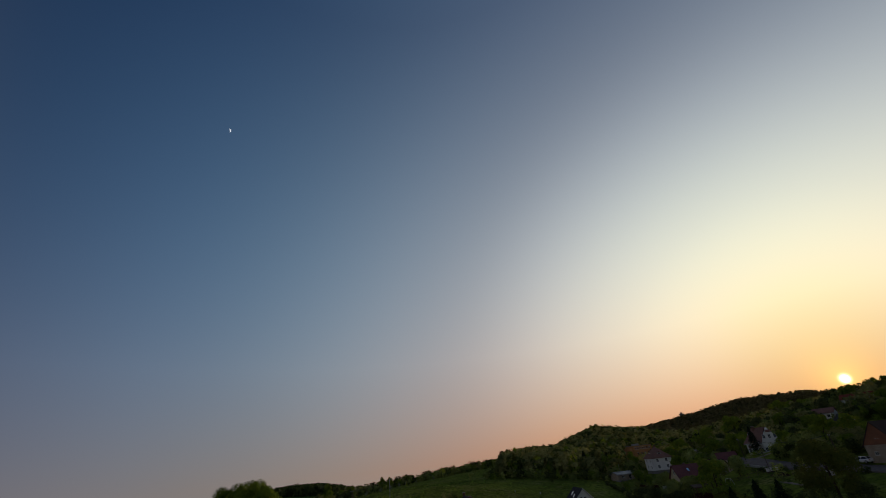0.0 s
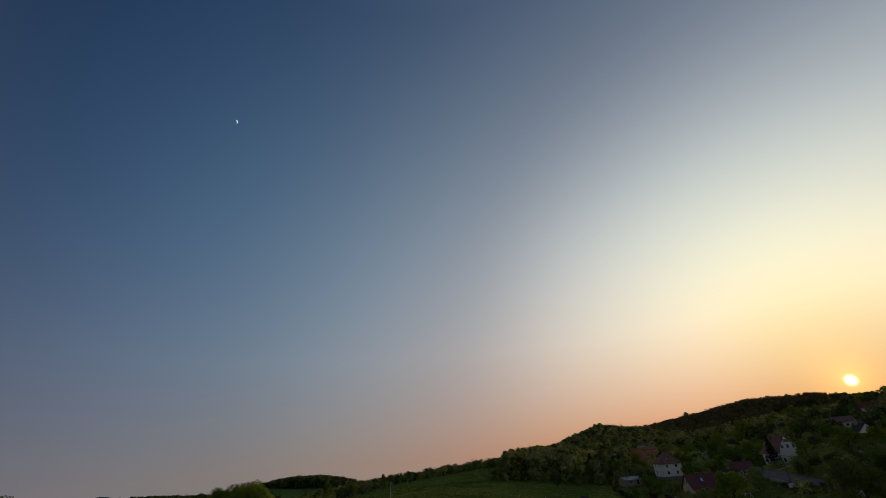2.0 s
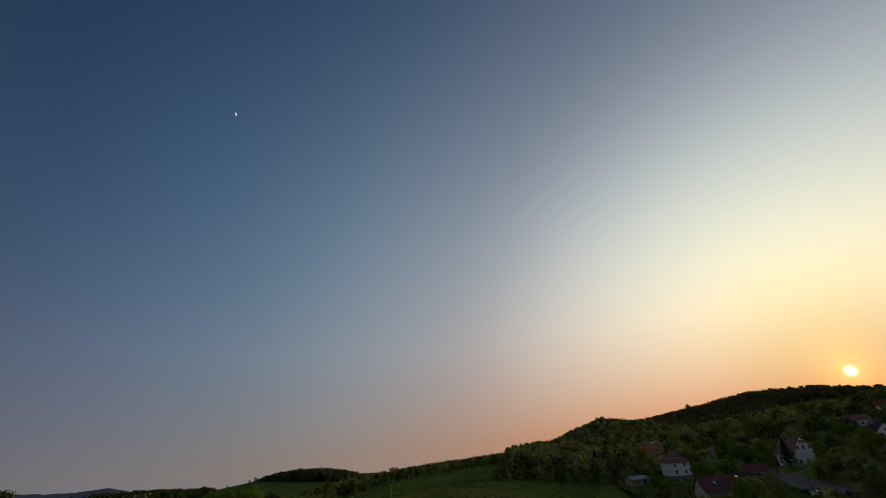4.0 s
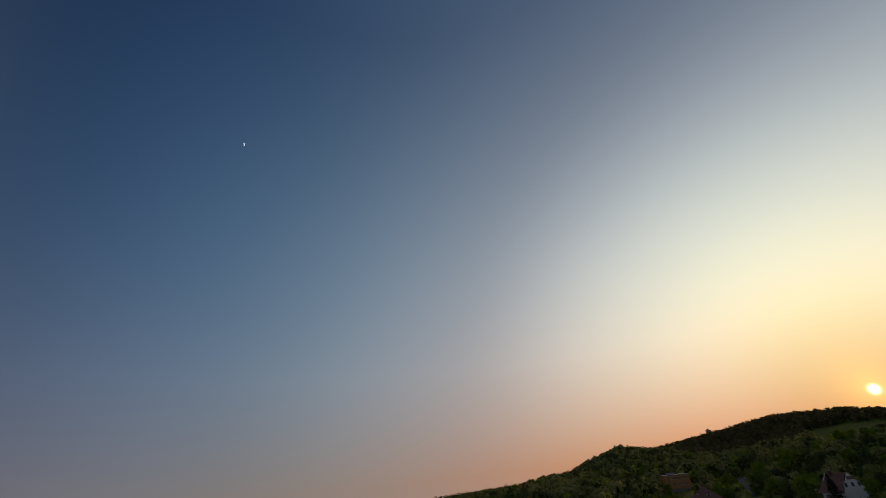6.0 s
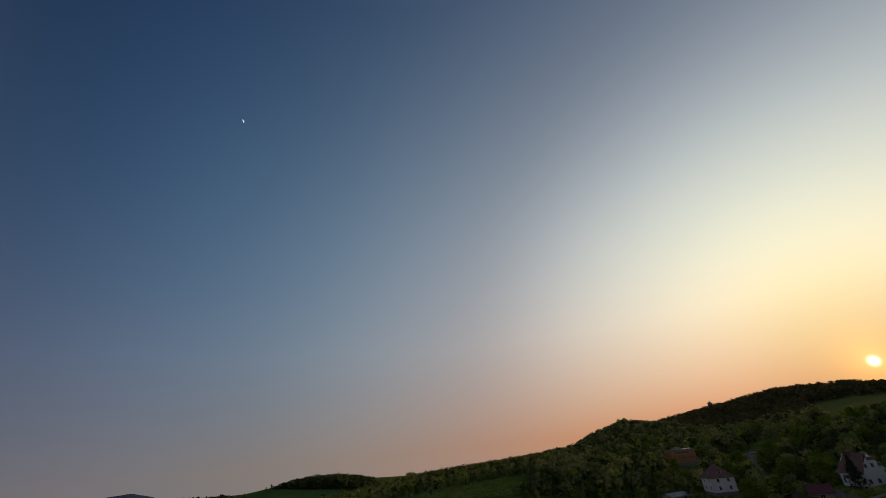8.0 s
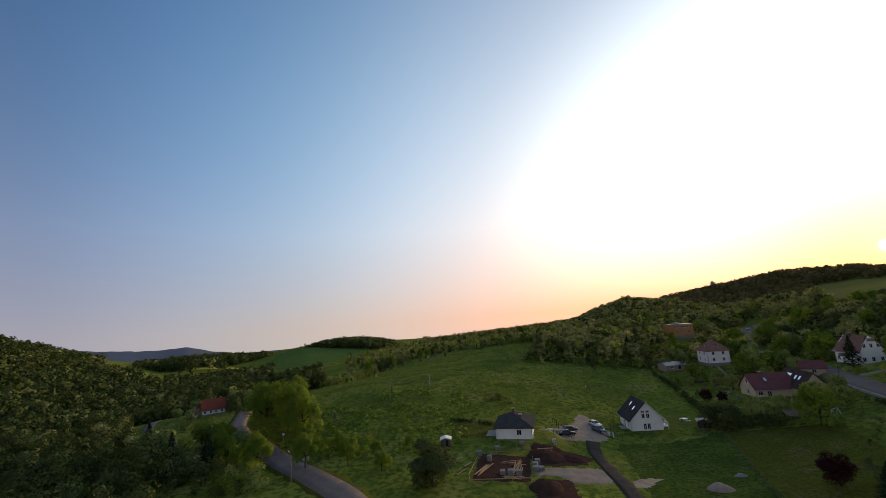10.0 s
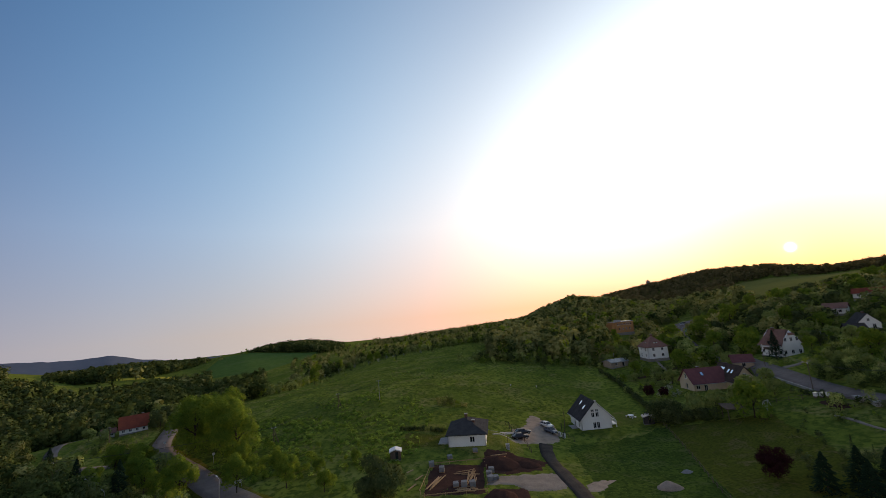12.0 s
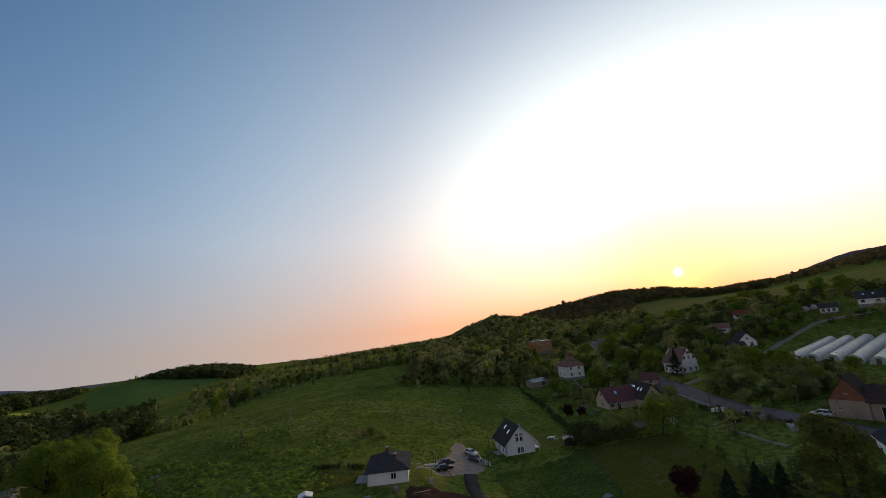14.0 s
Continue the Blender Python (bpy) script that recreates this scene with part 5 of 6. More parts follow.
def swing(x, y):
    root = thing("garden_swing", x, y, height(x, y), 30, "white metal garden swing frame in the grass", "swing")
    for s in (-1, 1):
        for q in (-0.7, 0.7):
            bm = bmesh.new()
            tube(bm, (s * 1.2, q, -0.1), (s * 1.2, 0, 2.0), 0.04, n=6)
            part("leg", bm, TRIM, root)
    bm = bmesh.new()
    tube(bm, (-1.3, 0, 2.0), (1.3, 0, 2.0), 0.04, n=6)
    part("crossbar", bm, TRIM, root)
    part("seat", boxes((-0.6, 0.6, -0.2, 0.2, 0.5, 0.56)), TRIM, root)
    for q in (-0.55, 0.55):
        part("chain", boxes((q - 0.015, q + 0.015, -0.015, 0.015, 0.563, 1.97)), STEEL, root)


swing(74.5, 108.5)
tz = height(478, 1040)
tower = thing("lookout_tower", 478, 1040, tz, 20, "squat stone lookout tower on the wooded ridge", "tower")
part("tower_shaft", boxes((-3.2, 3.2, -3.2, 3.2, -2, 17)), STONE, tower)
part("tower_crown", boxes((-3.9, 3.9, -3.9, 3.9, 17.003, 19.2)), STONE, tower)
part("tower_cap", boxes((-1.6, 1.6, -1.6, 1.6, 19.203, 22)), STONE, tower)

# the young moon, a lit sickle high in the sky
bm = bmesh.new()
R = 15.0
outer = [(R * math.sin(a), R * math.cos(a)) for a in np.linspace(0.1, math.pi - 0.1, 25)]
inner = [(R * 0.30 * math.sin(a), R * math.cos(a)) for a in np.linspace(math.pi - 0.1, 0.1, 25)]
solid(bm, [(x, y, 0) for x, y in outer + inner], [(x, y, 1) for x, y in outer + inner])
glow = bpy.data.materials.new("moonlight")
glow.use_nodes = True
glow.node_tree.nodes["Principled BSDF"].inputs["Base Color"].default_value = (0.3, 0.3, 0.3, 1)
glow.node_tree.nodes["Principled BSDF"].inputs["Emission Color"].default_value = (0.85, 0.92, 1.0, 1)
glow.node_tree.nodes["Principled BSDF"].inputs["Emission Strength"].default_value = 3.2
single("moon", bm, glow, look(moon_way * 3900, (0, 0, 20)) @ pose(0, 0, 0, 180, 0, 0) @ pose(0, 0, 0, 0, 0, 205), "pale half-lit moon in the blue sky", "moon")


def marker(x, y, h, label, name="marker_post", material=TRIM, w=0.09):
    """A short square post with a bevelled cap."""
    bm = boxes((-w / 2, w / 2, -w / 2, w / 2, -0.4, h))
    solid(bm, [(-w * 0.7, -w * 0.7, h), (w * 0.7, -w * 0.7, h), (w * 0.7, w * 0.7, h), (-w * 0.7, w * 0.7, h)], [(-w * 0.3, -w * 0.3, h + w), (w * 0.3, -w * 0.3, h + w), (w * 0.3, w * 0.3, h + w), (-w * 0.3, w * 0.3, h + w)])
    single(name, bm, material, pose(x, y, height(x, y)), label, "post", "short posts")


marker(16.1, 166.7, 0.5, "white boundary post standing in the meadow", w=0.25)
marker(26.6, 168.2, 0.5, "white boundary post standing in the meadow", w=0.25)
for x, y in ((10.1, 116.1), (9.8, 118.6), (23.6, 113.2), (25.0, 121.5)):
    marker(x, y, 1.9, "dark gate post beside the forecourt", "gate_post", DARKTRIM, 0.14)


def utility_box(x, y, rz, label):
    root = thing("utility_box", x, y, height(x, y), rz, label, "utility box", "utility boxes by the forecourt")
    part("body", boxes((-0.4, 0.4, -0.22, 0.22, -0.3, 1.15)), TRIM, root, bevel=0.02)
    part("cap", boxes((-0.44, 0.44, -0.26, 0.26, 1.153, 1.22)), CONCRETE, root, bevel=0.015)
    for s in (-1, 1):
        part("door", boxes((0.02 if s > 0 else -0.36, 0.36 if s > 0 else -0.02, -0.245, -0.223, 0.05, 1.05)), CONCRETE, root)


utility_box(7.4, 99.7, 10, "white electricity meter box beside a post")
utility_box(23.2, 116.0, -60, "pale meter box beside the terrace")
utility_box(24.1, 115.2, -50, "pale meter box beside the terrace")


def court_fence(corners):
    """Tall steel posts and rails round the court."""
    root = thing("court_fence", *corners[0], height(*corners[0]), 0, "tall thin steel fence round the green court", "fence")
    x0, y0 = corners[0]
    z0 = height(x0, y0)
    for a, b in zip(corners, corners[1:] + corners[:1]):
        n = max(2, int(math.dist(a, b) / 3.5))
        for k in range(n):
            x, y = a[0] + (b[0] - a[0]) * k / n, a[1] + (b[1] - a[1]) * k / n
            z = height(x, y)
            bm = bmesh.new()
            tube(bm, (x - x0, y - y0, z - z0 - 0.3), (x - x0, y - y0, z - z0 + 3.5), 0.05, n=6)
            part("post", bm, STEEL, root)
        bm = bmesh.new()
        for h in (1.2, 3.45):
            tube(bm, (a[0] - x0, a[1] - y0, height(*a) - z0 + h), (b[0] - x0, b[1] - y0, height(*b) - z0 + h), 0.035, n=5)
        part("rail", bm, STEEL, root)


court_fence([(149, 286), (168, 280), (174, 297), (156, 303)])


# ---- trees and woods ----
def quads(name, q, material, lie=None, tone=None):
    """A mesh of loose four-cornered faces, q: faces x 4 x 3. lie: the way in which each face lies in its crown; tone: how light its plant is."""
    n = len(q)
    me = bpy.data.meshes.new(name)
    me.vertices.add(n * 4)
    me.loops.add(n * 4)
    me.polygons.add(n)
    me.vertices.foreach_set("co", q.astype(np.float32).ravel())
    me.loops.foreach_set("vertex_index", np.arange(n * 4, dtype=np.int32))
    me.polygons.foreach_set("loop_start", np.arange(0, n * 4, 4, dtype=np.int32))
    me.update(calc_edges=True)
    if lie is not None:
        at_points = me.attributes.new("custom_normal", "FLOAT_VECTOR", "POINT")
        at_points.data.foreach_set("vector", np.repeat(lie, 4, 0).astype(np.float32).ravel())
    if tone is not None:
        me.attributes.new("tone", "FLOAT", "POINT").data.foreach_set("value", np.repeat(tone, 4).astype(np.float32))
    me.update()
    me.materials.append(material)
    return me


def unit(v):
    return v / np.maximum(np.linalg.norm(v, axis=1), 1e-6)[:, None]


def leaves(rs, lobes, n, size, depth=0.35, loose=0.38):
    """Leaf sprays over the outer part of rounded lobes (x, y, z, rx, ry, rz), turned mostly outwards."""
    lobes = np.array(lobes, float)
    share = (lobes[:, 3] * lobes[:, 5])
    k = rs.choice(len(lobes), n, p=share / share.sum())
    d = rs.normal(size=(n, 3))
    d /= np.linalg.norm(d, axis=1)[:, None]
    d[:, 2] = np.where(rs.rand(n) < 0.6, np.abs(d[:, 2]), d[:, 2])
    c = lobes[k, :3] + d * lobes[k, 3:] * (1 - depth * rs.rand(n) ** 1.5)[:, None]
    nrm = d + rs.normal(size=(n, 3)) * loose
    nrm /= np.linalg.norm(nrm, axis=1)[:, None]
    u = np.cross(nrm, rs.normal(size=(n, 3)))
    u /= np.linalg.norm(u, axis=1)[:, None]
    v = np.cross(nrm, u)
    s = (size * rs.uniform(0.6, 1.3, n))[:, None]
    a, b = u * s * 0.5, v * s * rs.uniform(0.55, 1.0, n)[:, None] * 0.5
    bend = nrm * s * 0.18
    mid, top = lobes[:, :3].mean(0), lobes[:, 2].max()
    out = unit((c - mid) / np.array([1, 1, max(1.0, top / max(np.abs(lobes[:, :2]).max(), 1e-3) * 0.6)]))
    lie = unit(d * 0.62 + out * 0.5 + nrm * 0.3 + np.array([0, 0, 0.12]))
    return np.stack([c - a * 0.7 - b, c + a - b * 0.6 - bend, c + a * 0.6 + b, c - a + b * 0.7 - bend], 1), lie


def crown_lobes(rs, h, w, low=0.25, n=9, round_=1.0):
    """Lobes of a crown of height h and width w, whose lowest leaves hang at low * h."""
    out = [(0, 0, h * (low + (1 - low) * 0.5), w * 0.30, w * 0.30, h * (1 - low) * 0.42)]
    for k in range(n):
        a, up = rs.uniform(0, 2 * np.pi), rs.uniform(0.08, 0.92)
        z = h * (low + (1 - low) * up)
        r = w * 0.5 * np.sqrt(max(0.05, 1 - abs(up * 2 - 0.85) ** 2 * 0.62)) * round_
        s = rs.uniform(0.17, 0.27)
        out.append((math.cos(a) * (r - w * s * 0.7), math.sin(a) * (r - w * s * 0.7), z - h * 0.04, w * s, w * s, min(w * s * rs.uniform(0.8, 1.1), h * 0.2)))
    return out


def trunk_mesh(bm, rs, h, w, r, lobes):
    top = Vector((rs.uniform(-0.03, 0.03) * h, rs.uniform(-0.03, 0.03) * h, h * 0.45))
    tube(bm, (0, 0, -0.5), top, r, r * 0.6, 8)
    tube(bm, top, (top.x * 1.4, top.y * 1.4, h * 0.82), r * 0.6, r * 0.15, 6)
    for l in lobes[1:8]:
        a = Vector((0, 0, 0)).lerp(top, rs.uniform(0.55, 1.0))
        mid = a.lerp(Vector(l[:3]), 0.55) + Vector((0, 0, h * 0.04))
        tube(bm, a, mid, r * 0.36, r * 0.22, 5)
        tube(bm, mid, l[:3], r * 0.22, r * 0.06, 5)


def tree(seed, h, w, leaf, label, category="tree", low=0.22, n=1500, size=0.5, r=None, name="tree", lobes_n=11, group=""):
    """A tree as a thing of its own at the origin, with a trunk and limbs and a crown of leaf sprays."""
    rs = np.random.RandomState(seed)
    root = thing(name, 0, 0, 0, 0, label, category, group)
    lobes = crown_lobes(rs, h, w, low, lobes_n)
    bm = bmesh.new()
    trunk_mesh(bm, rs, h, w, r or h * 0.022, lobes)
    part("trunk", bm, BARK, root)
    q, lie = leaves(rs, lobes, n, size)
    o = new("crown", quads("crown", q, leaf, lie))
    o.parent = root
    return root


def fir_quads(rs, h, w, n, size):
    """Drooping sprays in tiers that narrow to a tip."""
    up = rs.rand(n) ** 0.75
    tiers = np.floor(up * 15) / 15 + rs.rand(n) * 0.06
    a = rs.uniform(0, 2 * np.pi, n)
    reach = (1 - tiers) ** 0.85 * w * 0.5 * (0.8 + 0.25 * np.sin(a * 3 + tiers * 40)) * rs.uniform(0.35, 1.0, n) ** 0.5
    c = np.stack([np.cos(a) * reach, np.sin(a) * reach, h * (0.06 + 0.94 * tiers) - reach * 0.28], 1)
    out = np.stack([np.cos(a), np.sin(a), np.full(n, -0.35)], 1)
    side = np.stack([-np.sin(a), np.cos(a), rs.normal(size=n) * 0.3], 1)
    s = (size * rs.uniform(0.7, 1.3, n) * (1.15 - 0.6 * tiers))[:, None]
    q = np.stack([c - out * s * 0.6 - side * s * 0.3, c + out * s * 0.6 - side * s * 0.22, c + out * s * 0.6 + side * s * 0.22, c - out * s * 0.5 + side * s * 0.3], 1)
    return q, unit(np.stack([np.cos(a), np.sin(a), rs.uniform(0.4, 1.1, n)], 1))


def fir(seed, h, w, label, leaf=LEAF_FIR, n=2600, size=0.42):
    rs = np.random.RandomState(seed)
    root = thing("fir_tree", 0, 0, 0, 0, label, "fir tree")
    bm = bmesh.new()
    tube(bm, (0, 0, -0.5), (0, 0, h * 0.97), h * 0.02, 0.02, 7)
    part("trunk", bm, BARK, root)
    q, lie = fir_quads(rs, h, w, n, size)
    o = new("crown", quads("crown", q, leaf, lie))
    o.parent = root
    return root


def stand(ob, x, y, rz=0.0, s=1.0, sz=None, first=False):
    m = Matrix.Translation((x, y, height(x, y) - 0.1)) @ Matrix.Rotation(radians(rz), 4, "Z") @ Matrix.Diagonal((s, s, sz or s, 1))
    if first:
        ob.matrix_basis = m
        return ob
    return copy_thing(ob, m)


lime = tree(1, 15.5, 13.5, LEAF_LIGHT, "broad light-green lime tree beside the road", n=12000, size=0.39, low=0.03, lobes_n=22, group="lime trees along the road")
stand(lime, -71, 112.5, 0, 1.0, first=True)
stand(lime, -82, 118, 70, 1.02)
stand(lime, -63, 107, 200, 0.86)
stand(lime, -77, 124, 140, 1.0)
stand(lime, -90, 131, 250, 0.9)
round_tree = tree(2, 7.6, 7.6, LEAF_DARK, "dark round-crowned tree beside the building plot", n=7500, size=0.28, low=0.05, lobes_n=16)
stand(round_tree, -17.5, 73.2, 0, 1.14, first=True)
young = tree(3, 7.5, 5.6, LEAF_LIGHT, "slender light-green young tree in tall grass", n=4200, size=0.27, low=0.12, group="young trees by the verge")
stand(young, -50, 84.5, 0, 1.0, first=True)
for x, y, rz, s in ((-39.0, 83.5, 80, 0.88), (-44.5, 91, 150, 0.72), (-34, 88, 30, 0.5), (-57, 99, 300, 0.75), (-30, 80, 210, 0.55), (-27, 92, 20, 0.42), (-88, 106, 40, 1.05), (-97, 108, 130, 1.1),
                    (-76, 92, 250, 0.95), (-103, 120.5, 10, 0.62), (-84, 99, 310, 1.0), (-92, 96, 100, 0.9), (-70, 88, 60, 0.8)):
    stand(young, x, y, rz, s)
plum = tree(4, 6.6, 6.2, LEAF_PLUM, "dark purple-leaved plum tree on the lawn", n=6500, size=0.24, low=0.20, lobes_n=14)
stand(plum, 53.2, 78.0, 0, 0.84, first=True)
for x, y, rz, s in ((63.5, 150.5, 40, 0.72), (66.5, 146.0, 140, 0.6)):
    stand(plum, x, y, rz, s)
willow = tree(5, 12.5, 11.0, LEAF_WILLOW, "large green tree beside the garden", n=10000, size=0.33, low=0.08, lobes_n=18)
stand(willow, 73.4, 66.4, 0, 0.95, first=True)
garden = tree(6, 6.5, 5.4, LEAF, "green garden tree with a rounded crown", n=1050, size=0.49, low=0.06, lobes_n=12, group="garden trees")
stand(garden, 73, 116, 0, 1.0, first=True)
for x, y, rz, s in ((77, 118, 60, 1.1), (70, 121, 130, 0.8), (66.5, 116.5, 200, 0.95), (62.5, 118, 20, 0.85), (59.0, 120, 80, 0.78), (64.5, 122.5, 150, 0.95), (81, 114, 260, 0.8), (60.0, 126, 310, 0.65),
                    (86.5, 124, 30, 0.75), (95, 152, 90, 0.9), (99, 160, 140, 1.0), (120, 166, 40, 1.2), (130, 160, 210, 1.05), (142, 176, 300, 1.25), (110, 185, 10, 0.9), (104, 196, 70, 0.85), (78, 172, 150, 0.6),
                    (82, 182, 220, 0.6), (70, 178, 300, 0.6), (98, 182, 350, 0.55), (112, 172, 50, 0.85), (-139, 150, 20, 0.7), (-134, 145, 80, 0.6), (-147, 152, 200, 0.8), (-131, 168, 40, 1.25), (-128, 172, 150, 1.1), (-155, 172, 300, 1.1)):
    stand(garden, x, y, rz, s)
fruit = tree(12, 6.0, 5.8, LEAF_LIGHT, "light green fruit tree in a village garden", n=1050, size=0.49, low=0.08, lobes_n=13, group="fruit trees")
stand(fruit, 69.6, 106.2, 0, 1.42, first=True)
dark_tree = tree(13, 7.5, 6.0, LEAF_DARK, "dark green tree among the gardens", n=1050, size=0.52, low=0.06, lobes_n=12, group="dark garden trees")
stand(dark_tree, 124, 172, 0, 0.9, first=True)
poplar = tree(8, 14, 9, LEAF_LIGHT, "tall pale green tree among the village gardens", n=4200, size=0.45, low=0.06, lobes_n=14, group="tall village trees")
stand(poplar, 176, 262, 0, 0.66, first=True)
for x, y, rz, s in ((200, 276, 90, 0.66), (150, 268, 200, 0.75), (140, 300, 40, 0.8), (232, 270, 130, 0.6), (108, 300, 260, 0.9), (98, 268, 310, 0.8), (156, 198, 20, 0.6)):
    stand(poplar, x, y, rz, s)
stand(young, -62.0, 84.2, 15, 1.2)
for x, y, rz, s in ((-124.5, 158, 200, 1.15), (-120.6, 154, 90, 1.0), (-126, 163, 10, 1.2), (-78.6, 96.0, 30, 1.0), (-87.5, 88, 120, 0.85), (-82, 82, 70, 0.9), (-72, 80, 200, 0.8)):
    stand(dark_tree, x, y, rz, s)
spruce = fir(9, 11.0, 7.0, "dark green spruce beside the road")
stand(spruce, -77, 86.5, 0, 0.9, first=True)
for x, y, rz, s, sz in ((-84, 218, 20, 0.9, 1.3), (-105, 281, 70, 0.9, 1.3), (-71, 292, 140, 0.85, 1.2), (-92, 286, 220, 1.1, 1.2), (-66, 296, 10, 0.8, 1.0)):
    stand(young, x, y, rz, s, sz)
for x, y, rz, s in ((107.2, 146.5, 40, 1.0), (-120, 112, 30, 0.9), (-101, 101, 250, 0.8), (54, 228, 80, 1.0), (62, 236, 180, 1.1)):
    stand(spruce, x, y, rz, s)
for x, y, rz, s in ((55.8, 70.8, 90, 0.84), (60.2, 69.4, 10, 0.9), (64.0, 68.4, 200, 0.8), (58.6, 66.0, 130, 0.8)):
    stand(spruce, x, y, rz, s, s * 0.76)



def orchard(protos, n, corners, s0, s1, seed, gap):
    """Single trees dotted over gardens, clear of houses and roads."""
    rs = np.random.RandomState(seed)
    c, put = np.array(corners, float), []
    for x, y in zip(rs.uniform(c[:, 0].min(), c[:, 0].max(), n * 12), rs.uniform(c[:, 1].min(), c[:, 1].max(), n * 12)):
        one = np.array([x]), np.array([y])
        if len(put) < n and inside(*one, corners)[0] and free(*one, 3.0)[0] and all((x - a) ** 2 + (y - b) ** 2 > gap * gap for a, b in put):
            s = rs.uniform(s0, s1)
            s = min(s, float(sight(one[0], one[1], np.array([s * 6.5]))[0]) / 6.5)
            if s > 0.3:
                put.append((x, y))
                stand(protos[rs.randint(len(protos))], x, y, rs.uniform(0, 360), s, s * rs.uniform(0.85, 1.2))


# prototypes for the woods: a fuller one for the middle distance, a plain one for afar
rsw = np.random.RandomState(7)
NEAR, MID, FAR = [], [], []
for k in range(9):
    lob = crown_lobes(rsw, 1.0, 0.82, 0.02, 9)
    NEAR.append(leaves(rsw, lob, 460, 0.061, 0.3, 0.3))
    MID.append(leaves(rsw, lob, 136, 0.122, 0.25, 0.25))
    FAR.append(leaves(rsw, lob, 54, 0.2, 0.2, 0.2))
NEAR += [fir_quads(rsw, 1.0, 0.42, 280, 0.076)]
MID += [fir_quads(rsw, 1.0, 0.42, 170, 0.10) for _ in range(1)]
FAR += [fir_quads(rsw, 1.0, 0.42, 50, 0.17) for _ in range(1)]


def free(x, y, gap=3.0):
    """Which places lie clear of houses, roads and open plots."""
    ok = np.ones(len(x), bool)
    for hx, hy, hr in CLEAR:
        ok &= (x - hx) ** 2 + (y - hy) ** 2 > (hr + gap) ** 2
    return ok


def inside(x, y, corners):
    ok = np.zeros(len(x), bool)
    for (x0, y0), (x1, y1) in zip(corners, corners[1:] + corners[:1]):
        ok ^= ((y0 > y) != (y1 > y)) & (x < (x1 - x0) * (y - y0) / (y1 - y0 + 1e-9) + x0)
    return ok


ROUTES = ([(-30, 66), (-58, 89), (-72, 102), (-90, 118), (-102, 131), (-111, 146), (-120, 162), (-132, 182), (-150, 208)],
          [(-109, 117), (-125, 121), (-143, 134), (-158, 151), (-166, 166), (-163, 182)],
          [(101, 55), (95, 76), (91.5, 92), (89.5, 106), (92, 122), (96.5, 137), (102, 153), (105, 175), (112, 205), (128, 245), (150, 290), (176, 335)],
          [(100, 130), (108, 131), (122, 138), (135, 142), (152, 151), (168, 157), (188, 160), (198, 155.5), (207, 147), (218, 138)])
CLEAR = [(p.x, p.y, 2.0) for r in ROUTES for p in curve_points(r, 5)]
CLEAR += [(o.location.x, o.location.y, 8.0) for o in scene.objects if o.parent is None and o.get("category") in ("house", "barn", "outbuilding", "building")]
CLEAR += [(154 + 9 * k, 118 + 4 * k, 14) for k in range(-1, 4)]
CLEAR += [(161, 291, 11), (150, 270, 7), (140, 252, 5)]
FIELDS = ([(222, 312), (300, 236), (345, 165), (420, 210), (640, 460), (420, 640), (300, 440)], [(-610, 585), (-445, 555), (-330, 470), (-215, 420), (-235, 650), (-520, 840), (-470, 600), (-640, 640)], [(240, 330), (420, 210), (640, 460), (390, 600)], [(250, 215), (330, 140), (520, 260), (430, 330)])


def sight(x, y, h):
    """Keeps bushes low in front of the houses that stand open to the valley."""
    for hx, hy, hr in ((34.8, 126, 6), (90.6, 204.6, 7), (80, 144, 8), (88, 141, 7), (112.6, 155, 7), (126, 333, 12), (72, 203, 6), (-137, 154, 10)):
        d = math.hypot(hx, hy)
        along = (x * hx + y * hy) / d
        off = np.abs(x * hy - y * hx) / d
        k = np.where((off < hr) & (along < d) & (along > d - 45), np.clip((d - 4 - along) * 0.11, 0.3, 20), 20)
        h = np.minimum(h, np.maximum(k, 0.8))
    return h


# which kinds of tree stand mixed in a wood, and in what share
MIXES = {"wood_leaf": ((LEAF_WOOD, 0.62), (LEAF_DEEP, 0.28), (LEAF_LIGHT, 0.1)), "leaf": ((LEAF, 0.66), (LEAF_DEEP, 0.2), (LEAF_LIGHT, 0.14)),
         "deep_green_leaf": ((LEAF_DEEP, 0.7), (LEAF_DARK, 0.24), (LEAF_WOOD, 0.06))}


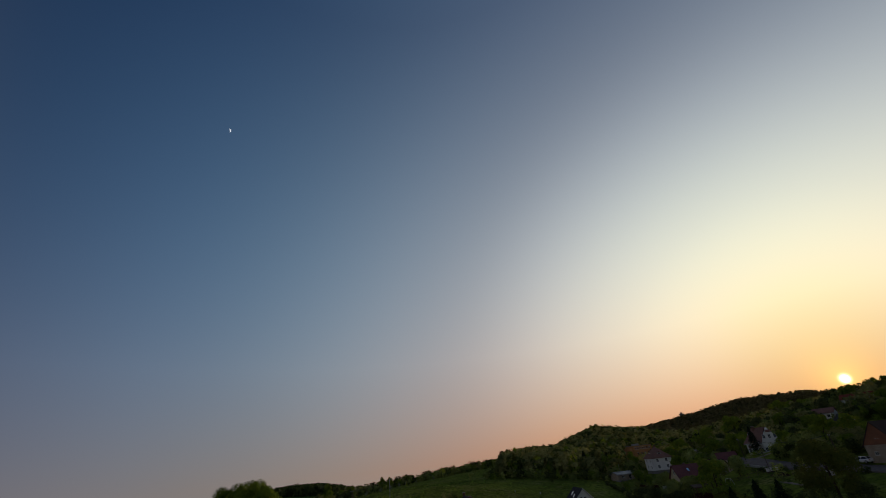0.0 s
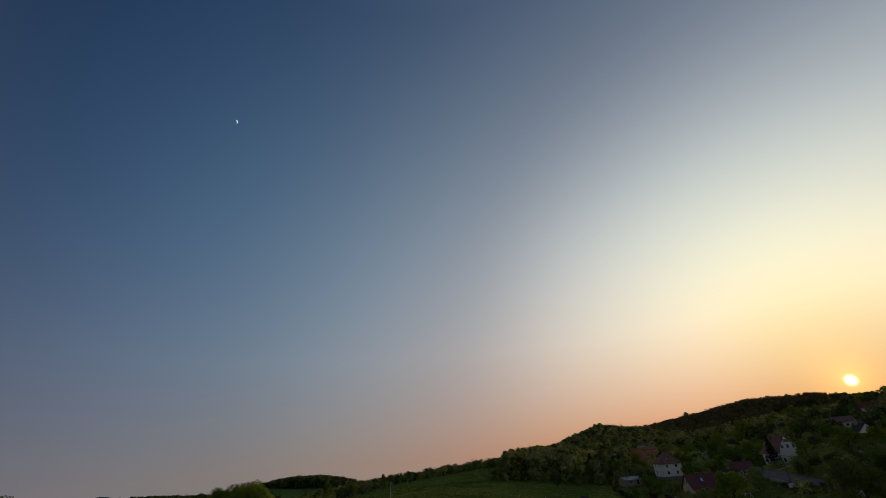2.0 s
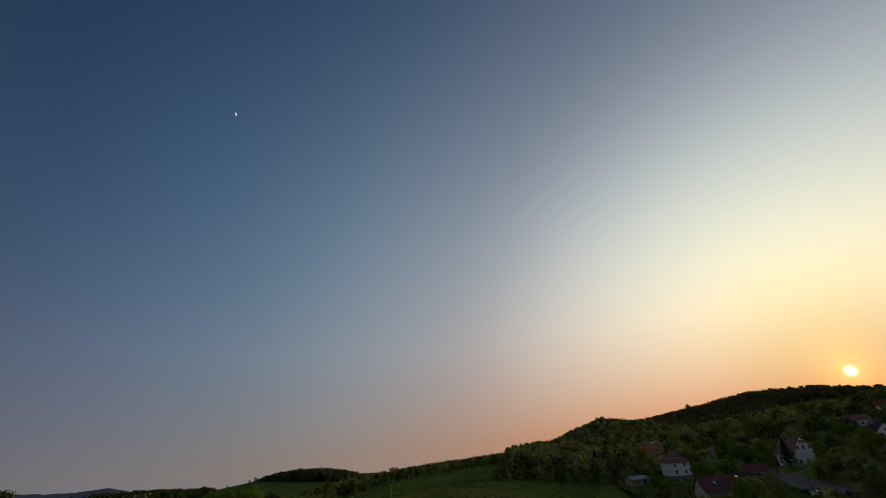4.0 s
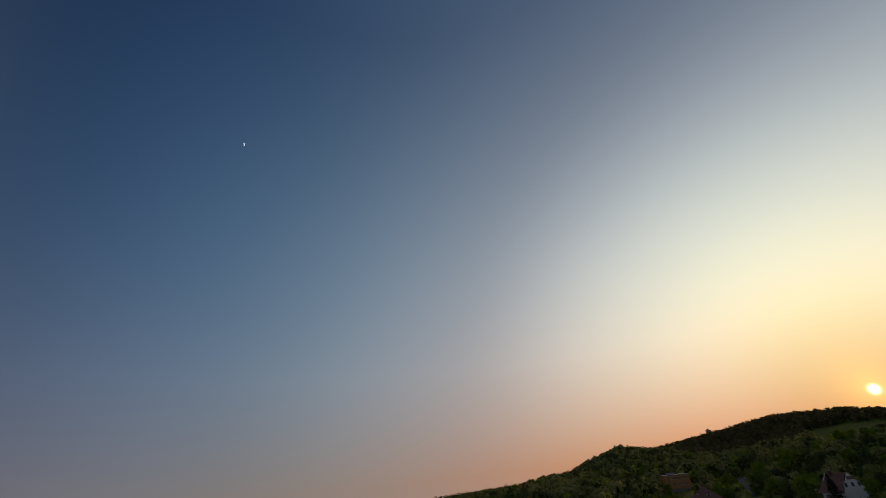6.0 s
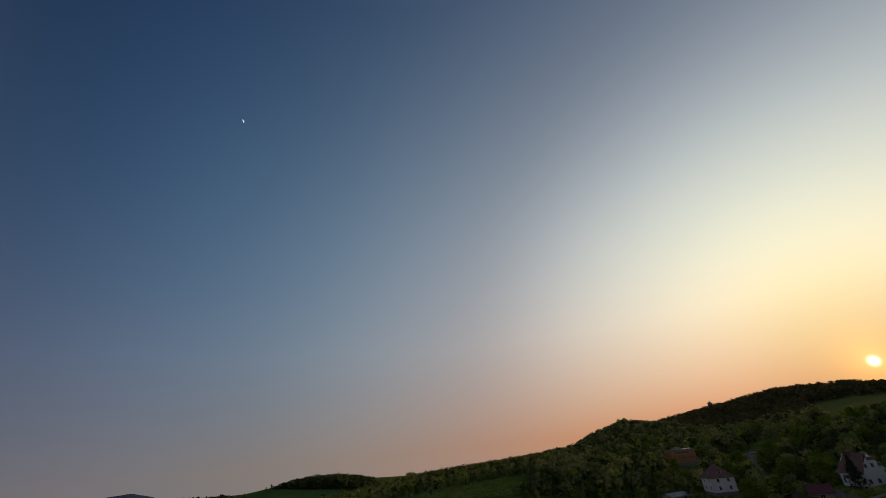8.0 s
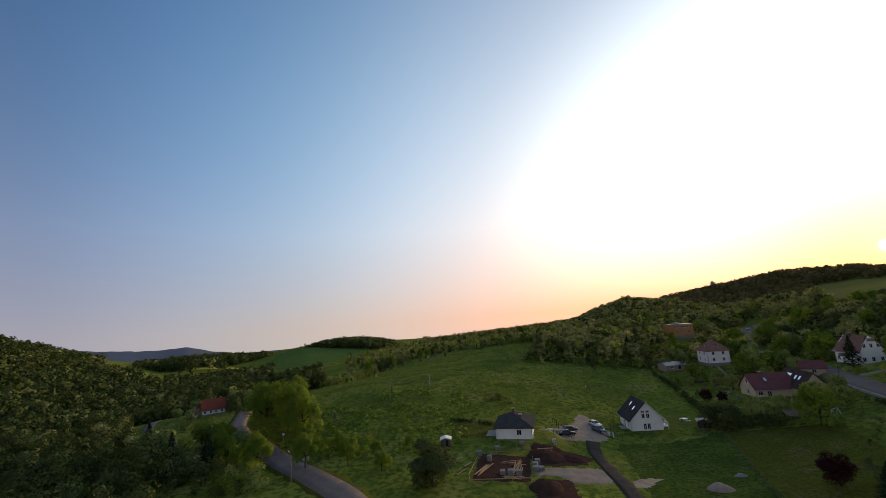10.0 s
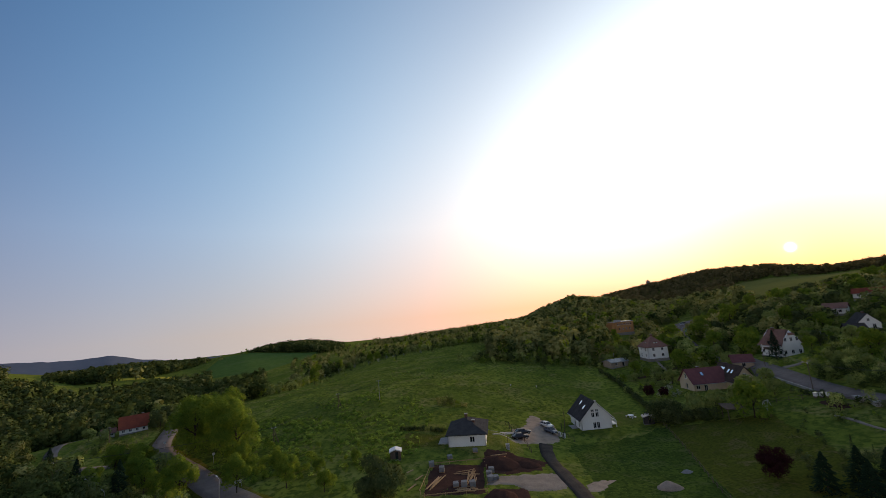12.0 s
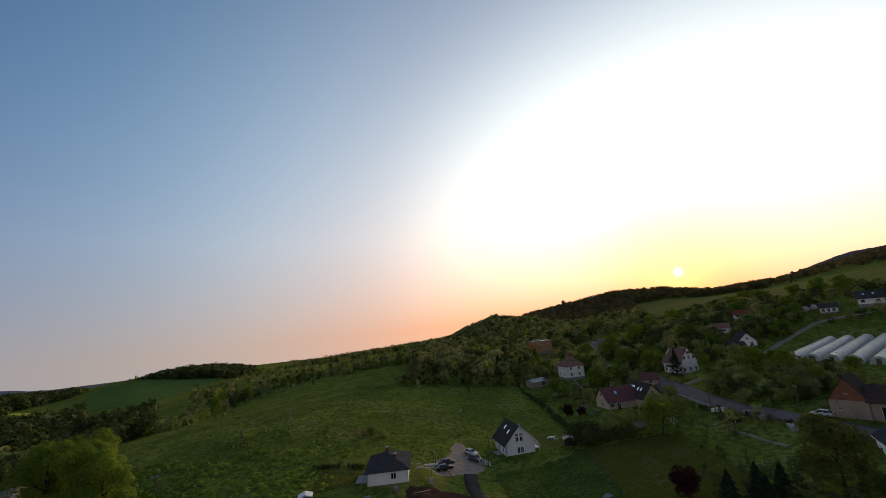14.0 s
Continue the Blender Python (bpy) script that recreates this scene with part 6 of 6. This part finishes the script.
def wood(name, x, y, h, label, leaf=LEAF_WOOD, far=False, seed=0, squash=1.0):
    """Many trees or bushes as one body of foliage."""
    rs = np.random.RandomState(seed + 50)
    h = sight(x, y, h)
    z = heights(x, y) - h * 0.04
    src = FAR if far or h.max() < 1.35 and len(x) > 300 else NEAR if np.median(np.hypot(x, y - 10)) < 205 and h.max() > 2.6 else MID
    kind = np.where(rs.rand(len(x)) < 0.06, len(src) - 1, rs.randint(0, len(src) - 1, len(x)))
    ang, wide = rs.uniform(0, 2 * np.pi, len(x)), h * rs.uniform(0.85, 1.25, len(x)) * squash
    out, slot, lie, tone = [], [], [], []
    shade = rs.normal(size=len(x)) * 0.62
    mix = MIXES.get(leaf.name, ((leaf, 1.0),))
    sort = rs.choice(len(mix), len(x), p=[w for _, w in mix])
    for k in range(len(src)):
        i = np.where(kind == k)[0]
        if len(i):
            c, s = np.cos(ang[i])[:, None, None], np.sin(ang[i])[:, None, None]
            q, ln = src[k]
            m, q = len(q), q[None]
            w = wide[i][:, None, None]
            out.append(np.stack([(q[..., 0] * c - q[..., 1] * s) * w + x[i][:, None, None], (q[..., 0] * s + q[..., 1] * c) * w + y[i][:, None, None], q[..., 2] * h[i][:, None, None] + z[i][:, None, None]], -1).reshape(-1, 4, 3))
            slot.append(np.repeat(sort[i], m))
            tone.append(np.repeat(shade[i], m))
            ca, sa = c[..., 0], s[..., 0]
            lie.append(np.stack([ln[None, :, 0] * ca - ln[None, :, 1] * sa, ln[None, :, 0] * sa + ln[None, :, 1] * ca, np.repeat(ln[None, :, 2], len(i), 0)], -1).reshape(-1, 3))
    me = quads(name, np.concatenate(out), mix[0][0], np.concatenate(lie), np.concatenate(tone))
    for m, _ in mix[1:]:
        me.materials.append(m)
    me.polygons.foreach_set("material_index", np.concatenate(slot).astype(np.int32))
    return tagged(new(name, me), label, "trees", kind="stuff")


def noise_cut(x, y, scale, level):
    return np.array([noise.noise((a / scale, b / scale, 3.3)) > level for a, b in zip(x, y)], bool)


def polar(rs, n, az0, az1, r0, r1):
    az = np.radians(rs.uniform(az0, az1, n))
    r = np.sqrt(rs.uniform(r0 ** 2, r1 ** 2, n))
    return r * np.sin(az), r * np.cos(az)


def zone(name, n, az0, az1, r0, r1, h0, h1, label, leaf=LEAF_WOOD, far=False, seed=0, gap=3.0, cut=None, squash=1.0, shape=None):
    rs = np.random.RandomState(seed)
    x, y = polar(rs, n, az0, az1, r0, r1)
    ok = free(x, y, gap)
    for f in FIELDS:
        ok &= ~inside(x, y, f)
    if cut:
        ok &= cut(x, y)
    x, y = x[ok], y[ok]
    k = np.interp(np.degrees(np.arctan2(x, y)), *shape) if shape else 1.0
    wood(name, x, y, rs.uniform(h0, h1, len(x)) * k, label, leaf, far, seed, squash)


zone("valley_wood", 1000, -64, -36, 232, 420, 8, 13, "dense mixed wood filling the valley", leaf=LEAF_DEEP, seed=1)
zone("valley_wood", 1100, -64, -33, 420, 640, 9, 13, "dense mixed wood filling the valley", far=True, leaf=LEAF_DEEP, seed=2, cut=lambda x, y: ~((np.hypot(x, y) > 540) & (np.degrees(np.arctan2(x, y)) > -47)))
zone("roadside_wood", 190, -76, -46, 112, 230, 6, 10, "mixed trees round the farm road", leaf=LEAF_DEEP, seed=3, gap=4.5)
zone("roadside_wood", 60, -72, -48, 80, 112, 3, 6.5, "bushes and small trees below the road", leaf=LEAF_DEEP, seed=4, gap=3.5)
zone("valley_wood", 300, -36, -27, 215, 430, 5, 9.5, "trees behind the lime trees", leaf=LEAF_DEEP, seed=5)
zone("hillside_wood", 1000, -80, -50, 420, 950, 10, 14, "dark wooded hillside", far=True, leaf=LEAF_DEEP, seed=6)
zone("far_wood", 1200, -47.5, -33, 690, 980, 16, 21, "dark block of far woodland", far=True, leaf=LEAF_DEEP, seed=7, cut=lambda x, y: np.hypot(x, y) > np.interp(np.degrees(np.arctan2(x, y)), [-47, -43, -41, -39, -36, -35, -33.5], [820, 745, 760, 690, 705, 645, 640]), shape=((-47.5, -46, -44, -41, -38, -36, -34.3, -33), (0.35, 0.7, 0.95, 1.0, 0.9, 0.75, 0.7, 0.3)))
zone("far_wood", 1300, -29, -17, 660, 950, 13, 17, "dark wood on the far hill", far=True, leaf=LEAF_DEEP, seed=8, cut=lambda x, y: np.hypot(x, y) > np.interp(np.degrees(np.arctan2(x, y)), [-29, -27, -22, -17], [820, 700, 660, 640]), shape=((-29, -28, -26.5, -24, -21, -19, -17), (0.25, 0.55, 0.85, 1.0, 0.95, 0.7, 0.35)))
wood("field_trees", np.array([-416.0, -409, -452, -490]), np.array([730.0, 738, 728, 745]), np.array([9.0, 11, 8, 5]), "small single trees on the far field's edge", far=True, seed=31)
zone("ridge_wood", 520, -13, 9.5, 760, 900, 8, 12, "wooded skyline beyond the meadow", far=True, seed=9)
zone("scrub", 700, -24, 9, 345, 760, 3.5, 7.5, "scattered scrub beyond the meadow", far=True, seed=10, cut=lambda x, y: noise_cut(x, y, 60, -0.05))
zone("grove", 420, 3, 19, 224, 340, 7, 12.5, "dense grove at the meadow's edge", seed=11, cut=lambda x, y: (y > 226 - (x - 10) * 0.33) & ~((np.abs(x - 118) < 20) & (y < 330)))
zone("grove", 1000, 5, 25, 340, 650, 9, 14, "wooded slope of the knoll", far=True, seed=12, gap=6)
zone("knoll_wood", 420, 9.5, 21, 560, 690, 12, 15.5, "high trees on the knoll", far=True, seed=13)
zone("ridge_wood", 2300, 19, 47, 640, 1140, 10, 14, "wooded ridge below the setting sun", leaf=LEAF_HAZED, far=True, seed=14)
zone("village_trees", 520, 22, 47, 232, 400, 4.5, 9.5, "mixed trees among the village gardens", seed=15, gap=2.5, cut=lambda x, y: ~((np.abs(x - 172) < 26) & (np.abs(y - 325) < 30)))
zone("village_trees", 700, 20, 46, 400, 640, 7, 12, "mixed trees below the ridge", far=True, seed=16)
zone("hill_wood", 1100, 44, 68, 880, 1380, 10, 14, "dark wood on the far slope", leaf=LEAF_HAZED, far=True, seed=17)
zone("field_hedge", 260, 44, 64, 330, 880, 2.5, 6, "hedges between hill fields", far=True, seed=18, cut=lambda x, y: noise_cut(x, y, 90, 0.12))
def thicket(name, n, corners, h0, h1, label, leaf, seed, gap=2.0, squash=1.0, patchy=None):
    """Bushes and small trees over a plot with corners."""
    rs = np.random.RandomState(seed)
    c = np.array(corners, float)
    x, y = rs.uniform(c[:, 0].min(), c[:, 0].max(), n), rs.uniform(c[:, 1].min(), c[:, 1].max(), n)
    ok = inside(x, y, corners) & free(x, y, gap)
    if patchy is not None:
        mid = c.mean(0)
        edge = np.hypot(x - mid[0], y - mid[1]) / np.hypot(*(c - mid).T).mean()
        ok &= np.array([noise.noise((a / 9, b / 9, 1.7)) for a, b in zip(x, y)]) > patchy + edge * 0.45 - 0.35 + rs.uniform(-0.15, 0.15, len(x))
    x, y = x[ok], y[ok]
    wood(name, x, y, rs.uniform(h0, h1, len(x)), label, leaf, False, seed, squash)


orchard((garden, fruit), 24, [(60, 160), (100, 160), (108, 200), (130, 250), (100, 250), (66, 205)], 0.5, 1.1, 71, 5.5)
orchard((garden, fruit, dark_tree), 60, [(106, 162), (150, 170), (205, 200), (225, 290), (150, 285), (112, 205)], 0.7, 1.4, 72, 6.5)
orchard((garden, fruit), 16, [(100, 88), (128, 96), (132, 126), (104, 128), (96, 110)], 0.45, 0.8, 73, 5.0)
orchard((garden, fruit, dark_tree), 40, [(160, 165), (215, 160), (300, 190), (300, 260), (220, 250)], 0.6, 1.2, 74, 7.0)
orchard((garden, dark_tree, fruit), 55, [(112, 236), (165, 228), (240, 225), (300, 290), (250, 340), (200, 345), (196, 300), (140, 262)], 0.8, 1.25, 76, 9.0)
thicket("village_gardens", 240, [(66, 196), (78, 190), (100, 188), (110, 204), (135, 250), (100, 262), (66, 212)], 2.2, 6.0, "fruit trees and shrubs in the village gardens", LEAF_WOOD, 51)
thicket("village_gardens", 480, [(104, 160), (150, 168), (200, 200), (210, 290), (150, 280), (112, 205)], 3.0, 7.5, "fruit trees and shrubs behind the road", LEAF, 52)
thicket("village_gardens", 160, [(66, 146), (72, 150), (96, 134), (104, 128), (98, 150), (76, 152)], 1.6, 4.0, "bushes round the cream house", LEAF, 53, 0.5)
thicket("roadside_wood", 230, [(-160, 100), (-100, 60), (-60, 66), (-86, 92), (-106, 108), (-126, 112), (-160, 140)], 3.5, 8.0, "bushes and trees below the bend", LEAF_DEEP, 54, 2.5)
thicket("roadside_wood", 90, [(-96, 112), (-86, 108), (-78, 99), (-64, 86), (-52, 74), (-70, 72), (-100, 98)], 2.5, 5.5, "bushes along the road's lower side", LEAF, 55, 2.8)
thicket("verge_trees", 60, [(-66, 104), (-50, 92), (-34, 78), (-22, 72), (-26, 86), (-48, 106), (-62, 116)], 1.2, 3.6, "young bushes above the road", LEAF_LIGHT, 56, 2.5)
thicket("farm_garden", 120, [(-146, 150), (-134, 134), (-122, 126), (-112, 126), (-118, 140), (-128, 158), (-138, 160)], 1.2, 4.0, "shrubs in the farm garden", LEAF_WOOD, 57, 1.0)
thicket("lower_gardens", 60, [(56, 60), (90, 60), (88, 70), (70, 84), (58, 80)], 1.5, 4.0, "dark shrubs below the gardens", LEAF_DARK, 58, 1.5)
zone("upper_village_trees", 160, 44, 60, 235, 330, 3, 6.5, "gardens above the greenhouses", seed=19, gap=3)


def band(name, pts, width, n, h0, h1, label, leaf=LEAF_WOOD, seed=0, squash=1.0, gap=1.0):
    """Bushes along a line."""
    rs = np.random.RandomState(seed)
    c = curve_points(pts, 1.0)
    k = rs.randint(0, len(c), n)
    x = np.array([c[i].x for i in k]) + rs.normal(size=n) * width / 3
    y = np.array([c[i].y for i in k]) + rs.normal(size=n) * width / 3
    ok = free(x, y, gap)
    wood(name, x[ok], y[ok], rs.uniform(h0, h1, n)[ok], label, leaf, False, seed, squash)


band("meadow_hedge", [(-104, 196), (-110, 230), (-112, 270), (-100, 305), (-70, 322), (-35, 322), (0, 318), (25, 300)], 26, 330, 2.5, 6, "broad wild hedge along the meadow", LEAF, 20)
band("meadow_hedge", [(-112, 275), (-90, 330), (-40, 345), (10, 340), (40, 330)], 30, 260, 4, 8, "taller bushes behind the meadow hedge", LEAF_WOOD, 21)
band("grove_edge", [(2, 236), (25, 224), (45, 216), (66, 209)], 15, 150, 1.6, 5.5, "bushes along the grove's edge", LEAF, 22)
band("garden_hedge", [(61.8, 195.8), (62.7, 183), (62.2, 172.5), (58.7, 148.4), (55.2, 129.2)], 1.2, 260, 1.3, 1.7, "dark clipped garden hedge", LEAF_DARK, 23)
band("garden_bushes", [(54.6, 123), (58, 118.6), (62.5, 114.6)], 4, 52, 3.6, 6.4, "dark bushes below the cream house", LEAF_DARK, 24)
band("roadside_bushes", [(97, 98), (97, 108), (101, 118), (108, 124), (118, 128)], 14, 150, 1.8, 4.2, "wild bushes above the village road", LEAF, 25, gap=1.5)
band("roadside_bushes", [(104, 95), (112, 103), (122, 110)], 14, 120, 2.0, 4.5, "wild bushes below the greenhouses", LEAF_WOOD, 26, gap=1.5)
band("road_hedge", [(84, 112), (86.2, 102), (88, 92), (90.5, 80)], 1.6, 46, 0.8, 1.6, "low hedge along the village road", LEAF_DARK, 27, gap=0.4)
thicket("garden_bushes", 150, [(64, 158), (74, 156), (98, 160), (102, 190), (84, 196), (66, 194)], 0.6, 2.6, "beds, shrubs and small trees in the gardens", LEAF_WOOD, 64, 0.8, 1.0, 0.0)
band("garden_bushes", [(66, 158), (74, 164), (84, 176), (96, 186)], 16, 60, 1.0, 2.6, "shrubs in the villa's garden", LEAF, 28, gap=1.0)
band("road_trees", [(101, 172), (104, 190), (110, 214), (122, 242)], 7, 80, 4.5, 7.5, "garden trees lining the road", LEAF, 37, gap=0.5)
band("meadow_scrub", [(-96, 200), (-98, 250), (-84, 290), (-50, 302), (-5, 300), (22, 280)], 34, 120, 0.8, 2.6, "low bushes spreading from the hedge into the meadow", LEAF, 38)
for x, y, rz, s in ((-89, 108.5, 20, 1.0), (-81, 103.5, 130, 0.95), (-67, 94, 240, 0.8), (-97, 111, 300, 1.05), (-74, 98, 60, 0.7), (-112, 110, 160, 1.1), (-122, 114, 10, 1.0)):
    stand(garden, x, y, rz, s)
orchard((garden, fruit, dark_tree), 40, [(114, 138), (140, 144), (168, 156), (215, 165), (200, 196), (150, 178), (112, 168)], 0.5, 0.95, 75, 5.0)
thicket("village_gardens", 240, [(114, 139), (140, 146), (168, 159), (215, 165), (200, 200), (150, 180), (106, 172)], 1.5, 4.0, "shrubs between the upper gardens", LEAF, 59, 1.0)
thicket("nettles", 3200, [(-66, 96), (-22, 76), (-13, 100), (-12, 134), (-40, 160), (-74, 140)], 0.3, 0.8, "low clumps of nettles and tall weeds in the meadow", NETTLE, 60, 1.0, 2.0, 0.0)
thicket("meadow_clumps", 1200, [(-60, 130), (0, 120), (40, 150), (55, 190), (10, 215), (-40, 270), (-85, 240), (-90, 170)], 0.22, 0.6, "scattered weed clumps in the meadow", NETTLE, 61, 1.0, 2.2, 0.05)
band("garden_hedge", [(-19.5, 112), (-14, 112), (-8.2, 112.2)], 1.0, 60, 0.8, 1.3, "dark low garden hedge behind the lawn", LEAF_DARK, 62)
band("roadside_bushes", [(103, 125.5), (112, 127.5), (122, 132), (132, 137)], 4, 70, 2.4, 4.2, "wild bushes below the lane", LEAF, 63, gap=0.6)
band("blossom_bushes", [(70, 140), (68, 148), (72, 152)], 5, 10, 1.4, 2.4, "pale flowering shrubs by the cream house", BLOSSOM, 29)
band("blossom_bushes", [(-100, 285), (-60, 300), (-30, 305)], 16, 16, 1.6, 3.0, "pale flowering shrubs in the hedge", BLOSSOM, 30)
band("meadow_bushes", [(-12, 137), (-6.4, 136.1), (-3, 135.2)], 3, 14, 1.2, 3.0, "small bushes standing in the meadow", LEAF_WOOD, 32)
band("verge_scrub", [(-62, 100), (-50, 95), (-38, 92), (-28, 86)], 14, 70, 0.8, 2.2, "nettles and scrub below the meadow", LEAF_LIGHT, 33)
band("orchard_bushes", [(58, 72), (66, 80), (72, 90), (78, 98)], 8, 14, 0.8, 1.8, "low garden shrubs", LEAF_DARK, 34)
band("knee_hedge", [(40, 69), (50, 67.5), (60, 66)], 1.5, 40, 0.7, 1.2, "low hedge at the lawn's lower end", LEAF_DARK, 35)
band("kitchen_garden", [(84, 101), (82, 96), (80, 90)], 6, 34, 0.5, 1.3, "vegetable rows and shrubs", LEAF, 36)


def tussocks(name, n, corners, h0, h1, leaf, label, seed, patchy=None, clear=1.0):
    """Clumps of tall grass and weeds over open ground."""
    rs = np.random.RandomState(seed)
    c = np.array(corners, float)
    x, y = rs.uniform(c[:, 0].min(), c[:, 0].max(), n), rs.uniform(c[:, 1].min(), c[:, 1].max(), n)
    ok = inside(x, y, corners) & free(x, y, clear)
    if patchy is not None:
        ok &= noise_cut(x, y, 11, patchy)
    x, y = x[ok], y[ok]
    n, m = len(x), 7
    a = rs.uniform(0, 2 * np.pi, (n, m))
    h = rs.uniform(h0, h1, n)[:, None] * rs.uniform(0.6, 1.1, (n, m))
    bx, by = x[:, None] + np.cos(a) * h * 0.5, y[:, None] + np.sin(a) * h * 0.5
    z = heights(x, y)[:, None] - 0.05
    dx, dy = -np.sin(a) * h * 0.7, np.cos(a) * h * 0.7
    ox, oy = np.cos(a) * h * 1.5, np.sin(a) * h * 1.5
    p = lambda px, py, pz: np.stack([px, py, pz + np.zeros_like(px)], -1)
    q = np.stack([p(bx - dx, by - dy, z), p(bx + dx, by + dy, z), p(bx + dx * 0.5 + ox, by + dy * 0.5 + oy, z + h * 0.45), p(bx - dx * 0.5 + ox, by - dy * 0.5 + oy, z + h * 0.45)], 2)
    tagged(new(name, quads(name, q.reshape(-1, 4, 3), leaf)), label, "grass", kind="stuff")


WEED = mat("tall_grass", (0.1154, 0.1726, 0.037), (0.0854, 0.1392, 0.0309), 8.0, 0.9, island=0.2, trans=0.15)
tussocks("rough_grass", 1800, [(20, 68), (41, 70), (53, 124), (42, 120), (27, 116), (20, 100)], 0.12, 0.26, WEED, "rough grass between the houses", 44, -0.1)
tussocks("rough_grass", 1500, [(-30, 70), (16, 66), (15, 100), (-14, 98), (-20, 92)], 0.1, 0.24, WEED, "rough grass round the building plot", 45, 0.0)
STALK = mat("seeding_grass", (0.19, 0.2, 0.062), (0.12, 0.145, 0.04), 8.0, 0.9, island=0.25, trans=0.2)
SEDGE = mat("dark_grass", (0.088, 0.1271, 0.027), (0.056, 0.093, 0.021), 8.0, 0.9, island=0.25, trans=0.15)
MEADOW_EDGE = [(-60, 130), (-20, 108), (10, 112), (40, 150), (55, 190), (10, 215), (-40, 270), (-85, 240), (-90, 170)]
tussocks("meadow_grass", 15000, MEADOW_EDGE, 0.1, 0.3, WEED, "uneven tussocks of green grass in the meadow", 46, -0.25)
tussocks("meadow_grass", 9000, MEADOW_EDGE, 0.1, 0.3, STALK, "pale seeding grass in the meadow", 47, 0.1)
tussocks("meadow_grass", 9000, MEADOW_EDGE, 0.12, 0.32, SEDGE, "dark tufts of sedge and nettle in the meadow", 48, 0.0)
